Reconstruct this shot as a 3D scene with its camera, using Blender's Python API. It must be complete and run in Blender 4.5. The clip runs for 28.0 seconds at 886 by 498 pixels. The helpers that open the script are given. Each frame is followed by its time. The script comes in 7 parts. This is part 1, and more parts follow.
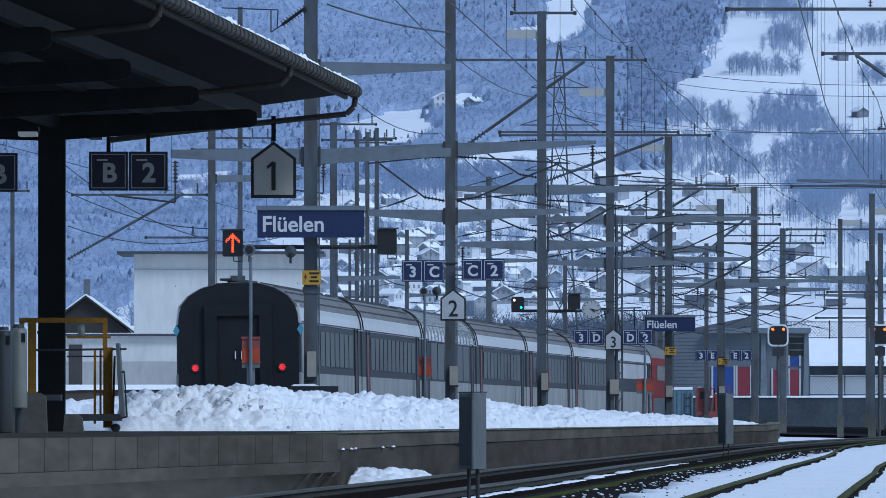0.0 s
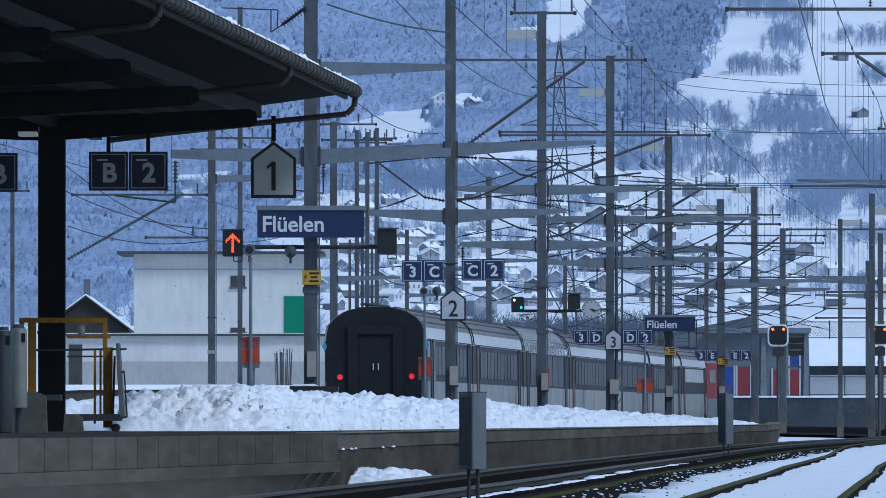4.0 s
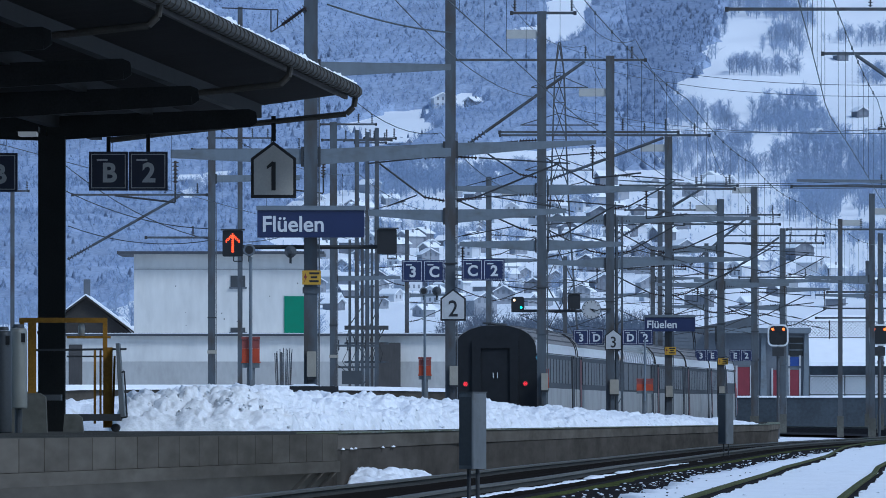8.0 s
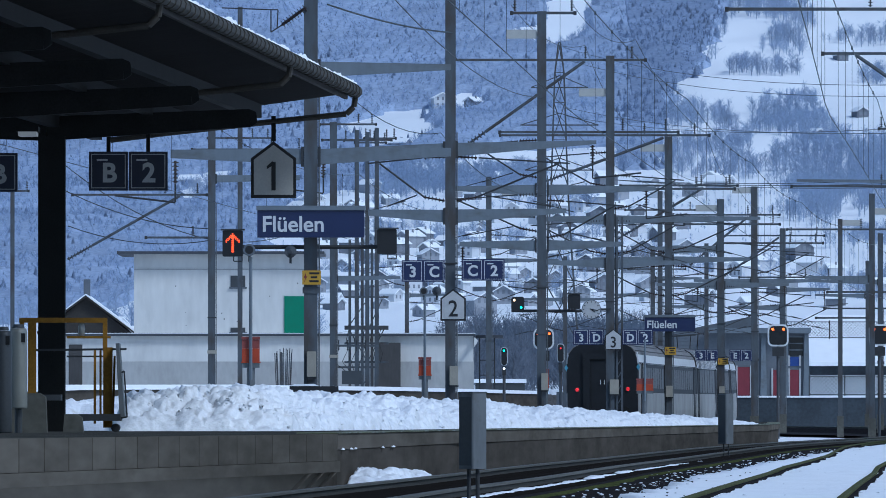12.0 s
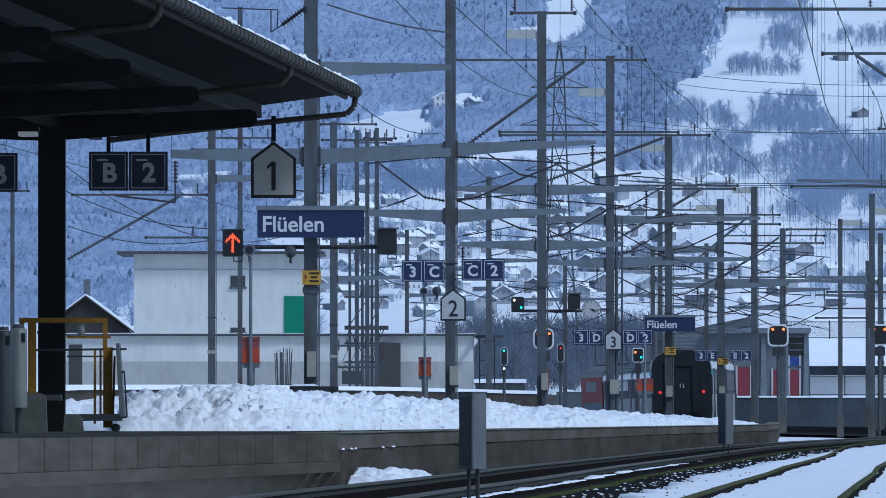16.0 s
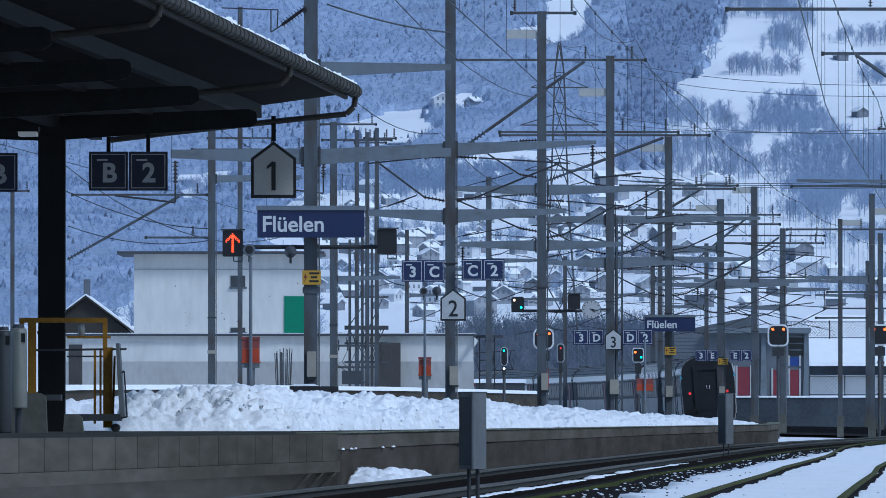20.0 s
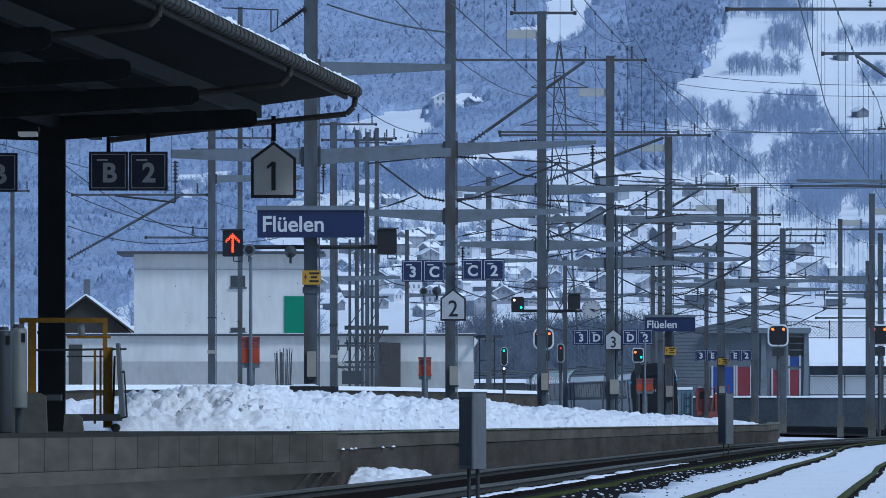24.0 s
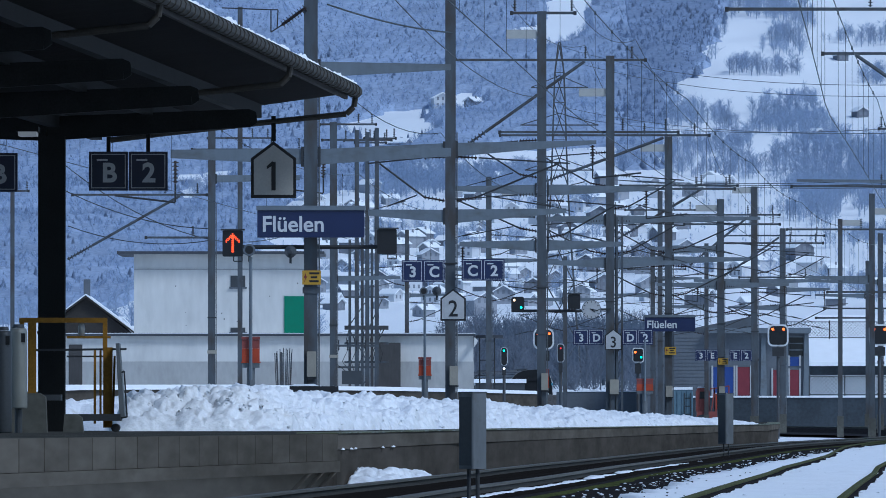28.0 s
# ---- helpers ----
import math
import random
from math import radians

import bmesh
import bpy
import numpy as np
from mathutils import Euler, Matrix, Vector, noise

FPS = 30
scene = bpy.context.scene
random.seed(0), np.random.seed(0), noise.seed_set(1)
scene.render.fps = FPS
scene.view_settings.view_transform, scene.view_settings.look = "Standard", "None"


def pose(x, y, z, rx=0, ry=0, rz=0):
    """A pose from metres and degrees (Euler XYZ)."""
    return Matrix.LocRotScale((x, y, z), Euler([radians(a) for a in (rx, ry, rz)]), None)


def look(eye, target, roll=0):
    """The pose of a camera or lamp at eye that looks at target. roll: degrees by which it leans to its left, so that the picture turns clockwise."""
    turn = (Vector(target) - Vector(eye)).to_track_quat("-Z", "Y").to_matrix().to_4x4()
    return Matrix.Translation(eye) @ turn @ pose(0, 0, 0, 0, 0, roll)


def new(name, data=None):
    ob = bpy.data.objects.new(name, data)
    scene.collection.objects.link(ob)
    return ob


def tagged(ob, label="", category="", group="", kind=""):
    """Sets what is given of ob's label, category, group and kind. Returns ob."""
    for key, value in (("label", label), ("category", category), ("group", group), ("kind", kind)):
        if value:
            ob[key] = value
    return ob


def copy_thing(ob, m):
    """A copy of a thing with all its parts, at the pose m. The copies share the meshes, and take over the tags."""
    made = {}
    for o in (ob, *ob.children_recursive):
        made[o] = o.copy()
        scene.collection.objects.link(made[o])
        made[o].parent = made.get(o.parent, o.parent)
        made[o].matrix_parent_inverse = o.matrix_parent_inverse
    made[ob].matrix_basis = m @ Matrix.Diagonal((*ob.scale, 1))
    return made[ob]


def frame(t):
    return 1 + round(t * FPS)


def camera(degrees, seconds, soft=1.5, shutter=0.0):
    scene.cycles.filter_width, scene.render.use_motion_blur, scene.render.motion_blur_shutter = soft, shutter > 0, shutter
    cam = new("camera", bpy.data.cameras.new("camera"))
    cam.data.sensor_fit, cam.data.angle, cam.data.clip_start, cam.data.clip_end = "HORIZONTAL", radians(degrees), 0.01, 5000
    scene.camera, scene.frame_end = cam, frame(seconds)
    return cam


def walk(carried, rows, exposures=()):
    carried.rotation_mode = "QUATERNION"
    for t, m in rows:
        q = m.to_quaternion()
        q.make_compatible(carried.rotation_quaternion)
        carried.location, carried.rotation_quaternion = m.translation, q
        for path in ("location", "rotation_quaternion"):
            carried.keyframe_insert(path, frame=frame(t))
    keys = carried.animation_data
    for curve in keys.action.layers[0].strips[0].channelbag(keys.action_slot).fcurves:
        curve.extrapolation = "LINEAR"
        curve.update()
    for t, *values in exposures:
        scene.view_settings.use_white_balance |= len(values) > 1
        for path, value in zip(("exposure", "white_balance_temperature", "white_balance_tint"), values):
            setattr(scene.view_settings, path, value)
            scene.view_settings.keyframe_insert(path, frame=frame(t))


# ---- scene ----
# A winter railway station in an alpine valley. y runs along the tracks, rail level is z = 0.
import collections
cam = camera(4.826, 28.0, soft=0.75)
EYE = (0.0, 0.0, 0.75)
VIEW = look(EYE, (0.0, 100.0, 2.374))
walk(cam, [(0.0, VIEW), (28.0, VIEW)], exposures=[(0.0, -0.05, 5040, 6), (20.0, -0.06, 5040, 6), (24.0, -0.13, 5040, 6), (28.0, -0.13, 5040, 6)])

# ---- light: a pale winter sky with a veiled sun ----
world = bpy.data.worlds.new("sky")
scene.world = world
world.use_nodes = True
wn = world.node_tree.nodes
sky = wn.new("ShaderNodeTexSky")
sky.sky_type = "NISHITA"
sky.sun_disc = False
sky.sun_elevation = radians(46)
sky.sun_rotation = radians(130)
wn["Background"].inputs["Strength"].default_value = 0.088
world.node_tree.links.new(sky.outputs["Color"], wn["Background"].inputs["Color"])
sun_data = bpy.data.lights.new("sun", "SUN")
sun_data.energy = 1.75
sun_data.angle = radians(14)
sun_data.color = (1.0, 0.96, 0.9)
sun = new("sun", sun_data)
sun.matrix_basis = look((40, -34, 54), (0, 0, 0))


# ---- materials ----
def material(name, colour, rough=0.7, metal=0.0, vary=0.15, scale=6.0, bump=0.0, fine=40.0, streak=0.0, island=0.0, glow=None, spec=0.5, each=0.0, world_space=False, stretch=None):
    m = bpy.data.materials.new(name)
    m.use_nodes = True
    t = m.node_tree
    b = t.nodes["Principled BSDF"]
    b.inputs["Roughness"].default_value = rough
    b.inputs["Metallic"].default_value = metal
    b.inputs["Specular IOR Level"].default_value = spec
    b.inputs["Base Color"].default_value = (*colour, 1)
    if glow:
        b.inputs["Emission Color"].default_value = (*glow[0], 1)
        b.inputs["Emission Strength"].default_value = glow[1]
        return m
    co = t.nodes.new("ShaderNodeTexCoord")
    where = co.outputs["Object"]
    if world_space:
        where = t.nodes.new("ShaderNodeNewGeometry").outputs["Position"]
    if stretch:
        sm = t.nodes.new("ShaderNodeMapping")
        sm.inputs["Scale"].default_value = stretch
        t.links.new(where, sm.inputs["Vector"])
        where = sm.outputs["Vector"]
    n1 = t.nodes.new("ShaderNodeTexNoise")
    n1.inputs["Scale"].default_value = scale
    n1.inputs["Detail"].default_value = 5
    t.links.new(where, n1.inputs["Vector"])
    n2 = t.nodes.new("ShaderNodeTexNoise")
    n2.inputs["Scale"].default_value = fine
    n2.inputs["Detail"].default_value = 3
    if streak:
        mp = t.nodes.new("ShaderNodeMapping")
        mp.inputs["Scale"].default_value = (1, 1, streak)
        t.links.new(where, mp.inputs["Vector"])
        t.links.new(mp.outputs["Vector"], n2.inputs["Vector"])
    else:
        t.links.new(where, n2.inputs["Vector"])
    add = t.nodes.new("ShaderNodeMath")
    add.operation = "ADD"
    t.links.new(n1.outputs["Fac"], add.inputs[0])
    t.links.new(n2.outputs["Fac"], add.inputs[1])
    last = add
    if island:
        g = t.nodes.new("ShaderNodeNewGeometry")
        mul = t.nodes.new("ShaderNodeMath")
        mul.operation = "MULTIPLY_ADD"
        mul.inputs[1].default_value = island
        t.links.new(g.outputs["Random Per Island"], mul.inputs[0])
        t.links.new(add.outputs[0], mul.inputs[2])
        last = mul
    if each:
        g = t.nodes.new("ShaderNodeObjectInfo")
        mul = t.nodes.new("ShaderNodeMath")
        mul.operation = "MULTIPLY_ADD"
        mul.inputs[1].default_value = each
        t.links.new(g.outputs["Random"], mul.inputs[0])
        t.links.new(last.outputs[0], mul.inputs[2])
        last = mul
    ramp = t.nodes.new("ShaderNodeMapRange")
    ramp.inputs["From Min"].default_value = 0.6
    ramp.inputs["From Max"].default_value = 1.4 + island + each
    ramp.inputs["To Min"].default_value = 1 - vary
    ramp.inputs["To Max"].default_value = 1 + vary
    t.links.new(last.outputs[0], ramp.inputs["Value"])
    mix = t.nodes.new("ShaderNodeMix")
    mix.data_type = "RGBA"
    mix.blend_type = "MULTIPLY"
    mix.inputs["Factor"].default_value = 1
    mix.inputs["A"].default_value = (*colour, 1)
    t.links.new(ramp.outputs["Result"], mix.inputs["B"])
    t.links.new(mix.outputs["Result"], b.inputs["Base Color"])
    if bump:
        bp = t.nodes.new("ShaderNodeBump")
        bp.inputs["Strength"].default_value = bump
        bp.inputs["Distance"].default_value = 0.02
        t.links.new(n2.outputs["Fac"], bp.inputs["Height"])
        t.links.new(bp.outputs["Normal"], b.inputs["Normal"])
    return m


SNOW = material("snow", (0.925, 0.945, 0.97), 0.75, vary=0.05, scale=1.5, bump=0.5, fine=14)
SNOW_HEAP = material("ploughed snow", (0.81, 0.83, 0.86), 0.8, vary=0.14, scale=2.5, bump=0.8, fine=18)
STEEL = material("galvanised steel", (0.085, 0.097, 0.11), 0.65, 0.15, spec=0.3, vary=0.2, scale=1.2, fine=9, streak=0.2)
STEEL_PALE = material("pale grey steel beam", (0.155, 0.18, 0.205), 0.6, 0.1, spec=0.3, vary=0.14, scale=1.0, fine=8, streak=0.3)
STEEL_DARK = material("dark weathered steel", (0.035, 0.037, 0.04), 0.65, 0.2, vary=0.25, scale=3)
WIRE = material("oxidised copper wire", (0.05, 0.06, 0.065), 0.6, 0.4, vary=0.1)
INSULATOR = material("brown porcelain", (0.035, 0.022, 0.02), 0.25, vary=0.1)
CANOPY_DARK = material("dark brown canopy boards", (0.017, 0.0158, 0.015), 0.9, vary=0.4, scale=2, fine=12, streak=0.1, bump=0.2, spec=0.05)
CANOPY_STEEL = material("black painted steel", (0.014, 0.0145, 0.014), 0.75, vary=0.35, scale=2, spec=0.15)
GUTTER = material("weathered zinc gutter", (0.055, 0.05, 0.042), 0.7, 0.1, spec=0.2, vary=0.3, scale=4)
CONCRETE = material("platform concrete", (0.118, 0.107, 0.09), 0.95, spec=0.0, vary=0.42, scale=1.3, fine=7, bump=0.06, each=0.4, world_space=True, stretch=(1, 0.06, 1))
CONCRETE_DARK = material("dark stained concrete", (0.094, 0.084, 0.072), 0.95, spec=0.0, vary=0.3, scale=0.9, fine=5, bump=0.03, each=0.12, world_space=True, stretch=(1, 0.03, 1))
FOOT_WALL = material("brown-grey cast concrete", (0.165, 0.15, 0.126), 0.95, spec=0.0, vary=0.25, scale=1.1, fine=6, bump=0.03, world_space=True, stretch=(1, 0.04, 1))
COPING = material("rain-streaked concrete coping", (0.138, 0.124, 0.105), 0.95, spec=0.0, vary=0.35, scale=0.9, fine=5, bump=0.03, each=0.12, world_space=True, stretch=(1, 0.03, 1))
EDGE_MOSS = material("wet mossy kerb edge", (0.14, 0.15, 0.1), 0.9, spec=0.1, vary=0.5, scale=1.2, fine=8, world_space=True, stretch=(1, 0.25, 1))
# Blue-grey of distance haze is put into these three wood colours.
WOOD_HAZE = material("haze-blue wood filler", (0.335, 0.405, 0.55), 0.95, spec=0.0, vary=0.3, scale=0.018, fine=0.5)
FIR_FLOOR = material("haze-blue fir filler", (0.25, 0.31, 0.44), 0.95, spec=0.0, vary=0.25, scale=0.03, fine=0.5)
DUSK = material("haze-blue leafless thicket", (0.42, 0.5, 0.64), 0.95, spec=0.0, vary=0.3, scale=0.03, fine=0.5, island=0.5)
RAIL_MOSS = material("mossy rusted rail", (0.088, 0.094, 0.044), 0.9, spec=0.05, vary=0.4, scale=1.5, fine=9)
ASPHALT = material("wet platform asphalt", (0.055, 0.055, 0.05), 0.95, spec=0.0, vary=0.4, scale=0.8, fine=20, bump=0.2)
BALLAST_FAR = material("dry grey ballast", (0.055, 0.053, 0.055), 1.0, spec=0.0, vary=0.5, scale=1, fine=7, bump=0.6)
BALLAST = material("wet ballast", (0.026, 0.025, 0.026), 1.0, spec=0.0, vary=0.6, scale=3, fine=22, bump=0.9)
RAIL = material("rail steel", (0.06, 0.056, 0.048), 0.7, 0.0, spec=0.1, vary=0.25, scale=2)
PALE_CONCRETE = material("pale concrete", (0.105, 0.104, 0.09), 0.9, vary=0.3, scale=2, fine=9, spec=0.1)
BIN_SILVER = material("dull silver sheet", (0.25, 0.255, 0.23), 0.5, 0.2, vary=0.15, scale=2, fine=9, streak=0.3)
MOSS = material("mossy gravel edge", (0.07, 0.08, 0.03), 1.0, spec=0.0, vary=0.7, scale=2, fine=14, bump=0.9)
GRAVEL = material("brown gravel shoulder", (0.1, 0.097, 0.095), 1.0, spec=0.0, vary=0.5, scale=1.5, fine=9, bump=0.6)
RAIL_HEAD = material("pale rail head flank", (0.1, 0.094, 0.078), 0.6, 0.1, spec=0.3, vary=0.25, scale=1.2, fine=9)
SLEEPER = material("concrete sleeper", (0.02, 0.018, 0.017), 1.0, spec=0.0, vary=0.3, scale=4, bump=0.3)
NAVY = material("navy enamel", (0.01, 0.018, 0.07), 0.4, vary=0.15, scale=2)
NAVY_DEEP = material("deep navy enamel", (0.012, 0.017, 0.04), 0.35, vary=0.12, scale=2)
SIGN_WHITE = material("white enamel", (0.72, 0.73, 0.74), 0.4, vary=0.06, scale=3)
SIGN_CREAM = material("cream enamel", (0.4, 0.39, 0.36), 0.45, vary=0.1, scale=3)
SIGN_FADED = material("faded white enamel", (0.58, 0.59, 0.6), 0.45, vary=0.1, scale=4)
SIGN_GREY = material("greyed white enamel", (0.42, 0.425, 0.43), 0.5, vary=0.12, scale=5)
BLACK = material("black lacquer", (0.01, 0.01, 0.011), 0.45, vary=0.2, scale=4)
YELLOW = material("yellow enamel", (0.48, 0.28, 0.02), 0.5, vary=0.12, scale=5)
ORANGE = material("orange steel cabinet", (0.36, 0.056, 0.022), 0.55, vary=0.3, scale=4, spec=0.3)
BEIGE = material("beige plastic plate", (0.3, 0.28, 0.23), 0.6, vary=0.15, scale=5)
LIFT_YELLOW = material("ochre lift frame", (0.28, 0.14, 0.014), 0.6, vary=0.35, scale=4, spec=0.25)
GREY_BOX = material("grey painted steel", (0.125, 0.135, 0.142), 0.55, 0.1, spec=0.35, vary=0.28, scale=2, fine=10, streak=0.3)
GREY_BOX_DARK = material("dark grey painted steel", (0.05, 0.055, 0.06), 0.5, 0.1, vary=0.2, scale=2)
PLASTER = material("white plaster", (0.615, 0.61, 0.585), 0.85, vary=0.1, scale=0.35, fine=3, streak=0.25, bump=0.15)
PLASTER_LOW = material("grey-white plinth plaster", (0.385, 0.385, 0.375), 0.85, vary=0.14, scale=0.5, fine=4, streak=0.3)
ROOF_EDGE = material("dark roof edge", (0.05, 0.055, 0.065), 0.6, vary=0.2)
GREEN_DOOR = material("green painted door", (0.01, 0.19, 0.1), 0.5, vary=0.12, scale=2)
RED_DOOR = material("dark red door", (0.17, 0.02, 0.032), 0.5, vary=0.2, scale=2)
BLUE_DOOR = material("blue door", (0.018, 0.05, 0.22), 0.5, vary=0.2, scale=2)
GREY_WALL = material("grey render wall", (0.12, 0.134, 0.154), 0.85, vary=0.16, scale=0.8, fine=6)
RAMP = material("dark ramp wall", (0.052, 0.063, 0.075), 0.85, vary=0.3, scale=0.6, fine=5, spec=0.2)
GLASS = material("dark window glass", (0.02, 0.025, 0.03), 0.1, vary=0.1, spec=0.35)
TIMBER = material("dark timber", (0.03, 0.026, 0.022), 0.8, vary=0.3, scale=1, fine=8)
# Far house walls: the blue-grey of haze is put into their colours.
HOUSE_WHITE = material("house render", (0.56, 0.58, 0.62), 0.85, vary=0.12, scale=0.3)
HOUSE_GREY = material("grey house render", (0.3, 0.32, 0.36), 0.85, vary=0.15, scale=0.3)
HOUSE_WOOD = material("haze-blue chalet timber", (0.17, 0.185, 0.22), 0.85, vary=0.25, scale=0.3)
# Distance haze is put into these far-tree colours, FOREST to FOREST_LOW.
FOREST = material("frosted haze-blue conifer", (0.26, 0.322, 0.455), 0.95, spec=0.02, vary=0.16, scale=0.015, fine=0.3, island=0.2)
BARE = material("frosted haze-blue bare tree", (0.43, 0.505, 0.65), 0.95, spec=0.02, vary=0.42, scale=0.02, fine=0.4, island=0.9)
GROVE = material("rimed haze-blue twigs", (0.44, 0.515, 0.65), 0.95, spec=0.02, vary=0.35, scale=0.05, fine=0.7, island=0.6)
FOREST_LOW = material("dusky haze-blue conifer", (0.17, 0.2, 0.25), 0.95, spec=0.02, vary=0.35, scale=0.05, fine=0.6, island=0.7)
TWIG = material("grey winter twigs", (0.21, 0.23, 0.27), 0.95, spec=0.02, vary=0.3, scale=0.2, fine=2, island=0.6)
# Far panes are lightened towards haze in the base colour.
HOUSE_WINDOW = material("haze-paled window", (0.19, 0.21, 0.25), 0.6, vary=0.2)
FLOOD = material("greyed floodlight housing", (0.4, 0.4, 0.38), 0.5, vary=0.12)
ANNEX = material("dark brown sheet metal", (0.045, 0.042, 0.04), 0.6, vary=0.25, scale=1.5, fine=9, streak=0.2)
COACH_GLASS = material("tinted coach window", (0.026, 0.029, 0.035), 0.4, spec=0.16, vary=0.4, scale=1.5)
END_DARK = material("sooty dark coach end", (0.01, 0.0115, 0.014), 0.65, vary=0.3, scale=1.2, fine=6, spec=0.3)
COACH_BAND = material("grey window band", (0.06, 0.065, 0.074), 0.65, 0.0, spec=0.12, vary=0.18, scale=0.8)
COACH_WHITE = material("grey-white coach side", (0.3, 0.305, 0.305), 0.6, spec=0.25, vary=0.2, scale=0.7, fine=3, streak=0.2)
COACH_STRIPE = material("white coach stripe", (0.52, 0.53, 0.55), 0.28, vary=0.12, scale=0.7, fine=3, spec=0.6)
# Reflected sky is put into this glass's pale, uneven base colour.
PANO_GLASS = material("sky-pale panorama glass", (0.3, 0.32, 0.345), 0.1, vary=0.6, scale=1.2, spec=1.0)
PANO_BAR = material("grey panorama glazing bar", (0.3, 0.31, 0.33), 0.5, vary=0.15)
DIAPHRAGM = material("grey gangway cloth", (0.05, 0.052, 0.057), 0.8, vary=0.2, scale=3)
COACH_ROOF = material("dirty grey coach roof", (0.19, 0.182, 0.178), 0.6, vary=0.22, spec=0.35, scale=0.9, fine=4)
DOOR_RED = material("faded red coach door", (0.13, 0.045, 0.048), 0.6, vary=0.2)
LOCO_RED = material("red locomotive paint", (0.2, 0.026, 0.026), 0.65, vary=0.2, scale=0.8, spec=0.12)
RUBBER = material("black rubber", (0.012, 0.012, 0.012), 0.7, vary=0.2)
MARKER = material("pale blue marker", (0.1, 0.3, 0.42), 0.4, vary=0.1)
WAGON_BLUE = material("light blue paint", (0.12, 0.19, 0.24), 0.5, vary=0.25, scale=2)
RUST_RED = material("rusty red paint", (0.22, 0.05, 0.04), 0.6, vary=0.3, scale=2)
GLOW_RED = material("red lamp", (0.6, 0.02, 0.02), glow=((1, 0.03, 0.04), 1.2))
LAMP_RED = material("dull red lens", (0.3, 0.012, 0.02), 0.3, vary=0.1)
GLOW_ORANGE = material("amber lamp", (0.8, 0.2, 0.03), glow=((1, 0.11, 0.012), 3.2))
GLOW_WARM = material("warm white lamp", (0.9, 0.7, 0.4), glow=((1, 0.62, 0.3), 3.0))
GLOW_ARROW = material("orange-red lamp dots", (0.8, 0.1, 0.02), glow=((1, 0.07, 0.012), 1.9))
GLOW_GREEN = material("green lamp", (0.1, 0.7, 0.4), glow=((0.1, 1, 0.55), 3.0))
GLOW_WHITE = material("white tube lamp", (0.8, 0.8, 0.8), glow=((1, 0.97, 0.9), 1.2))
LAMP_DIM = material("dim tube lamp", (0.3, 0.3, 0.3), glow=((1, 0.97, 0.9), 0.12))


def stain(m, colour, amount, scale, low=0.5, high=0.68, stretch=(1, 1, 1), world_space=False):
    """Blotches of rust, moss or dirt over the base colour."""
    t = m.node_tree
    b = t.nodes["Principled BSDF"]
    co = t.nodes.new("ShaderNodeNewGeometry").outputs["Position"] if world_space else t.nodes.new("ShaderNodeTexCoord").outputs["Object"]
    mp = t.nodes.new("ShaderNodeMapping")
    mp.inputs["Scale"].default_value = stretch
    mp.inputs["Location"].default_value = (3.7, 1.3, 8.1)
    n = t.nodes.new("ShaderNodeTexNoise")
    n.inputs["Scale"].default_value = scale
    n.inputs["Detail"].default_value = 6
    n.inputs["Roughness"].default_value = 0.65
    mask = t.nodes.new("ShaderNodeMapRange")
    mask.inputs["From Min"].default_value = low
    mask.inputs["From Max"].default_value = high
    mask.inputs["To Max"].default_value = amount
    mix = t.nodes.new("ShaderNodeMix")
    mix.data_type = "RGBA"
    mix.inputs["B"].default_value = (*colour, 1)
    t.links.new(co, mp.inputs["Vector"])
    t.links.new(mp.outputs["Vector"], n.inputs["Vector"])
    t.links.new(n.outputs["Fac"], mask.inputs["Value"])
    t.links.new(mask.outputs["Result"], mix.inputs["Factor"])
    t.links.new(b.inputs["Base Color"].links[0].from_socket, mix.inputs["A"])
    t.links.new(mix.outputs["Result"], b.inputs["Base Color"])


stain(STEEL, (0.062, 0.05, 0.042), 0.75, 1.1, 0.45, 0.62, (1.5, 1.5, 0.5), True)
stain(STEEL_PALE, (0.1, 0.1, 0.095), 0.6, 1.2, 0.5, 0.7, (1, 1, 2), True)
stain(CONCRETE, (0.055, 0.051, 0.04), 0.5, 1.1, 0.46, 0.68, (1.6, 0.09, 0.8), True)
stain(CONCRETE_DARK, (0.035, 0.033, 0.027), 0.6, 1.3, 0.46, 0.7, (1.4, 0.05, 0.9), True)
stain(FOOT_WALL, (0.09, 0.082, 0.066), 0.5, 0.9, 0.48, 0.72, (1.4, 0.06, 0.9), True)
stain(COPING, (0.045, 0.043, 0.033), 0.6, 1.5, 0.46, 0.7, (1.2, 0.05, 0.9), True)
stain(ASPHALT, (0.13, 0.135, 0.13), 0.6, 1.4, 0.52, 0.66, (1, 0.4, 1), True)
stain(EDGE_MOSS, (0.34, 0.36, 0.36), 0.7, 2.2, 0.52, 0.64, (1, 0.35, 1), True)
stain(GREY_BOX, (0.075, 0.07, 0.06), 0.6, 6.0, 0.55, 0.7)
stain(PLASTER, (0.42, 0.42, 0.41), 0.55, 0.5, 0.52, 0.75, (1, 1, 0.35))
stain(PLASTER_LOW, (0.24, 0.24, 0.23), 0.5, 0.8, 0.52, 0.72, (1, 1, 0.6))
stain(COACH_WHITE, (0.16, 0.155, 0.14), 0.6, 0.9, 0.48, 0.68, (1, 1, 0.5))
stain(COACH_ROOF, (0.1, 0.085, 0.075), 0.6, 0.7, 0.48, 0.68, (1, 0.5, 1))
stain(SNOW_HEAP, (0.46, 0.43, 0.38), 0.5, 2.6, 0.6, 0.74, (1, 0.6, 1.6), True)
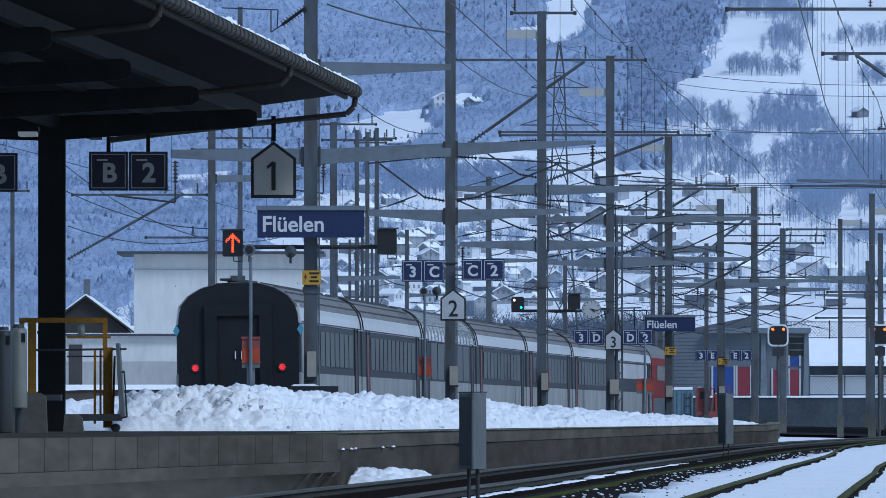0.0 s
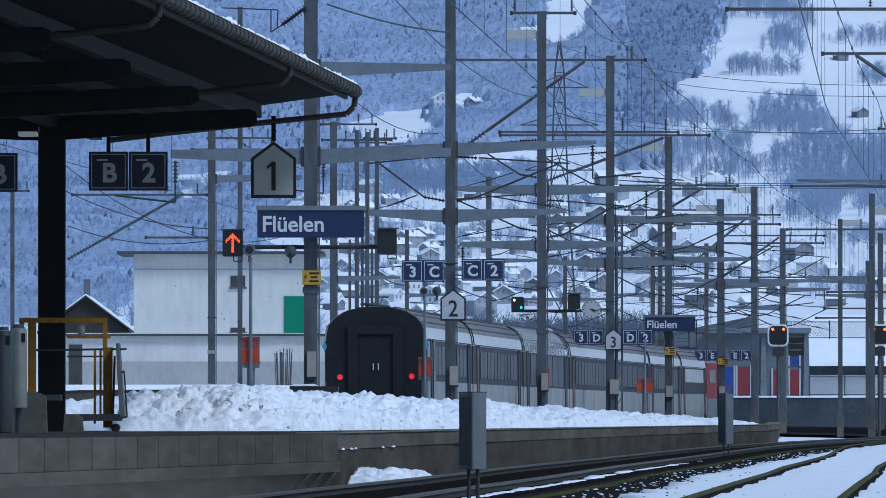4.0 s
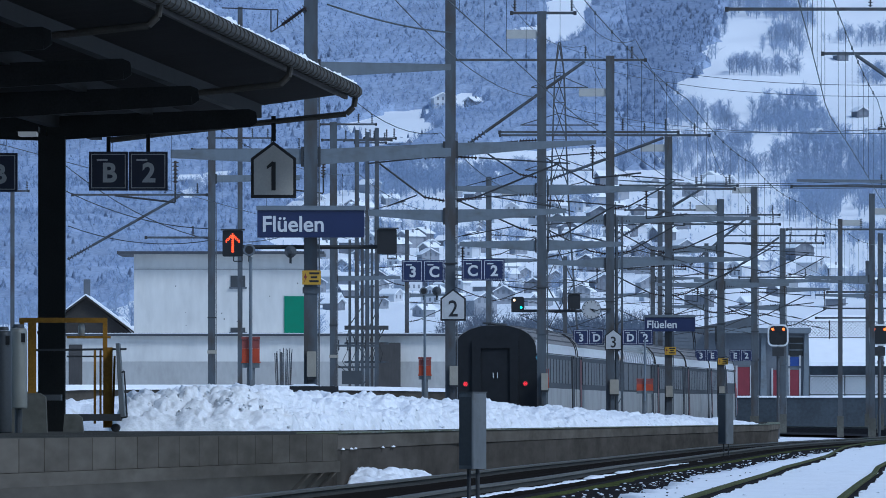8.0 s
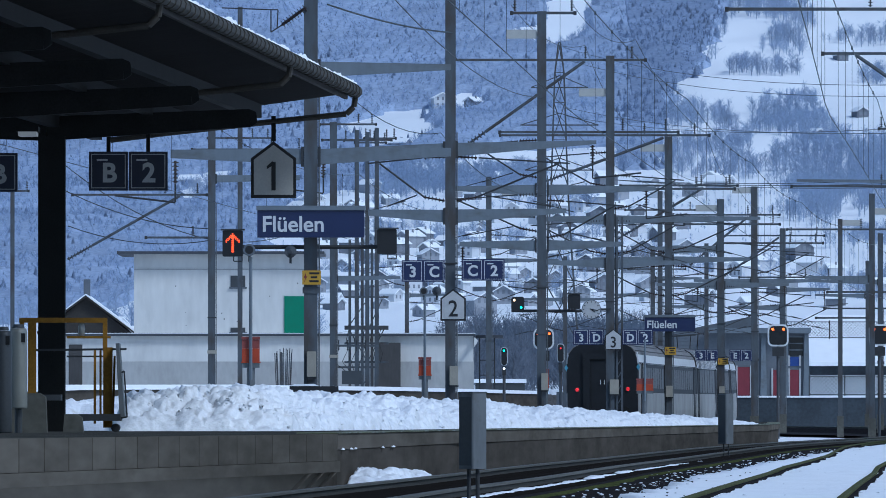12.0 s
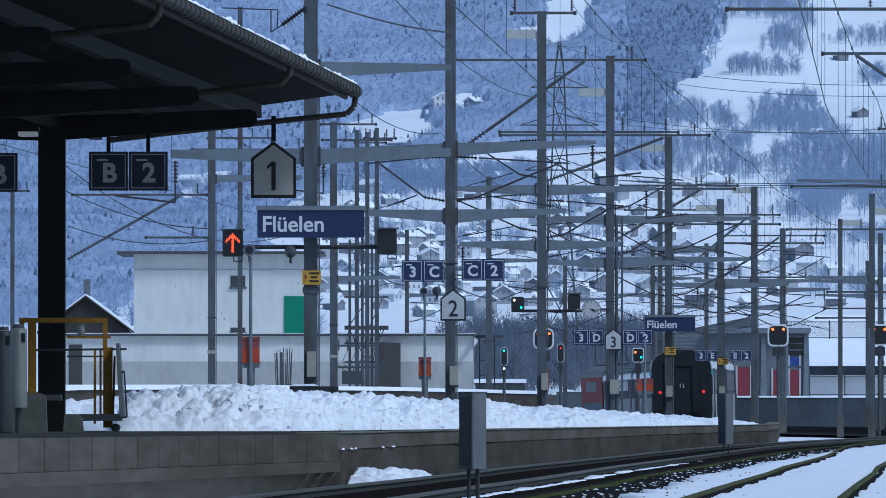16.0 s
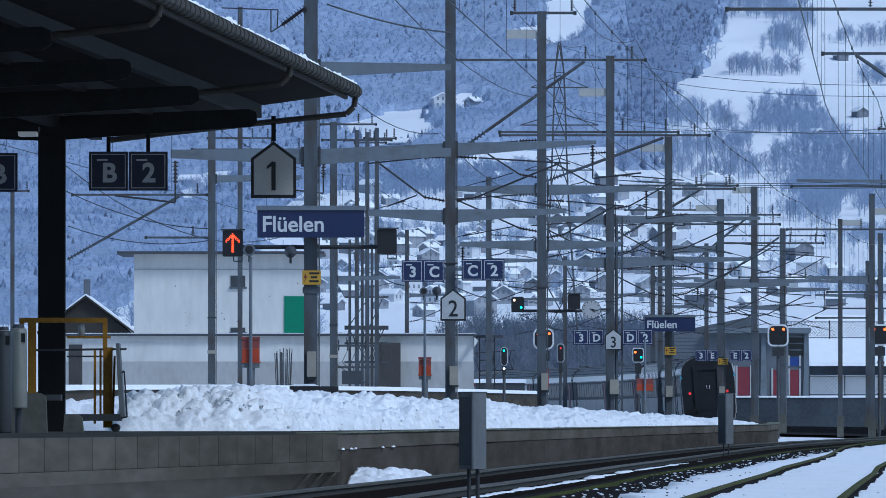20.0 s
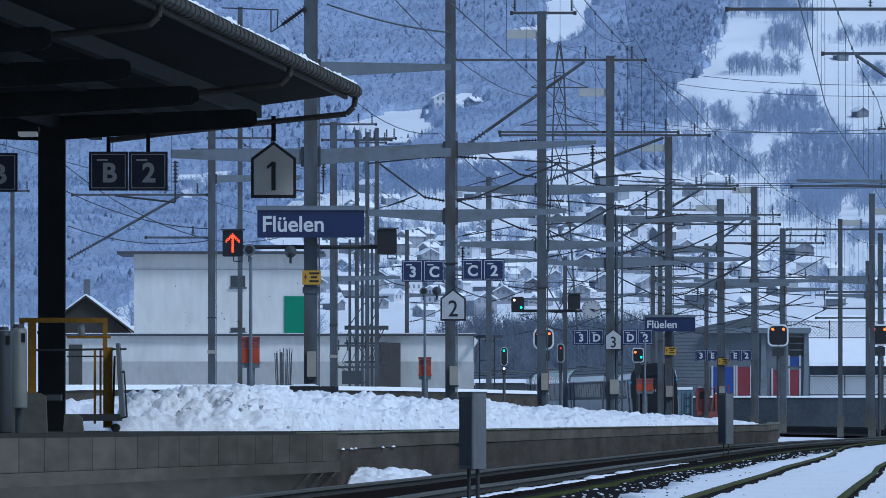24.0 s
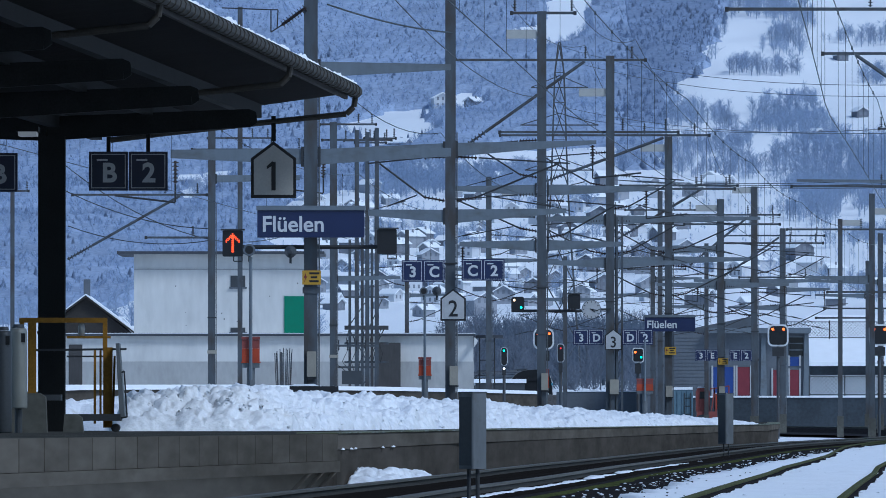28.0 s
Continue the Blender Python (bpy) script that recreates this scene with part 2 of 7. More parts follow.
stain(RAMP, (0.03, 0.035, 0.04), 0.6, 0.5, 0.5, 0.7, (1, 1, 0.5), True)


def translucent(m, share_through):
    """Lets thin rimed foliage pass part of the light that falls on its back."""
    t = m.node_tree
    b = t.nodes["Principled BSDF"]
    tr = t.nodes.new("ShaderNodeBsdfTranslucent")
    mx = t.nodes.new("ShaderNodeMixShader")
    mx.inputs["Fac"].default_value = share_through
    t.links.new(b.inputs["Base Color"].links[0].from_socket, tr.inputs["Color"])
    t.links.new(b.outputs["BSDF"], mx.inputs[1])
    t.links.new(tr.outputs["BSDF"], mx.inputs[2])
    t.links.new(mx.outputs["Shader"], t.nodes["Material Output"].inputs["Surface"])


for foliage in (FOREST, BARE, GROVE, DUSK, FOREST_LOW, TWIG):
    translucent(foliage, 0.55)


# ---- mesh helpers ----
def box(bm, x0, x1, y0, y1, z0, z1):
    v = [bm.verts.new((x, y, z)) for z in (z0, z1) for x, y in ((x0, y0), (x1, y0), (x1, y1), (x0, y1))]
    for f in ((3, 2, 1, 0), (4, 5, 6, 7), (0, 1, 5, 4), (1, 2, 6, 5), (2, 3, 7, 6), (3, 0, 4, 7)):
        bm.faces.new([v[i] for i in f])


def ring_mesh(bm, rings, closed=True, caps=True):
    rows = [[bm.verts.new(p) for p in r] for r in rings]
    n = len(rows[0])
    for a, b in zip(rows, rows[1:]):
        for i in range(n if closed else n - 1):
            j = (i + 1) % n
            bm.faces.new((a[i], a[j], b[j], b[i]))
    if caps and closed:
        bm.faces.new(rows[0][::-1])
        bm.faces.new(rows[-1])


def tube(bm, p, q, r, r2=None, n=8):
    p, q = Vector(p), Vector(q)
    d = (q - p).normalized()
    a = d.orthogonal().normalized()
    b = d.cross(a)
    rings = []
    for c, s in ((p, r), (q, r if r2 is None else r2)):
        rings.append([c + (a * math.cos(k * math.tau / n) + b * math.sin(k * math.tau / n)) * s for k in range(n)])
    ring_mesh(bm, rings)


def cable(bm, pts, r, n=5):
    """A wire through the points, in one piece."""
    pts = [Vector(p) for p in pts]
    rings = []
    for i, p in enumerate(pts):
        d = (pts[min(i + 1, len(pts) - 1)] - pts[max(i - 1, 0)]).normalized()
        up = Vector((0, 0, 1)) if abs(d.z) < 0.9 else Vector((1, 0, 0))
        a = d.cross(up).normalized()
        b = a.cross(d)
        rings.append([p + (a * math.cos(k * math.tau / n) + b * math.sin(k * math.tau / n)) * r for k in range(n)])
    ring_mesh(bm, rings)


def pipe(bm, pts, r, n=8):
    for p, q in zip(pts, pts[1:]):
        tube(bm, p, q, r, n=n)


def beam(bm, p, q, w, h, w2=None, h2=None):
    """A box-section bar from p to q, w across and h high, tapering to w2 and h2."""
    p, q = Vector(p), Vector(q)
    d = (q - p).normalized()
    up = Vector((0, 0, 1)) if abs(d.z) < 0.95 else Vector((0, 1, 0))
    side = d.cross(up).normalized()
    up = side.cross(d)
    rings = []
    for c, a, b in ((p, w, h), (q, w2 or w, h2 or h)):
        rings.append([c + side * (a / 2 * i) + up * (b / 2 * j) for i, j in ((-1, -1), (1, -1), (1, 1), (-1, 1))])
    ring_mesh(bm, rings)


def prism(bm, outline, y0, y1):
    """An outline of (x, z) pairs drawn out from y0 to y1."""
    ring_mesh(bm, [[(x, y0, z) for x, z in outline], [(x, y1, z) for x, z in outline]])


def disc(bm, c, r, depth, n=16):
    """A short drum that faces along y."""
    tube(bm, (c[0], c[1], c[2]), (c[0], c[1] + depth, c[2]), r, n=n)


def finish(name, bm, mat, smooth=False):
    bmesh.ops.recalc_face_normals(bm, faces=bm.faces)
    me = bpy.data.meshes.new(name)
    bm.to_mesh(me)
    bm.free()
    me.materials.append(mat)
    if smooth:
        me.polygons.foreach_set("use_smooth", [True] * len(me.polygons))
    return me


def part(name, bm, mat, parent, label="", smooth=False):
    ob = new(name, finish(name, bm, mat, smooth))
    ob.parent = parent
    return tagged(ob, label)


def share(name, me, parent, m):
    ob = new(name, me)
    ob.parent = parent
    ob.matrix_basis = m
    return ob


def thing(name, label, category, m=None, group="", kind=""):
    ob = new(name)
    ob.empty_display_size = 0.2
    if m is not None:
        ob.matrix_basis = m
    return tagged(ob, label, category, group, kind)


def solid(name, bm, mat, label, category, group="", kind="", m=None, smooth=False):
    ob = new(name, finish(name, bm, mat, smooth))
    if m is not None:
        ob.matrix_basis = m
    return tagged(ob, label, category, group, kind)


def lettering(text, size, mat, parent, x, y, z, align="CENTER", depth=0.004, squash=1.0, bold=0.0):
    """Raised letters in the built-in font, upright and facing the viewer, standing on the height z."""
    cu = bpy.data.curves.new("lettering", "FONT")
    cu.body, cu.size, cu.extrude, cu.align_x, cu.offset = text, size, depth, align, bold
    tmp = bpy.data.objects.new("lettering", cu)
    me = bpy.data.meshes.new_from_object(tmp)
    bpy.data.objects.remove(tmp)
    me.materials.clear()
    me.materials.append(mat)
    ob = new("lettering", me)
    ob.parent = parent
    ob.matrix_basis = pose(x, y, z, 90) @ Matrix.Diagonal((squash, 1, 1, 1))
    return ob


# ---- the line of the tracks: how far it leans from the y axis, kept as a slope at each distance ----
SLOPES = [(0, 0.062), (237, 0.053), (280, 0.055), (340, 0.067), (400, 0.074), (440, 0.070), (480, 0.058), (520, 0.039),
          (560, 0.013), (600, -0.018), (640, -0.050), (680, -0.079), (720, -0.105), (800, -0.16), (1000, -0.30)]
LINE_Y = np.arange(0.0, 1000.5, 0.5)
LINE_S = np.interp(LINE_Y, [a for a, b in SLOPES], [b for a, b in SLOPES])
LINE_X = np.concatenate([[0], np.cumsum((LINE_S[1:] + LINE_S[:-1]) * 0.25)])
LINE_X += -4.60 - np.interp(237.2, LINE_Y, LINE_X)
LINE_X += 0.16 * np.sin(np.pi * np.clip((LINE_Y - 490) / 140, 0, 1)) ** 2
LINE_L = np.concatenate([[0], np.cumsum(np.sqrt(1 + LINE_S[1:] ** 2) * 0.5)])


def rise(y):
    k = min(1, max(0, (y - 420) / 180))
    return 0.32 * k * k * (3 - 2 * k)


def line(y, off=0.0):
    """The x of the first track's middle at the distance y, moved off metres to the right."""
    return float(np.interp(y, LINE_Y, LINE_X)) + off


def second(y):
    return 10.5 + max(0.0, (165 - y) * 0.0125)


def platform_track(y):
    """The middle of the track along the platform wall."""
    return second(y) + float(np.interp(y, [110, 135, 165, 200, 235, 280, 340, 450], [-0.2, -0.05, -0.03, -0.14, -0.3, -0.43, -0.33, 0.0]))


def joining_track(y):
    """The middle of the snowed-in track that runs together with the platform track."""
    return second(y) + float(np.interp(y, [60, 106, 126, 156, 227, 392], [3.9, 3.93, 3.97, 4.1, 3.73, 1.9]))


# ---- ground ----
TERRAIN = [(-400, -0.3), (700, -0.3), (900, 0.3), (1500, 6), (2500, 18), (3000, 30), (3400, 52), (4000, 90), (4400, 133), (4850, 194), (4950, 212)]


def height(x, y):
    z = float(np.interp(y, [a for a, b in TERRAIN], [b for a, b in TERRAIN]))
    if y > 1200:
        k = min(1, (y - 1200) / 1500)
        z += k * 5 * noise.noise((x * 0.012, y * 0.006, 3)) + k * 2 * noise.noise((x * 0.04, y * 0.02, 7))
    return z


def ground():
    fan = sorted(set([round(-0.05 + i * 0.001, 4) for i in range(101)] + [s * k for s in (-1, 1) for k in (0.06, 0.08, 0.11, 0.15, 0.2, 0.3, 0.45)]))
    depths = [-400, -150, -50, 0] + list(range(40, 700, 60)) + list(range(700, 3000, 50)) + list(range(3000, 4951, 15))
    verts, faces = [], []
    for y in depths:
        for f in fan:
            x = f * (max(y, 0) + 400) if abs(f) > 0.05 else f * max(abs(y), 300)
            verts.append((x, y, height(x, y)))
    n = len(fan)
    for j in range(len(depths) - 1):
        for i in range(n - 1):
            a = j * n + i
            faces.append((a, a + 1, a + n + 1, a + n))
    me = bpy.data.meshes.new("ground")
    me.from_pydata(verts, [], faces)
    me.materials.append(SNOW)
    me.polygons.foreach_set("use_smooth", [True] * len(me.polygons))
    tagged(new("ground", me), "snow-covered valley floor and hillside", "ground", kind="structure")


ground()


def strip(bm, ys, left, right, z0, z1, lean=0.0):
    """A long low bank between two lines of x, from z0 up to z1."""
    rings = []
    for y in ys:
        a, b, r = left(y), right(y), rise(y)
        rings.append([(a - lean, y, z0 + r), (b + lean, y, z0 + r), (b, y, z1 + r), (a, y, z1 + r)])
    ring_mesh(bm, rings)


def track(off, label, y0=60, y1=960, step=10.0, buried=False, lift=0.0):
    o = off if callable(off) else (lambda y: off)
    t = thing("railway_track", label, "railway track", group="station tracks")
    ys = list(np.arange(y0, y1 + 1, step))
    bm = bmesh.new()
    strip(bm, ys, lambda y: line(y, o(y) - 1.35), lambda y: line(y, o(y) + 1.35), -0.45, -0.105 + lift, 0.5)
    part("ballast", bm, BALLAST, t)
    bm = bmesh.new()
    strip(bm, [y for y in list(np.arange(400, y1 + 1, step))], lambda y: line(y, o(y) - 1.3), lambda y: line(y, o(y) + 1.3), -0.46, -0.095, 0.6)
    part("ballast", bm, BALLAST_FAR, t, "paler dry ballast")
    for s in (-1, 1):
        bm = bmesh.new()
        out = [(-0.07, -0.172), (0.07, -0.172), (0.07, -0.155), (0.012, -0.14), (0.012, -0.045), (-0.012, -0.045), (-0.012, -0.14), (-0.07, -0.155)]
        top = [(-0.012, -0.043), (0.012, -0.043), (0.036, -0.033), (0.036, -0.004), (0.03, 0.0), (-0.03, 0.0), (-0.036, -0.004), (-0.036, -0.033)]
        ring_mesh(bm, [[(line(y, o(y) + s * 0.752 + a), y, b + lift + rise(y)) for a, b in out] for y in ys])
        rail = part("rail", bm, RAIL_MOSS if buried else RAIL, t)
        bm = bmesh.new()
        ring_mesh(bm, [[(line(y, o(y) + s * 0.752 + a), y, b + lift + rise(y)) for a, b in top] for y in ys])
        part("rail_head", bm, RAIL_MOSS if buried else RAIL_HEAD, rail)
    if buried:
        # A dark strip beside each buried rail stands for its shadow edge.
        for s in (-1, 1):
            bm = bmesh.new()
            rings = []
            for y in np.arange(y0, min(y1, 330), 0.4):
                x = line(y, o(y) + s * 0.752 + 0.04)
                e = 0.05 * (1 + 0.9 * noise.noise((y * 0.15, 8, s)) + 0.4 * noise.noise((y * 0.6, 8, s)))
                rings.append([(x, y, -0.16), (x + e, y, -0.16), (x + e, y, -0.036), (x, y, -0.03)])
            ring_mesh(bm, rings)
            tagged(part("rail_shade_strip", bm, BALLAST, t), kind="stuff")
        return t
    bm = bmesh.new()
    ring_mesh(bm, [[(-1.28, -0.13, -0.3), (1.28, -0.13, -0.3), (1.28, 0.13, -0.3), (-1.28, 0.13, -0.3)], [(-1.28, -0.1, -0.095), (1.28, -0.1, -0.095), (1.28, 0.1, -0.095), (-1.28, 0.1, -0.095)]])
    me = finish("sleeper", bm, SLEEPER)
    for k in range(300 if callable(off) else 0):
        y = 84 + k * 0.62
        share("sleeper", me, t, pose(line(y, o(y)), y, lift))
    bm = bmesh.new()
    for y in np.arange(84 + 300 * 0.62 if callable(off) else y0, min(y1, 480), 0.62):
        x = line(y, o(y))
        box(bm, x - 1.28, x + 1.28, y - 0.13, y + 0.13, -0.3, -0.095 + lift)
    tagged(part("sleeper_bed", bm, SLEEPER, t), kind="stuff")
    return t


track(0.0, "railway track curving away beside the platform")
track(platform_track, "dark wet railway track along the platform wall", lift=0.03)
track(joining_track, "railway track half buried in snow", y1=440, buried=True)
track(lambda y: second(y) + 8.4, "railway track half buried in snow", buried=True)


def shoulder():
    """The gravel and thin snow beside the far curve of the first track."""
    ys = list(np.arange(425, 760, 5.0))
    bm = bmesh.new()
    strip(bm, ys, lambda y: line(y, 0.95), lambda y: line(y, 2.3), -0.6, -0.09, 0.9)
    solid("gravel_shoulder", bm, GRAVEL, "brown gravel shoulder of the curving track", "gravel", kind="structure")
    bm = bmesh.new()
    strip(bm, ys, lambda y: line(y, 2.0 + 0.35 * noise.noise((y * 0.06, 1, 1))), lambda y: line(y, 2.4 + 0.5 * noise.noise((y * 0.05, 5, 1))), -0.3, -0.05, 0.1)
    solid("snow_verge", bm, SNOW, "thin snow on the gravel shoulder", "snow", kind="stuff")


shoulder()


# ---- island platform ----
def edge_right(y):
    if y > 350:
        return line(y, 8.75 - (y - 350) * 0.035)
    return line(y, second(y) - 1.75)


def edge_left(y):
    return line(y, 1.65)


def platform():
    p = thing("platform", "concrete island platform with snow heaped along its middle", "platform", kind="structure")
    ys = [130, 140, 150, 162, 180, 200, 220, 240, 260, 280, 300, 320, 335, 350, 380, 410, 440, 470]
    bm = bmesh.new()
    strip(bm, ys, edge_left, lambda y: edge_right(y) - 0.25, -0.3, 0.575)
    part("core", bm, ASPHALT, p)
    bm = bmesh.new()
    # Wall face in a darker concrete than the coping above it.
    strip(bm, ys, lambda y: edge_right(y) - 0.246, lambda y: edge_right(y) - 0.05, -0.35, 0.38)
    part("retaining_wall", bm, CONCRETE_DARK, p, "dark concrete wall")
    bm = bmesh.new()
    box(bm, -0.047, 0.0, -1.246, 1.246, -0.35, 0.378)
    me = finish("wall_panel", bm, CONCRETE_DARK)
    for k in range(88):
        y = 131.3 + k * 2.5
        share("wall_panel", me, p, pose(edge_right(y), y, 0, 0, 0, -math.degrees(math.atan2(edge_right(y + 1) - edge_right(y - 1), 2))))
    bm = bmesh.new()
    strip(bm, ys, lambda y: edge_right(y) - 0.5, lambda y: edge_right(y) + 0.03, 0.579, 0.592)
    part("edge_strip", bm, EDGE_MOSS, p, "wet mossy strip along the platform edge")
    bm = bmesh.new()
    strip(bm, ys, lambda y: edge_right(y) - 0.246, lambda y: edge_right(y) + 0.012, 0.381, 0.575)
    part("coping", bm, COPING, p, "rain-streaked concrete coping")
    # the nearer end, with a projecting slab on slanted brackets
    near = [60, 75, 85, 98, 108, 118, 129]

    def near_edge(y):
        return -4.1 + (y - 98) * 0.091

    bm = bmesh.new()
    strip(bm, near + [130], lambda y: line(y, 1.65), lambda y: near_edge(y) - 0.3, -0.3, 0.575)
    part("core", bm, ASPHALT, p)
    bm = bmesh.new()
    strip(bm, near, lambda y: near_edge(y) - 0.9, lambda y: near_edge(y) + 0.02, 0.11, 0.245)
    part("lower_slab", bm, CONCRETE, p, "pale concrete ledge")
    bm = bmesh.new()
    ring_mesh(bm, [[(near_edge(y) - 0.9, y, -0.4), (near_edge(y) - 0.5, y, -0.4), (near_edge(y) - 0.02, y, 0.108), (near_edge(y) - 0.9, y, 0.108)] for y in near])
    part("foot_wall", bm, FOOT_WALL, p, "brown stained sloping foot wall")
    bm = bmesh.new()
    box(bm, -0.13, 0.13, -0.895, 0.895, 0.249, 0.572)
    me = finish("panel", bm, CONCRETE)
    y = 61.0
    while y < 128:
        share("panel", me, p, pose(near_edge(y) - 0.13, y, 0, 0, 0, -math.degrees(math.atan(0.091))))
        y += 1.86
    for y in (125.5, 127, 128.5):
        bm = bmesh.new()
        x = near_edge(y)
        ring_mesh(bm, [[(x - 0.9, a, -0.35), (x - 0.42, a, -0.35), (x + 0.03, a, 0.105), (x - 0.9, a, 0.105)] for a in (y - 0.15, y + 0.15)])
        part("bracket", bm, FOOT_WALL, p)


platform()


def dome(x, y, seed):
    """Rounded lumps side by side, about one unit wide."""
    d = noise.voronoi(Vector((x, y, seed)))[0][0]
    return math.sqrt(max(0.0, 1 - 1.5 * d * d))


def clods(x, y):
    """Height of the rounded, broken lumps that a plough leaves in a snow bank."""
    w = 0.25 * noise.noise((x * 3, y * 2, 9))
    h = 0.16 * noise.noise((x * 0.7, y * 0.22, 1)) + 0.12 * noise.noise((x * 1.6, y * 0.9, 5))
    rough = 0.5 + 0.5 * noise.noise((x * 0.9, y * 0.35, 14))
    h += (0.13 + 0.16 * rough) * (dome(x * 2.9 + w, y * 1.7, 1) - 0.55) + (0.115 + 0.1 * rough) * (dome(x * 6.5 + w, y * 4.2, 4) - 0.55)
    return h + 0.07 * (dome(x * 15 + w, y * 10, 7) - 0.55) + 0.025 * noise.noise((x * 11, y * 8, 2)) + 0.012 * noise.noise((x * 26, y * 19, 6))


def bank(k):
    """Cross-section of a snow bank: steep on one side, a long slope on the other."""
    return min(1, k / 0.1) ** 0.6 * min(1, (1 - k) / 0.32) ** 0.65


def heap_skin(x, y, k, h):
    """Where the lumpy surface of a bank lies, at the share k of its width: x and the height over its base."""
    lump = clods(x, y) * min(1.1, h * 2.4)
    return x + 0.55 * lump * min(1, max(0, (k - 0.55) / 0.2)), max(0.0, bank(k) * h + lump * min(1, k / 0.06, (1 - k) / 0.05))


def heap(y0, y1, left, right, top, name, label, step=0.2, cols=64, mat=None, base=0.5, near=None):
    """A ridge of ploughed snow: lumpy crest, steep ragged sides."""
    verts, faces = [], []
    ys = np.arange(y0, y1 + 0.01, step)
    if near:
        ys = np.concatenate([np.arange(y0, near, 0.07), np.arange(near, y1 + 0.01, step)])
    for y in ys:
        a, b, h = left(y), right(y), top(y)
        fade = max(0, min(1, (y - y0) / 1.6, (y1 - y) / 6)) ** 0.6
        for i in range(cols + 1):
            k = i / cols
            x = a + (b - a) * k
            x, z = heap_skin(x, y, k, h)
            z = base + fade * z
            verts.append((x + 0.06 * noise.noise((x * 4, y * 3, z)), y + 0.12 * noise.noise((y * 3, x * 2, 4)), z + rise(y)))
    n = cols + 1
    for j in range(len(ys) - 1):
        for i in range(cols):
            a = j * n + i
            faces.append((a, a + 1, a + n + 1, a + n))
    me = bpy.data.meshes.new(name)
    me.from_pydata(verts, [], faces)
    me.materials.append(mat or SNOW_HEAP)
    me.polygons.foreach_set("use_smooth", [True] * len(me.polygons))
    tagged(new(name, me), label, "snow heap", kind="stuff")


def heap_top(y):
    return float(np.interp(y, [150, 165, 185, 200, 240, 300, 340, 400], [0.52, 0.53, 0.51, 0.47, 0.43, 0.34, 0.24, 0.13]))


def heap_left(y):
    return line(y, float(np.interp(y, [158, 163, 170, 200], [3.85, 3.5, 2.9, 2.6])))


def heap_right(y):
    return line(y, float(np.interp(y, [158, 200, 300, 350, 400], [6.3, 6.8, 7.5, 8.4, 6.6])))


heap(160.5, 402, heap_left, heap_right, heap_top, "snow_heap", "long ridge of ploughed snow on the platform", step=0.16, near=205, cols=92)


heap(168, 215, lambda y: line(y, 1.75), lambda y: line(y, 3.6), lambda y: 0.4, "snow_heap", "low snow behind the lift on the platform", cols=20)


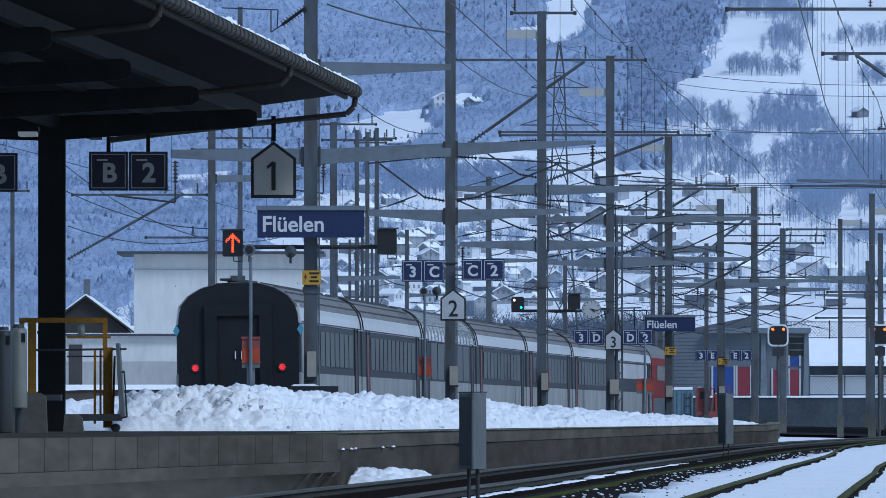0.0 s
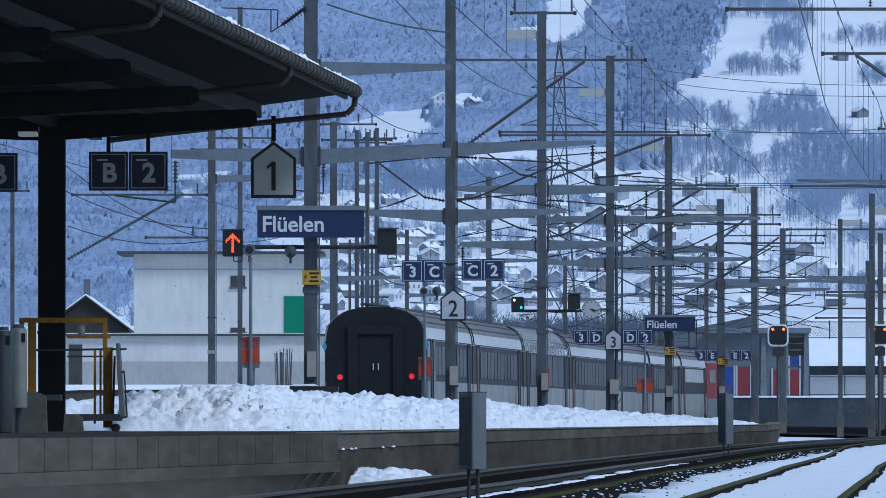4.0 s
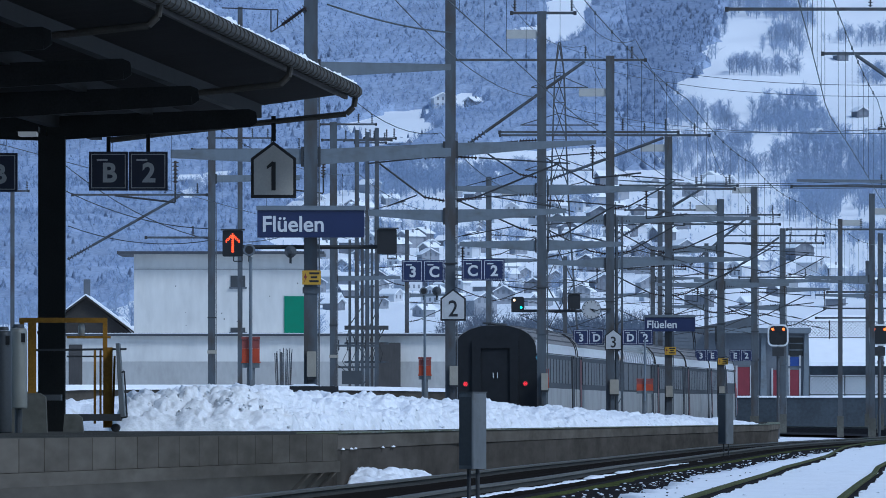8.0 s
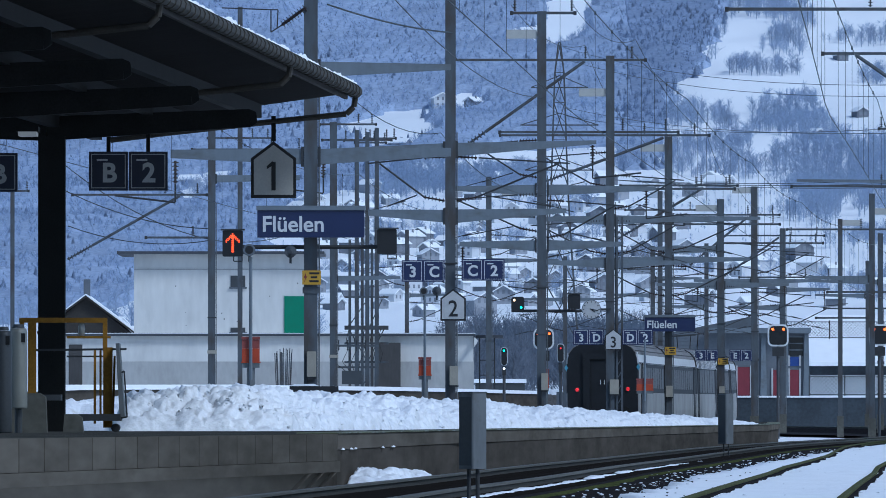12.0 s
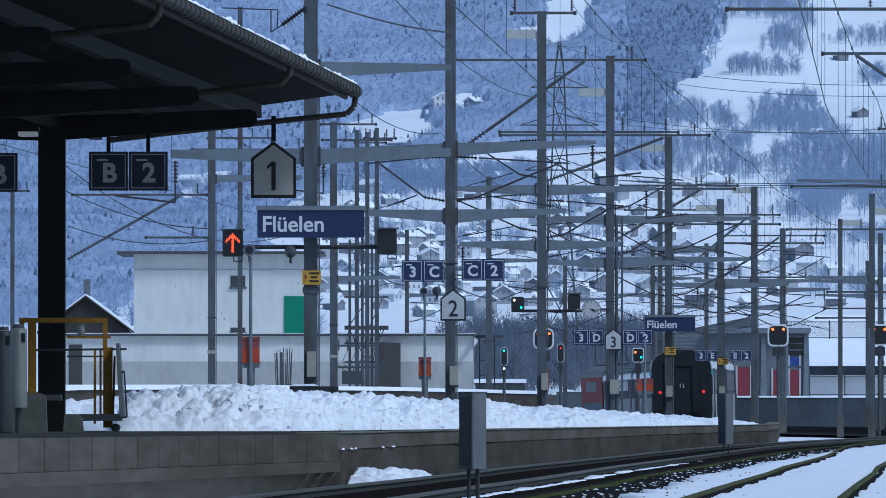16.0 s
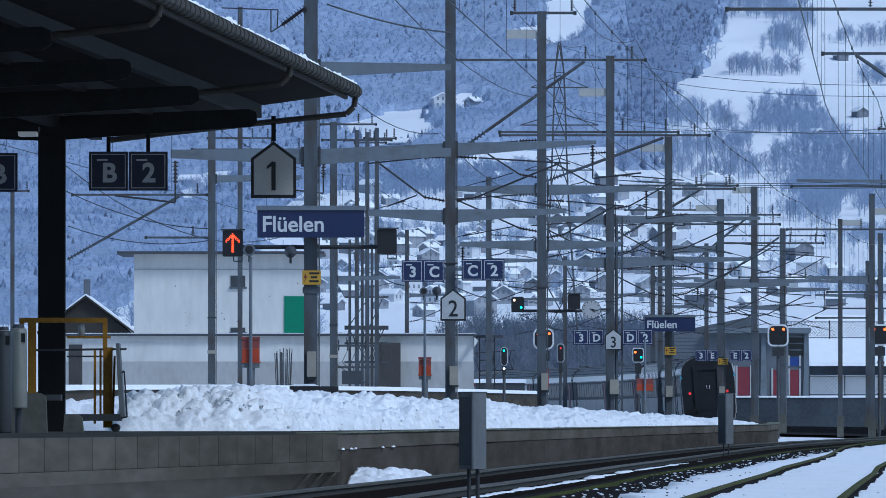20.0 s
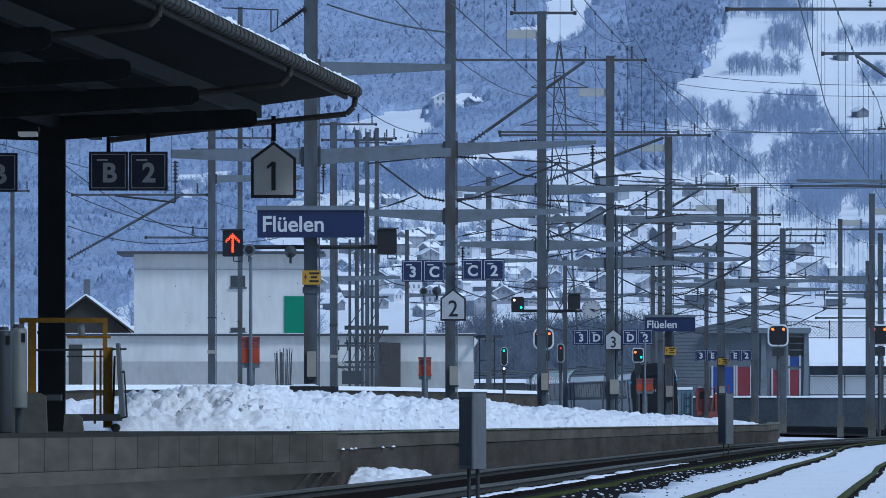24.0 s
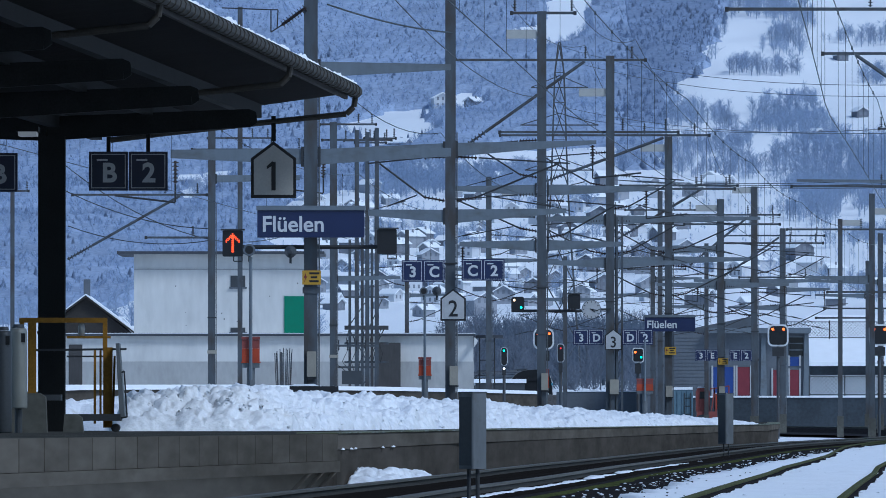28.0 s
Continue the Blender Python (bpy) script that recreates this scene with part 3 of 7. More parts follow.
# ---- platform canopy ----
def canopy():
    c = thing("platform_canopy", "dark butterfly canopy roof with a snow-edged gutter", "canopy roof")
    y0, y1 = 60.0, 165.0

    def eave(y):
        return -1.42 + (y - 165) * 0.056

    def plate(name, x0, x1, za, zb, thick, mat, ya, yb):
        bm = bmesh.new()
        rings = []
        for y in (ya, yb):
            e = eave(y)
            rings.append([(e + x0, y, za), (e + x1, y, zb), (e + x1, y, zb + thick), (e + x0, y, za + thick)])
        ring_mesh(bm, rings)
        return part(name, bm, mat, c)

    y = y0
    while y < y1 - 0.1:
        e = min(y + 7.0, y1)
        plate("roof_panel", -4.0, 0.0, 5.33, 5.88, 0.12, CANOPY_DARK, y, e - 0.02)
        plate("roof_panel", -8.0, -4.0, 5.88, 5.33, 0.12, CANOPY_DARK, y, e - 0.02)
        y += 7.0
    plate("snow_layer", -3.9, -0.2, 5.47, 5.975, 0.03, SNOW, y0, y1 - 0.1)
    bm = bmesh.new()
    rnd = random.Random(2)
    for k in range(210):
        y = rnd.uniform(118, 164.8)
        if noise.noise((y * 0.35, 2, 2)) < -0.22:
            continue
        r = rnd.uniform(0.012, 0.034) * (1.5 if rnd.random() < 0.15 else 1)
        x = eave(y) + 0.02
        ring_mesh(bm, [[(x + r * f * math.cos(i * math.tau / 6), y + 3 * r * f * math.sin(i * math.tau / 6), 6.005 + z * r) for i in range(6)] for z, f in ((0, 1.2), (0.7, 1.0), (1.2, 0.4))])
    tagged(part("gutter_snow", bm, SNOW, c, "remains of snow in the gutter"), kind="stuff")
    bm = bmesh.new()
    rings = []
    for y in np.arange(96, 164.9, 0.2):
        x = eave(y) + 0.05
        w = max(0.004, 0.03 + 0.04 * noise.noise((y * 0.5, 3, 1)) + 0.03 * noise.noise((y * 2.4, 7, 1)))
        rings.append([(x - 0.05 - w * 0.4, y, 5.96), (x + 0.02 + w, y, 5.965), (x + w * 0.5, y, 6.0 + 1.3 * w), (x - 0.04, y, 5.99 + 1.1 * w)])
    ring_mesh(bm, rings)
    tagged(part("eaves_snow", bm, SNOW, c, "thin ragged snow along the eaves"), kind="stuff")
    bm = bmesh.new()
    n = 140
    for k in range(n):
        a, b = y0 + (y1 - y0) * k / n, y0 + (y1 - y0) * (k + 1) / n
        tube(bm, (eave(a) + 0.06, a, 5.9), (eave(b) + 0.06, b, 5.9), 0.098, n=10)
        tube(bm, (eave(a) + 0.06, a, 5.9), (eave(a) + 0.06 + 0.004, a + 0.08, 5.9), 0.113, n=10)
    part("gutter", bm, GUTTER, c, "brown weathered gutter with clips")
    bm = bmesh.new()
    beam(bm, (eave(y0) - 0.1, y0, 5.825), (eave(y1) - 0.1, y1, 5.825), 0.05, 0.09)
    part("eaves_trim", bm, GUTTER, c, "brown trim under the gutter")
    for y in (165.0, 150.5, 128.0):
        x = eave(y)
        bm = bmesh.new()
        pipe(bm, [(x + 0.05, y, 5.84), (x + 0.02, y, 5.66), (x - 0.1, y, 5.55), (x - 1.25, y, 5.43), (x - 1.9, y, 5.36), (x - 2.9, y, 5.25), (x - 3.8, y, 5.14)], 0.045)
        part("downpipe", bm, GUTTER, c)
    for y in (157.5, 146.5, 135.5, 124.5, 113.5, 102.5, 91.5, 80.5, 69.5):
        x = eave(y) - 4.0
        bm = bmesh.new()
        beam(bm, (x - 0.1, y, 5.11), (x + 2.95, y, 5.27), 0.2, 0.36, 0.16, 0.27)
        beam(bm, (x + 2.95, y, 5.27), (x + 3.05, y, 5.28), 0.16, 0.27, 0.14, 0.16)
        beam(bm, (x - 0.1, y, 5.11), (x - 3.0, y, 5.18), 0.2, 0.36, 0.16, 0.3)
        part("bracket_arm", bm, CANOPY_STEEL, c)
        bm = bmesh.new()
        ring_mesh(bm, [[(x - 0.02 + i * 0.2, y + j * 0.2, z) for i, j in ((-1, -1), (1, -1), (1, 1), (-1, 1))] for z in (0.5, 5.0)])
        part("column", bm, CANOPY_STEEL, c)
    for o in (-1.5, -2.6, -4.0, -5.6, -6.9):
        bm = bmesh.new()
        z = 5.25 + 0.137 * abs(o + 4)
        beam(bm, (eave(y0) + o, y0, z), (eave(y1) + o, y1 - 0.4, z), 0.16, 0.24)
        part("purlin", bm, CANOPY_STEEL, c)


canopy()


def snow_chunks():
    """Broken lumps of ploughed snow lying on the heap."""
    rnd = random.Random(12)
    tv, tf = [], []
    for z, r in ((-0.5, 0.7), (0.1, 1.0), (0.6, 0.6)):
        tv += [(r * math.cos(k * math.tau / 6 + z), r * math.sin(k * math.tau / 6 + z), z) for k in range(6)]
    tv.append((0, 0, 0.85))
    for b in (0, 6):
        for k in range(6):
            j = (k + 1) % 6
            tf += [(b + k, b + j, b + 6 + j), (b + k, b + 6 + j, b + 6 + k)]
    tf += [(12 + k, 12 + (k + 1) % 6, 18) for k in range(6)]
    verts, faces = [], []
    for _ in range(2200):
        y = 161.5 + 170 * rnd.random() ** 2
        a, b = heap_left(y), heap_right(y)
        k = 1 - 0.96 * rnd.random() ** 1.5
        x0 = a + (b - a) * k
        h = heap_top(y)
        x0, z = heap_skin(x0, y, k, h)
        r = rnd.uniform(0.012, 0.04) * (1.8 if rnd.random() < 0.2 else 1)
        z = 0.5 + min(1, (y - 160.5) / 1.6) ** 0.6 * z - 0.45 * r
        n = len(verts)
        verts += [(x0 + r * x * rnd.uniform(0.6, 1.4), y + r * 1.4 * q * rnd.uniform(0.6, 1.4), z + r * w * rnd.uniform(0.4, 0.9)) for x, q, w in tv]
        faces += [tuple(n + i for i in f) for f in tf]
    me = bpy.data.meshes.new("snow_chunks")
    me.from_pydata(verts, [], faces)
    me.materials.append(SNOW_HEAP)
    me.polygons.foreach_set("use_smooth", [True] * len(me.polygons))
    tagged(new("snow_chunks", me), "broken lumps of snow on the ploughed ridge", "snow", kind="stuff")


snow_chunks()


# ---- overhead line masts ----
def insulator(bm, p, q, r=0.06, n=5):
    """A ribbed rod, turned in one piece."""
    p, q = Vector(p), Vector(q)
    d = (q - p).normalized()
    a = d.orthogonal().normalized()
    b = d.cross(a)
    rings = []
    for k in range(n):
        for f, s in ((0.05, 0.35), (0.3, 0.4), (0.42, 1.0), (0.58, 1.0), (0.7, 0.4), (0.95, 0.35)):
            c = p + (q - p) * ((k + f) / n)
            rings.append([c + (a * math.cos(i * math.tau / 8) + b * math.sin(i * math.tau / 8)) * r * s for i in range(8)])
    ring_mesh(bm, rings)


def h_mast(root, z1, w=0.3):
    bm = bmesh.new()
    a, b, c = w / 2, w / 2 - 0.03, w * 0.3
    out = [(-a, -a), (a, -a), (a, -b), (c, -b), (c, b), (a, b), (a, a), (-a, a), (-a, b), (-c, b), (-c, -b), (-a, -b)]
    ring_mesh(bm, [[(x, y, z) for x, y in out] for z in (-0.3, z1)])
    part("post", bm, STEEL, root)
    bm = bmesh.new()
    box(bm, -w / 2 - 0.05, w / 2 + 0.05, -w / 2 - 0.05, w / 2 + 0.05, -0.3, 0.75)
    part("footing", bm, PALE_CONCRETE, root)
    if w >= 0.28:
        bm = bmesh.new()
        tube(bm, (w / 2 + 0.035, -0.05, 0.3), (w / 2 + 0.035, -0.05, z1 * 0.62), 0.018, n=6)
        part("conduit", bm, GREY_BOX, root)
        for z, tall, mat in ((3.45, 0.14, BEIGE if root.location.x < -4.5 else STEEL), (4.9, 0.04, STEEL_DARK)):
            bm = bmesh.new()
            box(bm, -w / 2 - 0.03, w / 2 + 0.06, -w / 2 - 0.02, -w / 2 - 0.002, z, z + tall)
            part("clamp_band", bm, mat, root)


def boom(root, z, a, b, h=0.36, h2=0.14, dz=0.05):
    bm = bmesh.new()
    beam(bm, (a, 0, z), (b, 0, z + dz), 0.2, h, 0.12, h2)
    part("boom", bm, STEEL_PALE, root, "tapered pale grey cantilever beam")
    bm = bmesh.new()
    e = 0.02 if b > a else -0.02
    beam(bm, (a, 0, z), (a + e * 3, 0, z), 0.26, h + 0.1)
    part("end_plate", bm, STEEL_DARK, root)


def register(root, x, z, side=1):
    """The hanging fittings that hold the contact wire under a boom."""
    bm = bmesh.new()
    insulator(bm, (x, 0, z), (x, 0, z - 0.5), 0.07, 6)
    part("insulator", bm, INSULATOR, root)
    bm = bmesh.new()
    pipe(bm, [(x, 0, z - 0.5), (x, 0, z - 0.9), (x + side * 1.3, 0, z - 0.75)], 0.022, 6)
    part("register_arm", bm, STEEL_DARK, root)


def cantilever(root, z, side, reach=2.8):
    """A hinged tube bracket that holds the wires beside the mast."""
    s = side
    for name, p, q, r in (("top_tube", (0.75, 1.15), (reach, 1.0), 0.022), ("diagonal_tube", (0.7, 0.1), (reach - 0.3, 1.0), 0.027),
                          ("registration_tube", (0.9, 0.15), (reach - 0.5, -0.15), 0.018), ("steady_arm", (reach - 1.0, 0), (reach + 0.1, -0.3), 0.013)):
        bm = bmesh.new()
        tube(bm, (s * p[0], -0.05, z + p[1]), (s * q[0], -0.05, z + q[1]), r, n=6)
        part(name, bm, STEEL_DARK, root)
    for z0, z1 in ((z + 1.18, z + 1.15), (z, z + 0.1)):
        bm = bmesh.new()
        insulator(bm, (s * 0.15, -0.05, z0), (s * 0.72, -0.05, z1), 0.06, 6)
        part("insulator", bm, INSULATOR, root)


def top_bar(root, z, a, b, strut=None):
    bm = bmesh.new()
    beam(bm, (a, 0, z), (b, 0, z), 0.08, 0.085)
    for k in (() if z < 6.5 else (0.05, 0.95) if b - a < 2.5 else (0.69, 0.93)):
        insulator(bm, (a + (b - a) * k, 0, z + 0.05), (a + (b - a) * k, 0, z + 0.48), 0.06, 5)
    part("cross_bar", bm, STEEL, root, "grey cross bar with insulators")
    for k in (0.0, 1.0):
        bm = bmesh.new()
        x = a + (b - a) * k
        box(bm, x - 0.05, x + 0.05, -0.055, 0.055, z - 0.07, z + 0.06)
        part("end_fitting", bm, STEEL_DARK, root)
    if strut:
        (x0, z0), (x1, z1) = strut
        bm = bmesh.new()
        q0, q1 = Vector((x0, -0.1, z0)), Vector((x1, -0.1, z1))
        tube(bm, q0 + (q1 - q0) * 0.22, q1, 0.055, n=8)
        insulator(bm, q0, q0 + (q1 - q0) * 0.22, 0.1, 8)
        part("strut", bm, STEEL, root, "diagonal cantilever tube")


def lamp_plate(root, x, z, w=0.95, h=0.28):
    bm = bmesh.new()
    box(bm, x - w, x, -0.1, 0.02, z - h / 2, z + h / 2)
    box(bm, x, x + 0.1, -0.06, -0.02, z - 0.04, z + 0.04)
    part("floodlight", bm, FLOOD, root, "flat pale floodlight housing")


def mast(x, y, z1, label, w=0.3, booms=(), bars=(), plate=None, regs=(), arms=()):
    m = thing("catenary_mast", label, "catenary mast", pose(x, y, rise(y)), group="catenary masts")
    h_mast(m, z1, w)
    for b in booms:
        boom(m, *b)
    for b in bars:
        top_bar(m, *b)
    if plate:
        lamp_plate(m, *plate)
    for r in regs:
        register(m, *r)
    for a in arms:
        cantilever(m, *a)
    return m


LABEL = "grey steel catenary mast with tapered cantilever beams"
mast(-2.83, 225, 13.0, "grey steel mast on the snowy platform carrying signs", 0.29,
     [(8.25, 0.15, 3.0, 0.33, 0.12), (6.38, 0.15, 3.0, 0.33, 0.18, 0.1), (6.38, -0.15, -3.0, 0.33, 0.18, 0.06)], regs=[(-2.9, 6.3, -1)])
def tail_string(x, y):
    """An insulator string and a looped lead at the head of the platform mast."""
    t = thing("insulator_string", "dark ribbed insulator string with a looped lead on the mast", "insulator", pose(x, y, 0))
    bm = bmesh.new()
    insulator(bm, (-0.1, 0, 9.57), (-0.62, 0, 9.19), 0.09, 9)
    part("insulator", bm, INSULATOR, t)
    bm = bmesh.new()
    pipe(bm, [(-0.62, 0, 9.19), (-0.85, 0, 9.04), (-0.85, 0, 9.52), (-0.7, 0, 9.52), (-0.72, 0, 9.13)], 0.014, 5)
    pipe(bm, [(-0.85, 0, 9.52), (-1.9, 0, 9.56)], 0.014, 5)
    part("lead", bm, STEEL_DARK, t)


tail_string(-2.83, 224.8)
mast(-21.30, 520, 12.30, "slender grey mast at the edge of the wood", 0.2, [], [(11.88, -0.8, 0.8)])
mast(0.20, 281, 13.6, LABEL, 0.28,
     [(7.97, 0.14, 3.9, 0.36, 0.1, 0.2), (7.97, -0.14, -3.8, 0.34, 0.2, -0.1), (6.19, 0.14, 3.1, 0.36, 0.12, 0.15), (6.19, -0.14, -2.2, 0.34, 0.16, 0.1)],
     regs=[(3.8, 8.1, 1), (-3.4, 7.7, -1)], arms=[(6.6, -1, 2.2), (6.6, 1, 3.2)])
mast(3.12, 332, 13.65, LABEL, 0.29,
     [(8.0, 0.16, 3.6, 0.34, 0.12), (8.0, -0.16, -2.8, 0.34, 0.14), (6.25, 0.16, 2.5, 0.34, 0.14), (6.25, -0.16, -2.6, 0.34, 0.14)],
     [(13.6, -0.95, 1.05)], (-0.16, 12.93), [(3.3, 8.0, 1), (-2.5, 6.2, -1)], [(6.5, 1, 2.6), (6.7, -1, 3.0), (8.4, -1, 2.4)])
mast(5.90, 371, 13.6, LABEL, 0.3,
     [(7.8, 0.15, 3.5, 0.32, 0.12), (7.8, -0.15, -2.6, 0.32, 0.12), (6.25, 0.15, 2.5, 0.3, 0.12), (6.25, -0.15, -2.4, 0.3, 0.12)],
     [(13.45, -5.6, 1.25, ((-5.4, 10.2), (-0.9, 13.4))), (10.9, -3.9, 2.4)], (-0.15, 12.3), [(-2.3, 6.2, -1)], [(6.6, -1, 2.8), (6.6, 1, 2.6), (8.2, 1, 2.6), (9.0, -1, 2.6)])
side = thing("mast_channel", "twin lattice channels bolted to the catenary mast", "mast brace", pose(5.90, 371, 0))
for x in (0.24, 0.42):
    bm = bmesh.new()
    box(bm, x - 0.035, x + 0.035, -0.12, 0.12, -0.3, 7.9)
    part("channel", bm, STEEL, side)
bm = bmesh.new()
for k in range(16):
    beam(bm, (0.27, -0.1, 0.4 + k * 0.46), (0.39, -0.1, 0.4 + k * 0.46 + 0.2), 0.03, 0.03)
tagged(part("lacing", bm, STEEL, side), kind="stuff")
mast(8.84, 412, 11.85, LABEL, 0.3,
     [(8.6, 0.15, 3.6, 0.3, 0.12), (7.0, 0.15, 3.2, 0.3, 0.12), (7.0, -0.15, -3.0, 0.3, 0.12)],
     [(11.9, -6.6, 1.6, ((-4.8, 10.1), (-0.2, 11.8))), (9.8, -2.3, 2.6)], (-0.15, 11.4), [(-2.8, 7.0, -1)], [(5.6, -1, 2.8), (5.6, 1, 2.8), (7.3, -1, 2.6), (7.4, 1, 3.0)])
mast(12.20, 462, 10.4, LABEL, 0.3,
     [(8.2, -0.15, -3.2, 0.3, 0.12), (6.6, 0.15, 3.0, 0.3, 0.12), (6.6, -0.15, -2.8, 0.3, 0.12)],
     [(11.0, -4.4, 0.75, ((-4.6, 8.6), (-0.75, 10.9))), (9.3, -1.6, 2.6)], (-0.15, 10.0), [(2.8, 6.6, 1)], [(5.4, -1, 2.8), (5.4, 1, 2.8), (7.0, -1, 3.0), (7.3, 1, 2.6)])
mast(15.40, 520, 12.1, LABEL, 0.32,
     [(7.4, 0.15, 3.3, 0.3, 0.12), (7.4, -0.15, -3.0, 0.3, 0.12)],
     [(10.7, -3.8, 1.25, ((-3.2, 8.2), (-0.3, 10.6))), (9.3, -1.8, 3.4)], (-0.15, 11.9), [(-2.8, 7.3, -1)], [(5.7, -1, 3.0), (5.7, 1, 2.8), (7.8, 1, 3.0)])
mast(18.74, 580, 11.0, LABEL, 0.32,
     [(7.6, 0.15, 2.6, 0.3, 0.12), (6.6, -0.15, -3.0, 0.3, 0.12)],
     [(10.6, -3.6, 2.3, ((-3.6, 8.1), (-0.2, 10.5))), (8.3, -2.4, 2.9)], None, [(2.3, 7.6, 1)], [(5.6, -1, 3.0), (5.6, 1, 2.8), (6.9, -1, 3.0), (8.4, 1, 2.6)])
mast(19.65, 520, 10.5, "slender grey mast with a white floodlight", 0.22, [], [(5.6, -1.2, 1.3)], (1.0, 10.3))
mast(19.18, 470, 10.8, LABEL, 0.25, [(7.0, -0.12, -3.0, 0.26, 0.12)], [(9.2, -3.8, 1.0), (6.4, -2.0, 1.0)], (1.0, 10.0))
mast(24.23, 600, 9.5, "slender grey catenary mast", 0.22, [(7.5, -0.12, -3.0, 0.24, 0.12)])
mast(23.30, 560, 10.4, LABEL, 0.28, [(7.8, -0.12, -3.4, 0.26, 0.12)], [(6.4, -3.0, 0.6)])
mast(-9.46, 430, 15.5, "grey steel catenary mast beside the white building", 0.3,
     [(10.6, 0.15, 3.6, 0.3, 0.2)], [(9.95, -5.7, -0.2, ((-5.9, 7.3), (-1.3, 9.9))), (8.2, -2.7, 0.1), (11.8, -0.8, 3.9)], None, [])
mast(-10.04, 520, 21.0, "tall slender grey mast beside the white building", 0.24, [], [(14.5, -1.6, 1.6)])
mast(-4.90, 470, 14.0, "grey steel catenary mast beside the white building", 0.32,
     [(7.0, 0.15, 3.0, 0.26, 0.12)], [(13.9, -0.6, 1.9), (13.2, -0.5, 2.6)])
for u, z in ((4.46, 9.2), (3.86, 9.6), (3.4, 9.0)):
    mast(-u, 503, z, "thin steel post of a switching frame", 0.13)
for u, z in ((4.1, 14.4), (3.6, 14.3), (3.15, 14.5)):
    mast(-u, 500, z, "slender steel post of a switching frame", 0.2, [], [(z - 0.5, -0.6, 0.9)])
mast(2.61, 600, 14.3, "grey steel catenary mast behind the curve", 0.32, [(9.5, 0.15, 4.0, 0.3, 0.1), (9.0, -0.15, -3.0, 0.3, 0.1)], [(12.0, -2.4, 2.6)], (1.7, 13.4), arms=[(7.2, 1, 3.4), (7.4, -1, 3.2), (9.8, 1, 3.0)])
mast(-2.20, 640, 12.0, "slender grey mast behind the curve", 0.25, [(8.0, 0.15, 3.0, 0.24, 0.1)], arms=[(6.4, 1, 3.0), (8.6, -1, 3.0)])
mast(12.77, 640, 11.0, "slender grey catenary mast", 0.28, [(9.0, 0.15, 3.0, 0.26, 0.1), (8.0, -0.15, -3.0, 0.26, 0.1)], [(9.6, -1.5, 2.0)], arms=[(6.4, 1, 3.0), (6.4, -1, 3.0)])
mast(12.39, 600, 13.5, "slender grey catenary mast", 0.28, [(10.0, 0.15, 3.2, 0.26, 0.1)], [(12.4, -2.0, 2.0)])
mast(7.90, 680, 11.0, "slender grey catenary mast", 0.26, [(8.2, 0.15, 3.0, 0.26, 0.1), (8.2, -0.15, -3.0, 0.26, 0.1)], arms=[(6.4, 1, 3.2), (6.2, -1, 3.2), (9.0, 1, 2.8)])
mast(16.54, 660, 11.5, "slender grey catenary mast", 0.26, [(9.0, 0.15, 3.0, 0.26, 0.1), (7.5, -0.15, -3.0, 0.26, 0.1)], arms=[(6.0, 1, 3.2), (5.8, -1, 3.2), (8.4, -1, 2.8)])


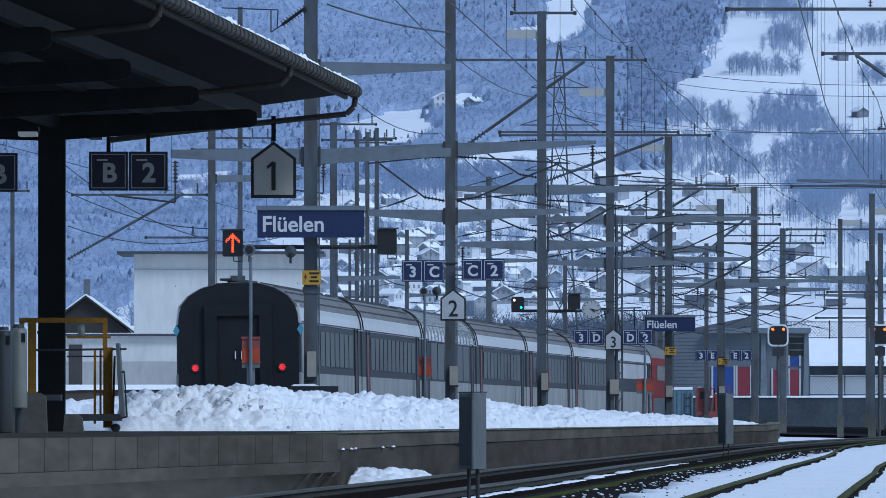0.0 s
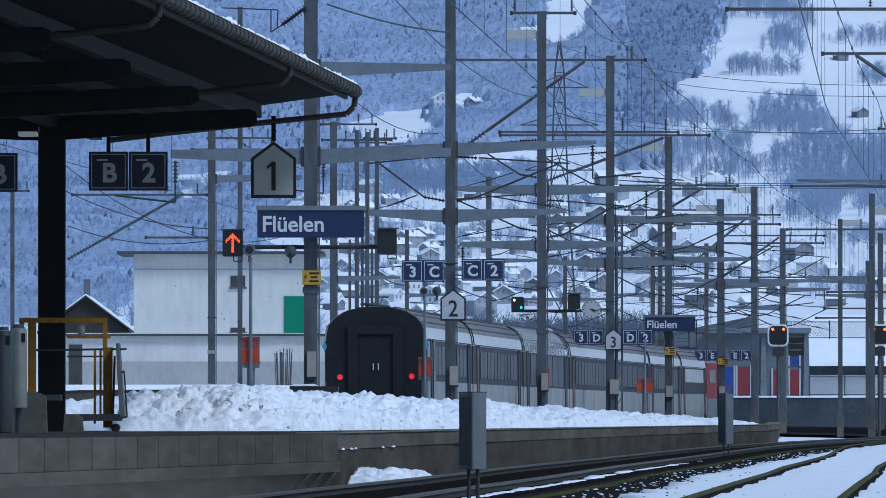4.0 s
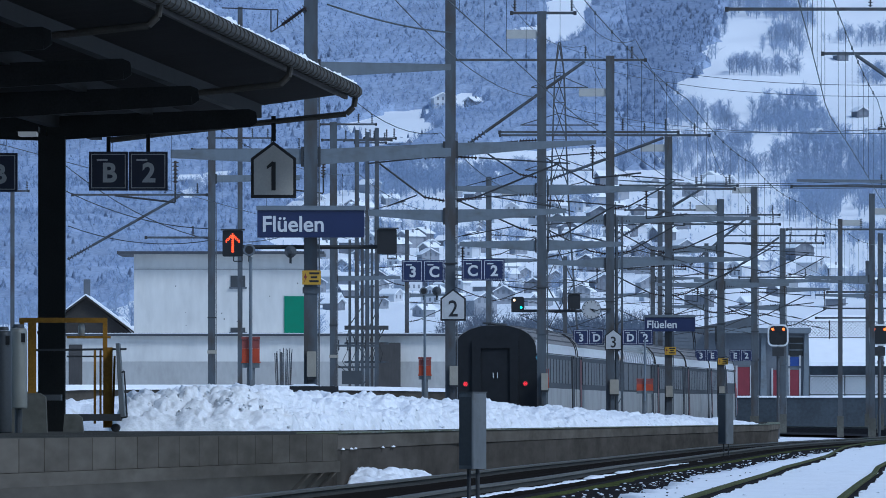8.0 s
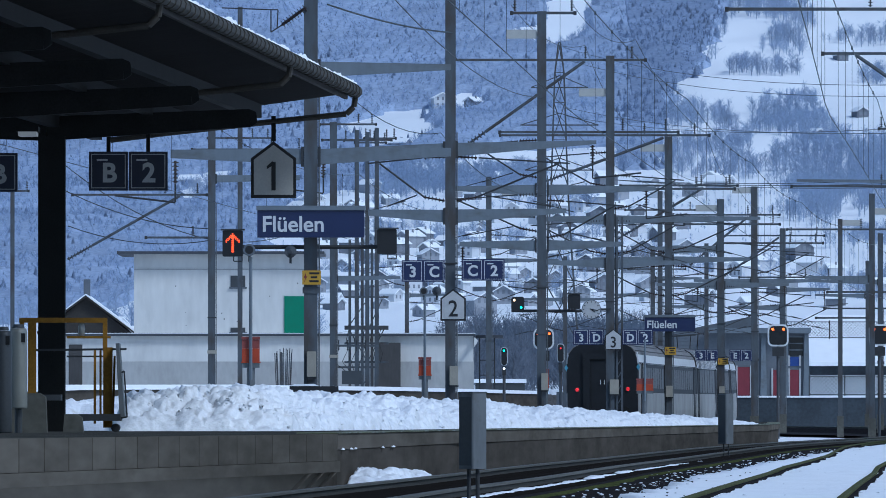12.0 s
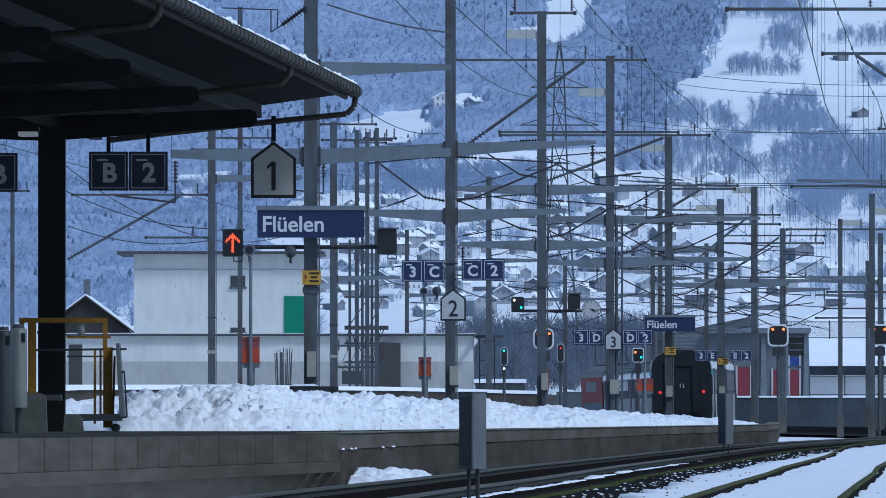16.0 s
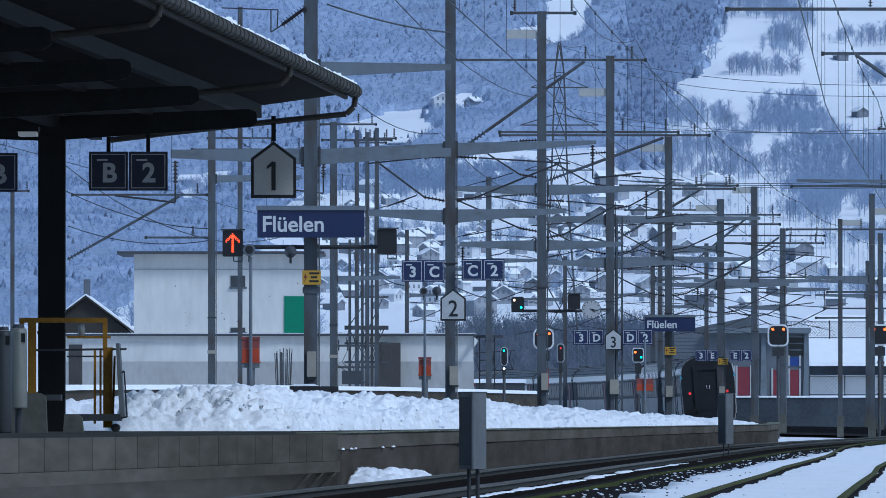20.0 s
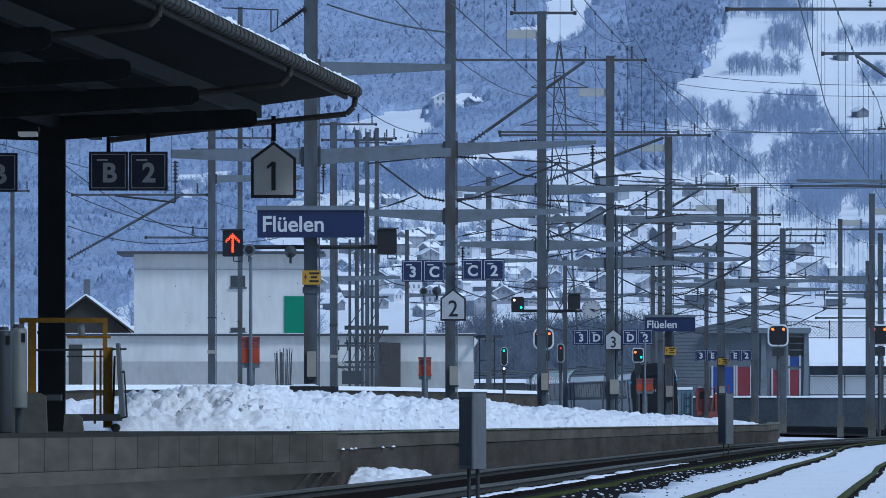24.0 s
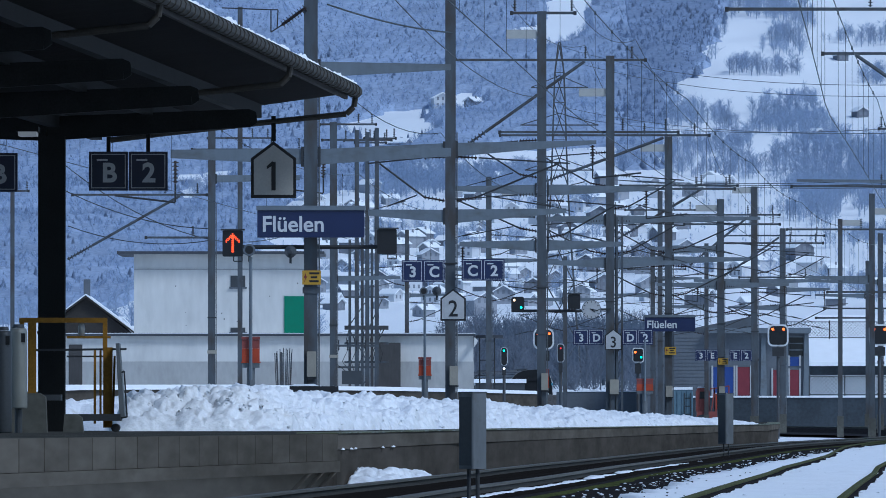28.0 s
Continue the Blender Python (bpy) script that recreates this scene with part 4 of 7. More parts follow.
# ---- buildings ----
def white_building():
    b = thing("station_outbuilding", "white plastered two-storey building with a green door", "building")
    d = 600
    x0, x1, xm, xr = -21.68, 1.74, -17.65, -7.29
    zb, zl, zt = 1.2, 5.52, 10.20
    zm = 4.07
    bm = bmesh.new()
    box(bm, x0, x1, d, d + 11, zm, zl)
    part("wall", bm, PLASTER, b)
    bm = bmesh.new()
    box(bm, x0 - 0.02, x1 + 0.02, d - 0.03, d + 11, zb, zm)
    part("plinth", bm, PLASTER_LOW, b, "grey-white plinth")
    bm = bmesh.new()
    box(bm, x0 - 0.3, x1 + 0.1, d - 0.35, d + 11.2, zl, zl + 0.14)
    part("flat_roof", bm, ROOF_EDGE, b)
    bm = bmesh.new()
    box(bm, x0 - 0.2, x1 + 0.1, d - 0.2, d + 11.2, zl + 0.14, zl + 0.18)
    part("snow_layer", bm, SNOW, b)
    bm = bmesh.new()
    box(bm, xm, xr, d + 0.4, d + 10, zl + 0.1, zt)
    part("upper_wall", bm, PLASTER, b)
    bm = bmesh.new()
    box(bm, xm - 0.95, xr + 0.5, d - 0.4, d + 10.5, zt, zt + 0.16)
    part("upper_roof", bm, ROOF_EDGE, b)
    bm = bmesh.new()
    box(bm, -9.06, -7.94, d + 0.33, d + 0.42, zl + 0.14, 7.81)
    part("door", bm, GREEN_DOOR, b, "green painted door")
    for u0, u1, v0, v1 in ((-12.13, -11.29, 8.33, 8.98), (-12.13, -11.29, 5.56 + 0.2, 6.01)):
        w = new("window")
        w.parent = b
        bm = bmesh.new()
        box(bm, u0, u1, d + 0.36, d + 0.41, v0, v1)
        part("pane", bm, GREY_BOX_DARK, w)
        bm = bmesh.new()
        box(bm, u0 - 0.08, u1 + 0.08, d + 0.28, d + 0.4, v0 - 0.1, v0)
        part("sill", bm, GREY_WALL, w)
    bm = bmesh.new()
    box(bm, -3.74, -2.42, d - 1.2, d - 0.4, 1.2, 5.14)
    part("annex", bm, ANNEX, b, "dark metal lean-to")
    bm = bmesh.new()
    ring_mesh(bm, [[(x1 + 0.03, a, zl - 0.05), (x1 + 0.25, a, zl - 0.25), (x1 + 0.2, a, zl - 0.4), (x1 + 0.03, a, zl - 0.62)] for a in (d - 1, d + 6)])
    part("porch_roof", bm, PLASTER, b, "white sloping porch roof")
    bm = bmesh.new()
    box(bm, x1 + 0.13, x1 + 1.7, d + 0.5, d + 5, zl - 0.1, zl + 0.06)
    part("porch_slab", bm, ROOF_EDGE, b, "thin dark porch slab")
    for u in (0.35, 0.75, 1.2):
        bm = bmesh.new()
        box(bm, x1 + u - 0.04, x1 + u + 0.04, d + 0.6, d + 0.68, 0.6, zl - 0.1)
        part("porch_post", bm, STEEL_DARK, b)
    for k in range(4):
        bm = bmesh.new()
        beam(bm, (x1 + 0.35, d + 0.57, 1.6 + k * 0.85), (x1 + 1.2, d + 0.57, 1.6 + k * 0.85), 0.04, 0.05)
        part("porch_rail", bm, STEEL_DARK, b)
    bm = bmesh.new()
    box(bm, -21.35, -20.58, d - 0.06, d - 0.032, 1.3, 5.04)
    part("side_door", bm, ANNEX, b, "dark side door")
    # stains, a downpipe and small marks on the plaster
    rnd = random.Random(21)
    for k in range(9):
        bm = bmesh.new()
        x, z = rnd.uniform(xm + 1, xr - 1), rnd.uniform(zl + 0.6, zt - 0.8)
        disc(bm, (x, d + 0.39, z), rnd.uniform(0.018, 0.04), 0.03, 8)
        part("wall_mark", bm, GREY_BOX_DARK, b)
    bm = bmesh.new()
    box(bm, xm + 0.02, xr - 0.02, d + 0.36, d + 0.396, 9.30, 9.36)
    part("string_course", bm, PLASTER_LOW, b)


white_building()


def gable_house(w, dep, h, roof, wall_mat, wood=False, rows=2, cols=3, name="house", pitch=None):
    """A house with its gable to the viewer: walls, snowy saddle roof, windows, chimney. The base is at the origin."""
    t = thing(name, "house", "house")
    bm = bmesh.new()
    prism(bm, [(-w / 2, -3), (w / 2, -3), (w / 2, h), (0, h + roof), (-w / 2, h)], 0, dep)
    part("wall", bm, wall_mat, t)
    bm = bmesh.new()
    ov, th = 0.09 * w, 0.35
    k = roof / (w / 2)
    for s in (-1, 1):
        ring_mesh(bm, [[(0, y, h + roof + 0.02), (s * (w / 2 + ov), y, h - ov * k + 0.02), (s * (w / 2 + ov), y, h - ov * k + th), (0, y, h + roof + th)] for y in (-0.9, dep + 0.9)])
    part("roof", bm, SNOW, t, "snow-covered roof")
    bm = bmesh.new()
    box(bm, w * 0.18, w * 0.18 + 0.6, dep * 0.5, dep * 0.5 + 0.6, h, h + roof + 0.7)
    part("chimney", bm, HOUSE_GREY, t)
    bm = bmesh.new()
    box(bm, -0.45, 0.45, -0.05, 0.03, -0.7, 0.7)
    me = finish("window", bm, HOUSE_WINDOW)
    for r in range(rows):
        for c in range(cols):
            share("window", me, t, pose((c + 0.5 - cols / 2) * w / cols * 0.86, 0, 1.6 + r * 2.7))
    return t


def small_chalet():
    t = thing("timber_shed", "dark timber shed with a mossy snow-edged gable roof", "shed")
    d = 640
    xr, xa = -18.79, -21.75
    zb, ze, za = 0.0, 6.08, 8.29
    bm = bmesh.new()
    xL = 2 * xa - xr
    prism(bm, [(xL + 0.3, zb), (xr - 0.3, zb), (xr - 0.3, ze), (xa, za - 0.1), (xL + 0.3, ze)], d, d + 7)
    part("wall", bm, TIMBER, t)
    for s, xe in ((1, xr), (-1, xL)):
        bm = bmesh.new()
        ring_mesh(bm, [[(xa, a, za - 0.1), (xe, a, ze - 0.1), (xe, a, ze + 0.03), (xa, a, za + 0.03)] for a in (d - 0.4, d + 7)])
        part("roof_plane", bm, TIMBER, t)
        bm = bmesh.new()
        ring_mesh(bm, [[(xa, a, za + 0.032), (xe, a, ze + 0.032), (xe, a, ze + 0.13), (xa, a, za + 0.13)] for a in (d - 0.35, d + 7)])
        part("snow_layer", bm, SNOW, t)
    bm = bmesh.new()
    box(bm, xa - 0.2, xa + 0.2, d + 2, d + 2.4, za - 0.3, 9.32)
    part("chimney", bm, GREY_WALL, t)


small_chalet()


def parapet():
    """The low wall beyond the first track, capped with snow."""
    p = thing("boundary_wall", "low concrete boundary wall capped with snow", "wall", kind="structure")
    knots = [(300, -11.68, 1.55), (330, -11.60, 1.68), (380, -7.85, 1.85), (450, -2.03, 1.98), (560, 5.36, 2.1)]
    bm, cap = bmesh.new(), bmesh.new()
    rings, crings = [], []
    for y, x, z in knots:
        rings.append([(x - 0.2, y, -0.3), (x + 0.2, y, -0.3), (x + 0.2, y, z), (x - 0.2, y, z)])
        crings.append([(x - 0.28, y, z + 0.003), (x + 0.28, y, z + 0.003), (x + 0.2, y, z + 0.17), (x - 0.2, y, z + 0.17)])
    ring_mesh(bm, rings)
    ring_mesh(cap, crings)
    part("wall", bm, CONCRETE_DARK, p)
    part("snow_cap", cap, SNOW, p)


parapet()


def depot():
    b = thing("depot_building", "grey flat-roofed depot with blue and red doors", "building")
    d = 705
    x0, x1 = 13.49, 24.26
    zt, zb = 6.55, 0.0
    zr = 2.20
    bm = bmesh.new()
    box(bm, x0, x1, d, d + 10, zb, zt)
    part("wall", bm, GREY_WALL, b)
    bm = bmesh.new()
    box(bm, 17.73, x1 + 0.4, d - 0.8, d + 10.4, zt, zt + 0.35)
    part("roof", bm, STEEL_PALE, b, "flat grey roof edge")
    bm = bmesh.new()
    ring_mesh(bm, [[(15.01, a, zt), (21.26, a, zt), (20.70, a, 7.69)] for a in (d + 3, d + 10)])
    part("gable", bm, GREY_WALL, b)

    def leaf(u0, u1, v0, v1, mat, name="door"):
        o = new(name)
        o.parent = b
        bm = bmesh.new()
        box(bm, u0, u1, d - 0.06, d + 0.02, v0, v1)
        part("leaf", bm, mat, o)
        for a, c in ((u0 - 0.12, u0 - 0.003), (u1 + 0.003, u1 + 0.12)):
            bm = bmesh.new()
            box(bm, a, c, d - 0.1, d + 0.02, v0, v1 + 0.1)
            part("jamb", bm, SIGN_GREY, o)
    leaf(18.12, 19.48, 2.30, 4.28, BLUE_DOOR)
    leaf(19.75, 20.58, 2.30, 4.28, RED_DOOR)
    leaf(22.14, 22.59, 2.30, 4.09, RED_DOOR)
    leaf(23.27, 23.88, 2.30, 4.09, RED_DOOR)
    leaf(23.27, 23.88, 4.35, 4.96, BLUE_DOOR, "window")
    for u in (21.49, 22.97, 24.37):
        bm = bmesh.new()
        ring_mesh(bm, [[(u - k, d - 0.2, z), (u + k, d - 0.2, z), (u + k, d - 0.06, z), (u - k, d - 0.06, z)] for z, k in ((zr + 0.12, 0.22), (zt - 0.02, 0.14))])
        part("pilaster", bm, STEEL_PALE, b)
    for k in range(3):
        o = new("window")
        o.parent = b
        z = 5.03 + k * 0.44
        bm = bmesh.new()
        box(bm, 23.23, 24.14, d - 0.05, d + 0.02, z, z + 0.36)
        part("pane", bm, GLASS, o)
        bm = bmesh.new()
        box(bm, 23.20, 24.18, d - 0.09, d + 0.02, z + 0.363, z + 0.43)
        part("transom", bm, STEEL_PALE, o)
    for k in range(17):
        bm = bmesh.new()
        z = zr + 0.2 + k * 0.24
        if z < zt - 0.1:
            box(bm, x0 + 0.02, 17.74, d - 0.025, d - 0.003, z, z + 0.2)
            part("cladding_board", bm, GREY_WALL, b)
    r = thing("loading_ramp", "dark loading ramp wall with a snow edge", "ramp", kind="structure")
    bm = bmesh.new()
    box(bm, 16.36, 33.98, 690, 704.9, -0.3, zr)
    part("wall", bm, RAMP, r)
    bm = bmesh.new()
    box(bm, 16.36, 33.98, 689.9, 704.8, zr + 0.003, zr + 0.12)
    part("snow_cap", bm, SNOW, r)
    h = thing("long_shed", "low shed with a broad snow-covered roof", "shed")
    bm = bmesh.new()
    box(bm, 26.48, 39.88, 760, 772, -0.3, 3.98)
    part("wall", bm, SIGN_WHITE, h)
    bm = bmesh.new()
    box(bm, 26.40, 40.08, 759.4, 772, 3.98 + 0.003, 4.63)
    part("fascia", bm, RAMP, h, "dark fascia under the roof")
    bm = bmesh.new()
    ring_mesh(bm, [[(26.40, 757, 4.63), (40.29, 757, 4.63), (40.29, 765, 8.07), (26.40, 765, 8.07)],
                   [(26.40, 757, 4.88), (40.29, 757, 4.88), (40.29, 765, 8.36), (26.40, 765, 8.36)]])
    part("roof", bm, SNOW, h, "snow-covered pitched roof")


depot()


def yard_wall():
    """A low grey wall and a dark bank behind the curve, with snow on both."""
    t = thing("yard_wall", "low grey concrete wall with snow behind the curve", "wall", kind="structure")
    bm = bmesh.new()
    box(bm, 7.69, 13.59, 712, 712.5, -0.3, 2.63)
    part("wall", bm, GREY_WALL, t)
    bm = bmesh.new()
    box(bm, 7.69, 13.59, 711.95, 712.6, 2.63 + 0.003, 2.70)
    part("snow_cap", bm, SNOW, t)
    heap(716, 730, lambda y: 6.01, lambda y: 13.67, lambda y: 2.1, "earth_bank", "dark earth bank with patches of snow behind the wall", step=0.5, mat=GRAVEL, base=-0.2, cols=40)
    heap(722, 736, lambda y: 6.83, lambda y: 12.65, lambda y: 2.5, "snow_bank", "snow lying on the earth bank behind the wall", step=0.5, base=-0.2, cols=30)


yard_wall()


# ---- signs ----
def board_pair(x, y, z, size, left, right, mat, label, gap=0.0, hang=0.0, ink=None):
    ink = ink or SIGN_FADED
    s = thing("sector_sign", label, "sign", pose(x, y, z), group="platform sector signs")
    for k, ch in ((-1, left), (1, right)):
        c = k * (size / 2 + gap / 2)
        bm = bmesh.new()
        box(bm, c - size / 2, c + size / 2, -0.04, 0.04, -size / 2, size / 2)
        p = part("panel", bm, mat, s)
        bm = bmesh.new()
        e, t = size * 0.44, size * 0.02
        for a0, a1, b0, b1 in ((-e, e, -e, -e + t), (-e, e, e - t, e), (-e, -e + t, -e + t, e - t), (e - t, e, -e + t, e - t)):
            box(bm, c + a0, c + a1, -0.046, -0.04, b0, b1)
        box(bm, c - size * 0.3, c - size * 0.02, -0.046, -0.04, size * 0.26, size * 0.31)
        part("border", bm, ink, s)
        lettering(ch, size * 0.68, ink, s, c + size * 0.02, -0.045, -size * 0.27, bold=size * 0.022)
        if hang:
            bm = bmesh.new()
            beam(bm, (c, 0, size / 2), (c, 0, size / 2 + hang), 0.06, 0.06)
            part("hanger", bm, CANOPY_STEEL, s)
    return s


def number_sign(x, y, z, w, ch, label, face, hang=0.0):
    s = thing("number_sign", label, "sign", pose(x, y, z), group="train length signs")
    h = w * 0.98
    out = [(-w / 2, -h * 0.62), (w / 2, -h * 0.62), (w / 2, h * 0.28), (0, h * 0.66), (-w / 2, h * 0.28)]
    bm = bmesh.new()
    prism(bm, out, -0.03, 0.03)
    part("backing", bm, BLACK, s, "black border plate")
    bm = bmesh.new()
    prism(bm, [(a * 0.87, b * 0.88) for a, b in out], -0.036, -0.03)
    part("face", bm, face, s)
    lettering(ch, w * 0.9, BLACK, s, 0, -0.04, -h * 0.44, squash=0.9, bold=w * 0.008)
    if ch == "1":
        bm = bmesh.new()
        prism(bm, [(-w * 0.02, h * 0.22), (-w * 0.15, h * 0.1), (-w * 0.15, h * 0.03), (-w * 0.02, h * 0.12)], -0.044, -0.036)
        part("numeral_flag", bm, BLACK, s)
    if hang:
        bm = bmesh.new()
        beam(bm, (0, 0, h * 0.66), (0, 0, h * 0.66 + hang), 0.07, 0.07)
        part("hanger", bm, CANOPY_STEEL, s)
    return s


def name_board(x, y, z, w, h, size, label):
    s = thing("station_name_board", label, "sign", pose(x, y, z), group="station name boards")
    bm = bmesh.new()
    box(bm, -w / 2, w / 2, -0.12, 0.12, -h / 2, h / 2)
    part("panel", bm, NAVY, s)
    bm = bmesh.new()
    box(bm, -w / 2 - 0.02, w / 2 + 0.02, -0.16, 0.16, h / 2 + 0.003, h / 2 + 0.1)
    part("light_cover", bm, STEEL_PALE, s, "pale metal light cover")
    lettering("Flüelen", size, SIGN_FADED, s, -w * 0.46, -0.125, -size * 0.34, "LEFT", bold=size * 0.018)


name_board(-2.82, 224.5, 4.93, 2.288, 0.578, 0.47, "navy blue station name board on a mast")
name_board(8.88, 411.5, 4.48, 1.989, 0.552, 0.42, "navy blue station name board farther along")
# Signs under the canopy get deeper navy and greyer ink.
board_pair(-4.76, 159, 4.51, 0.590, "B", "2", NAVY_DEEP, "dark sector sign hanging under the canopy", 0.01, 0.3, SIGN_GREY)
board_pair(-7.03, 159, 4.49, 0.590, "3", "B", NAVY_DEEP, "dark sector sign hanging under the canopy", 0.01, 0.3, SIGN_GREY)
board_pair(-0.53, 280.6, 4.72, 0.574, "3", "C", NAVY, "navy sector sign beside the mast")
board_pair(1.07, 280.6, 4.75, 0.574, "C", "2", NAVY, "navy sector sign beside the mast")
board_pair(5.13, 370.6, 3.66, 0.539, "3", "D", NAVY, "navy sector sign beside the mast")
board_pair(6.86, 370.6, 3.66, 0.539, "D", "2", NAVY, "navy sector sign beside the mast")
board_pair(11.57, 461.6, 3.58, 0.497, "3", "E", NAVY, "small navy sector sign beside the mast")
board_pair(13.07, 461.6, 3.58, 0.497, "E", "2", NAVY, "small navy sector sign beside the mast")
number_sign(-2.66, 165, 4.66, 0.710, "1", "house-shaped cream sign hanging under the canopy", SIGN_CREAM, 0.4)
number_sign(0.27, 280.3, 3.80, 0.680, "2", "house-shaped white sign on the mast", SIGN_GREY)
number_sign(6.00, 370.3, 3.56, 0.598, "3", "house-shaped greyed sign on the mast", SIGN_GREY)


# ---- snow between the tracks ----
def snow_level(x, y):
    """Height of the flat, slightly uneven snow between the tracks."""
    return -0.07 + 0.04 * noise.noise((x * 0.9, y * 0.3, 6)) + 0.035 * noise.noise((x * 2.3, y * 1.0, 1)) + 0.012 * noise.noise((x * 6, y * 2.6, 4)) + rise(y)


def snow_fields():
    ys = list(np.arange(60, 700, 2.0))
    a, b = 2.25, 12.5
    verts, faces = [], []
    cols = [a, a + 0.08, a + 0.25, a + 0.5] + [3.0 + 0.22 * k for k in range(30)] + [10, 11, b, 20, 34]
    fine = np.concatenate([np.arange(60, 260, 0.35), np.arange(260, 420, 1.2), np.arange(420, 720, 4.0)])
    for y in fine:
        rag = 0.2 * noise.noise((3, y * 0.16, 2)) + 0.12 * noise.noise((8, y * 0.6, 2)) + 0.04 * noise.noise((5, y * 1.9, 7))
        for c in cols:
            x = line(y, second(y) + c + rag * (c < 2.8) * 1.3)
            low = 0.12 if c == a else 0
            verts.append((x, y, snow_level(x, y) - low))
    n = len(cols)
    for j in range(len(fine) - 1):
        for i in range(n - 1):
            k = j * n + i
            faces.append((k, k + 1, k + n + 1, k + n))
    me = bpy.data.meshes.new("snow_field")
    me.from_pydata(verts, [], faces)
    me.materials.append(SNOW)
    me.polygons.foreach_set("use_smooth", [True] * len(me.polygons))
    tagged(new("snow_field", me), "flat snow between the tracks", "snow", kind="stuff")
    for off, seed, wide in ((0.95, 0, [0.1, 0.11, 0.09, 0.0]), (-0.97, 20, [-0.05, 0.03, 0.07, -0.02])):
        verts, faces = [], []
        fine = np.arange(88, 330, 0.3)
        for y in fine:
            w = max(0.0, float(np.interp(y, [110, 150, 190, 225], wide)) + 0.09 * noise.noise((y * 0.2, 4, 2 + seed)) + 0.06 * noise.noise((y * 0.8, 1, 2 + seed)) + 0.04 * noise.noise((y * 2.1, 1, 8 + seed)))
            v = max(0.0, w + 0.06 * noise.noise((y * 1.2, 6, 3 + seed)))
            x = line(y, platform_track(y) + off + 0.05 * noise.noise((y * 0.2, 9, 1 + seed)))
            verts += [(x - w, y, -0.112), (x - w * 0.4, y, -0.09 + w * 0.3), (x + v * 0.5, y, -0.09 + v * 0.3), (x + v, y, -0.112)]
        for j in range(len(fine) - 1):
            faces += [(4 * j + i, 4 * j + i + 1, 4 * j + i + 5, 4 * j + i + 4) for i in range(3)]
        me = bpy.data.meshes.new("snow_strip")
        me.from_pydata(verts, [], faces)
        me.materials.append(SNOW)
        me.polygons.foreach_set("use_smooth", [True] * len(me.polygons))
        tagged(new("snow_strip", me), "ragged strip of snow beside the rail", "snow", kind="stuff")
    bm = bmesh.new()
    strip(bm, ys, lambda y: line(y, platform_track(y) + 1.08), lambda y: line(y, platform_track(y) + 1.55 + 0.28 * noise.noise((y * 0.13, 3, 3))), -0.45, -0.09, 0.02)
    solid("moss_verge", bm, MOSS, "dark mossy gravel verge beside the rail", "gravel", kind="structure")
    bm = bmesh.new()
    strip(bm, ys, lambda y: line(y, platform_track(y) + 1.3), lambda y: line(y, second(y) + 2.6), -0.45, -0.1, 0.02)
    solid("gravel_verge", bm, BALLAST, "dark wet gravel between the rail and the snow", "gravel", kind="structure")


snow_fields()
heap(131, 141, lambda y: edge_right(y) + 0.02, lambda y: edge_right(y) + 0.8, lambda y: 0.27, "snow_bank", "small snow bank against the platform wall", base=-0.22, cols=30, step=0.1)
heap(142, 151, lambda y: edge_right(y) + 0.02, lambda y: edge_right(y) + 0.5, lambda y: 0.18, "snow_bank", "small snow bank against the platform wall", base=-0.22, cols=30, step=0.1)


def snow_bits():
    """Small clods of snow on the ballast, along the rails and on the wall ledge."""
    rnd = random.Random(3)
    verts, faces = [], []

    def clod(x, y, z, r):
        b = len(verts)
        n = 6
        for k in range(n):
            a = k * math.tau / n
            q = r * rnd.uniform(0.6, 1.1)
            verts.append((x + q * math.cos(a), y + 4.5 * q * math.sin(a), z))
        for k in range(n):
            a = k * math.tau / n + 0.4
            q = r * rnd.uniform(0.4, 0.7)
            verts.append((x + q * math.cos(a), y + 4.5 * q * math.sin(a), z + r * rnd.uniform(0.2, 0.4)))
        verts.append((x + rnd.uniform(-0.3, 0.3) * r, y, z + r * rnd.uniform(0.4, 0.5)))
        for k in range(n):
            j = (k + 1) % n
            faces.extend([(b + k, b + j, b + n + j, b + n + k), (b + n + k, b + n + j, b + 2 * n)])
    for _ in range(110):
        y = rnd.uniform(95, 330)
        x = line(y, second(y) + rnd.choice((-1.3, -1.15, -0.95, 0.3, -0.4, 1.0, 1.1, 1.3, 1.5)) + rnd.uniform(-0.12, 0.12))
        clod(x, y, -0.115, rnd.uniform(0.012, 0.045))
    for _ in range(420):
        y = rnd.uniform(90, 300)
        clod(line(y, second(y) + 1.3 + 1.1 * rnd.random() ** 0.6), y, -0.1, rnd.uniform(0.01, 0.035))
    for _ in range(330):
        y = 95 + 190 * rnd.random() ** 1.5
        x = line(y, second(y) + rnd.uniform(2.4, 9.5))
        clod(x, y, snow_level(x, y) - 0.004, rnd.uniform(0.012, 0.035))
    for y in (131, 133, 134, 141, 143.5, 144):
        clod(edge_right(y) + 0.0, y, 0.375, 0.06)
    me = bpy.data.meshes.new("snow_clods")
    me.from_pydata(verts, [], faces)
    me.materials.append(SNOW_HEAP)
    tagged(new("snow_clods", me), "scattered clods of snow on the ballast", "snow", kind="stuff")


snow_bits()


